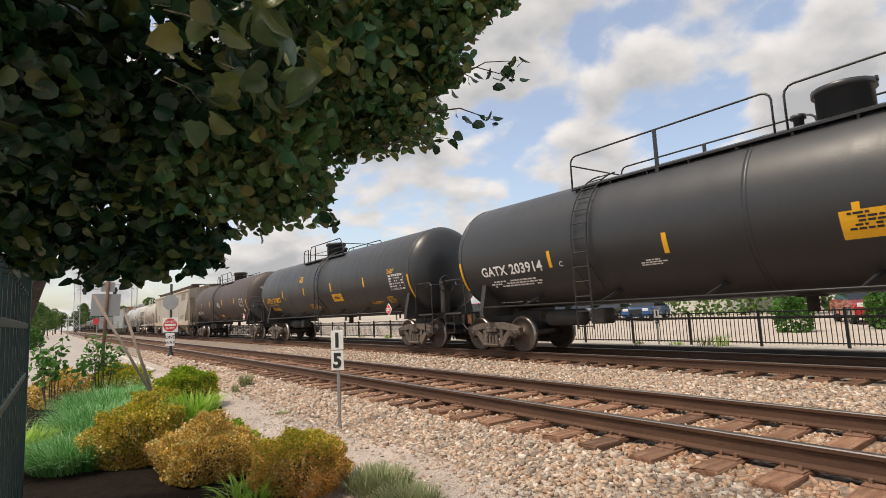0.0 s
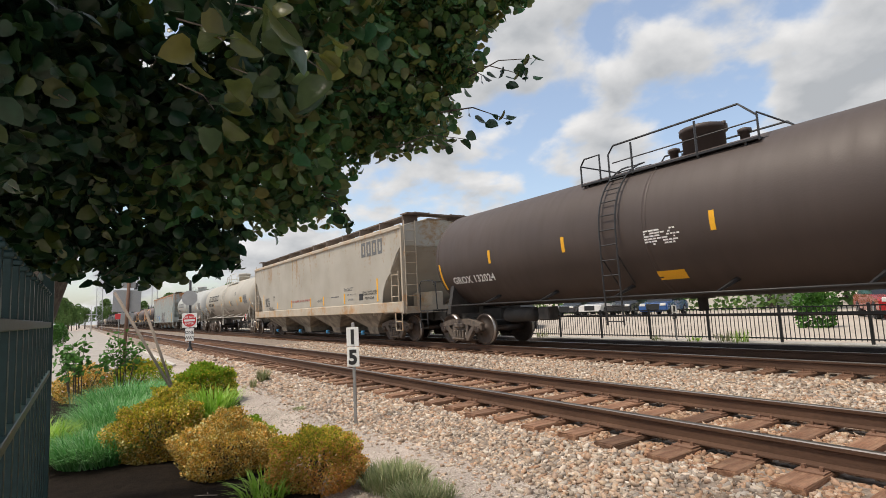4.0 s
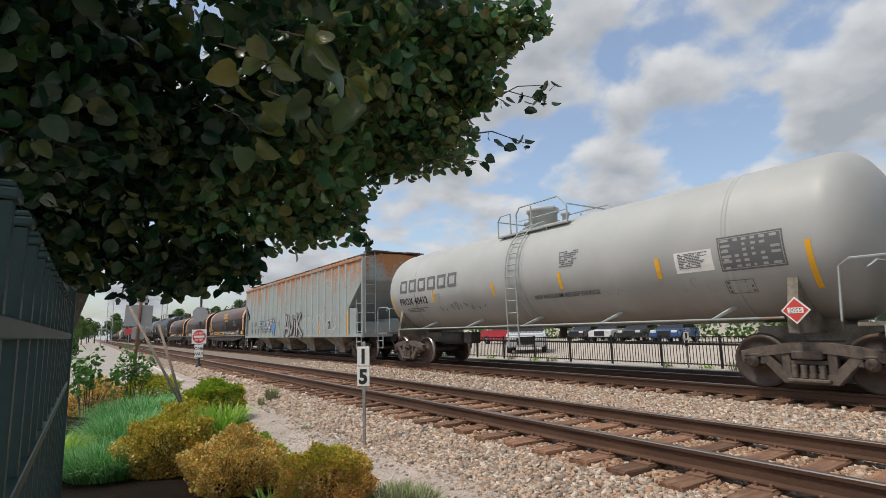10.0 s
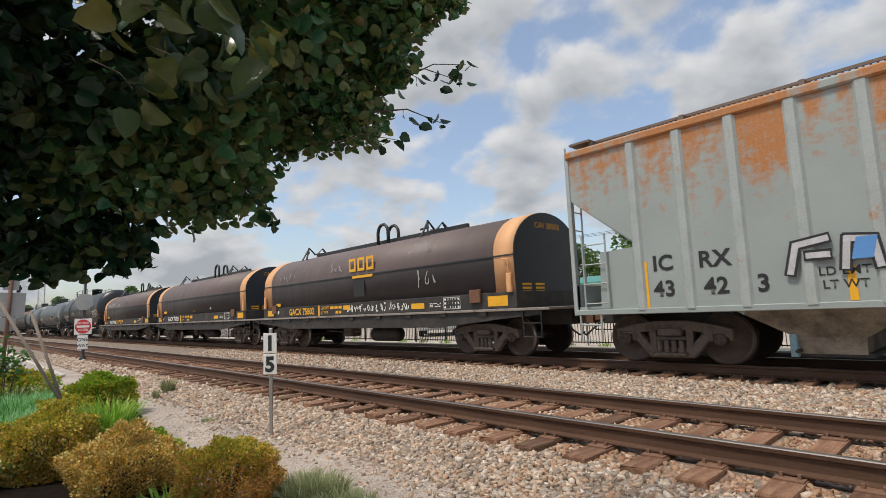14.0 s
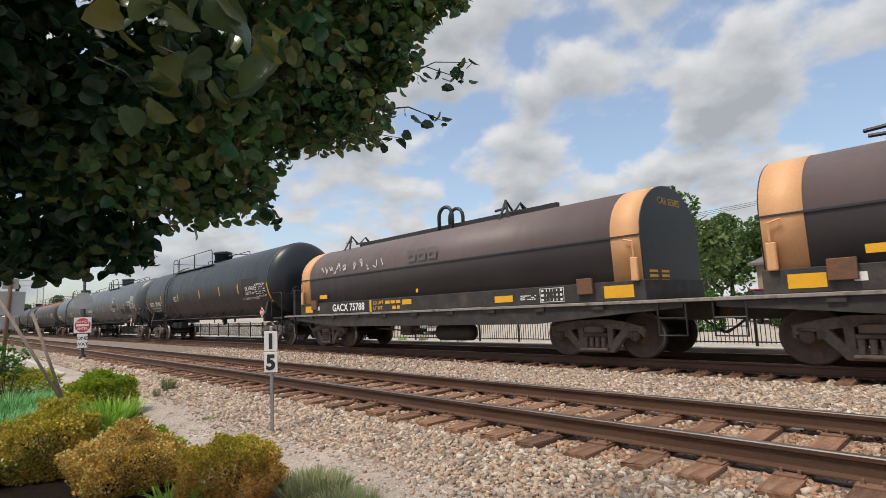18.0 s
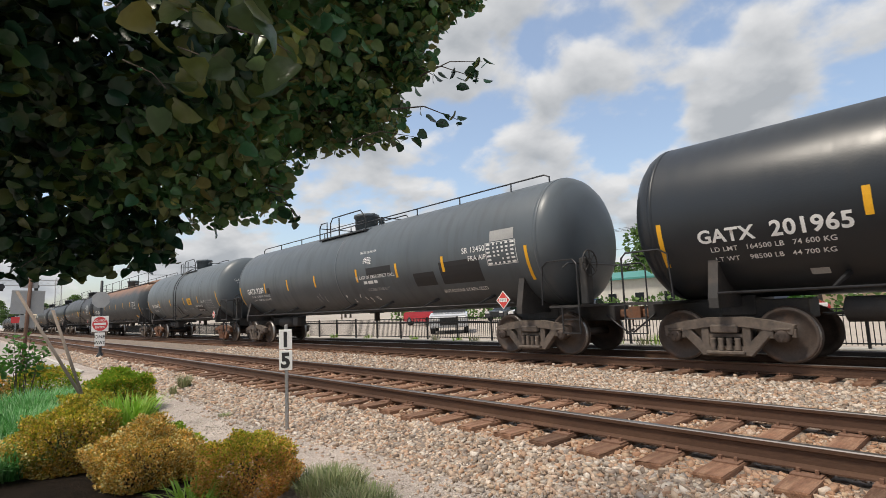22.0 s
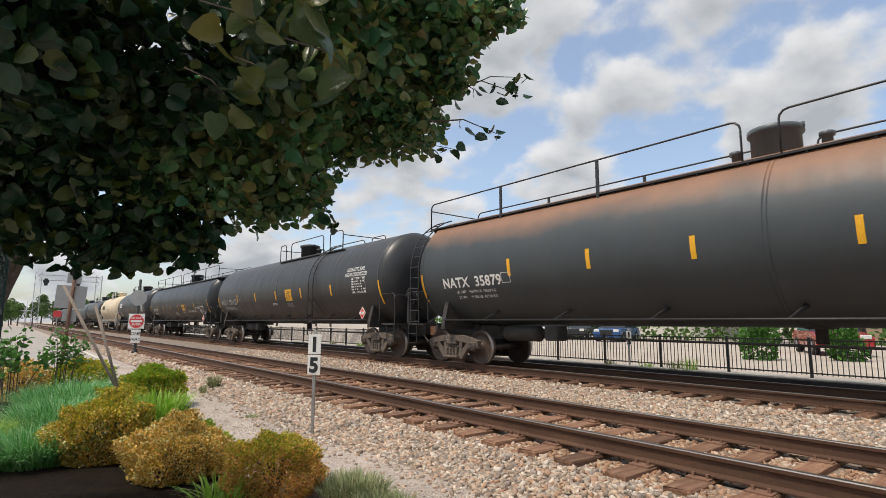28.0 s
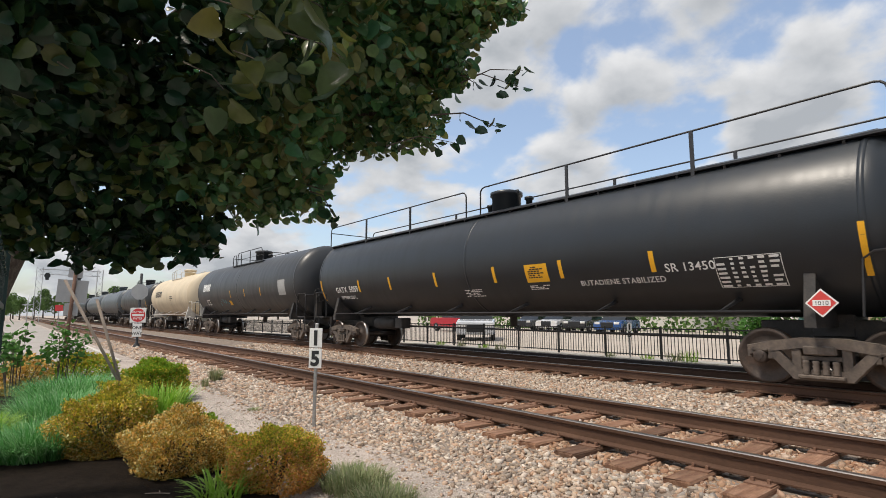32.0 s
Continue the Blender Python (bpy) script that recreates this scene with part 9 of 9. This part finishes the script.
# -- paved edge and kerbs down the path --
m_road = material("pale_worn_asphalt", (0.36, 0.33, 0.30), 0.9, vary=0.15, scale=0.6, bump=0.4, bump_scale=60, second=(0.28, 0.26, 0.24), second_at=(0.45, 0.7), second_scale=1.5)
bm = bmesh.new()
slab(bm, [(-19, -6), (-18.5, 1.2), (-20.5, 2.6), (-30, 2.9), (-170, 2.9), (-170, -6)], 0.05, lambda u, v, d: (u, v, -0.455 + d))
tagged(new("road", mesh_of(bm, m_road, "road")), "pale worn asphalt drive beside the track", "road", kind="structure")
for x0, y0, x1, y1 in ((-16.5, 3.3, -19.2, 4.15), (-18.6, 1.3, -20.6, 2.75), (-20.7, 2.8, -60, 3.0)):
    bm = bmesh.new()
    ln = math.hypot(x1 - x0, y1 - y0)
    box(bm, 0, ln, -0.07, 0.07, -0.1, 0.06, 0.01)
    tagged(part("kerb", bm, m_kerb, None, "", pose(x0, y0, -0.40, 0, 0, math.degrees(math.atan2(y1 - y0, x1 - x0)))), "pale concrete kerb in the gravel", "kerb", kind="structure")
lay_ties()
spread_ballast()


# ---- what moves ----
def travelled(t):
    """How far the train has gone since the start."""
    d = 0.0
    for (t0, v0), (t1, v1) in zip(SPEEDS, SPEEDS[1:]):
        if t > t0:
            f = (min(t, t1) - t0) / (t1 - t0)
            d += (min(t, t1) - t0) * (v0 + (v0 + (v1 - v0) * f)) / 2
    return d


def motions():
    for car, s in CARS:
        walk(car, [(float(t), pose(s + travelled(t), TRACK_FAR, 0)) for t in range(33)])
    # wheels roll without slipping: less than 80 degrees from row to row
    n = int(32.0 * SPEEDS[0][1] / (radians(80) * WHEEL_R)) + 1
    done = {}
    for w, x in WHEELSETS:
        if x not in done:
            walk(w, [(32.0 * k / n, pose(x, 0, WHEEL_R + 0.003, 0, math.degrees(travelled(32.0 * k / n) / WHEEL_R), 0)) for k in range(n + 1)])
            done[x] = w
        else:
            w.rotation_mode = "QUATERNION"
            w.animation_data_create()
            w.animation_data.action = done[x].animation_data.action
            w.animation_data.action_slot = done[x].animation_data.action_slot


motions()
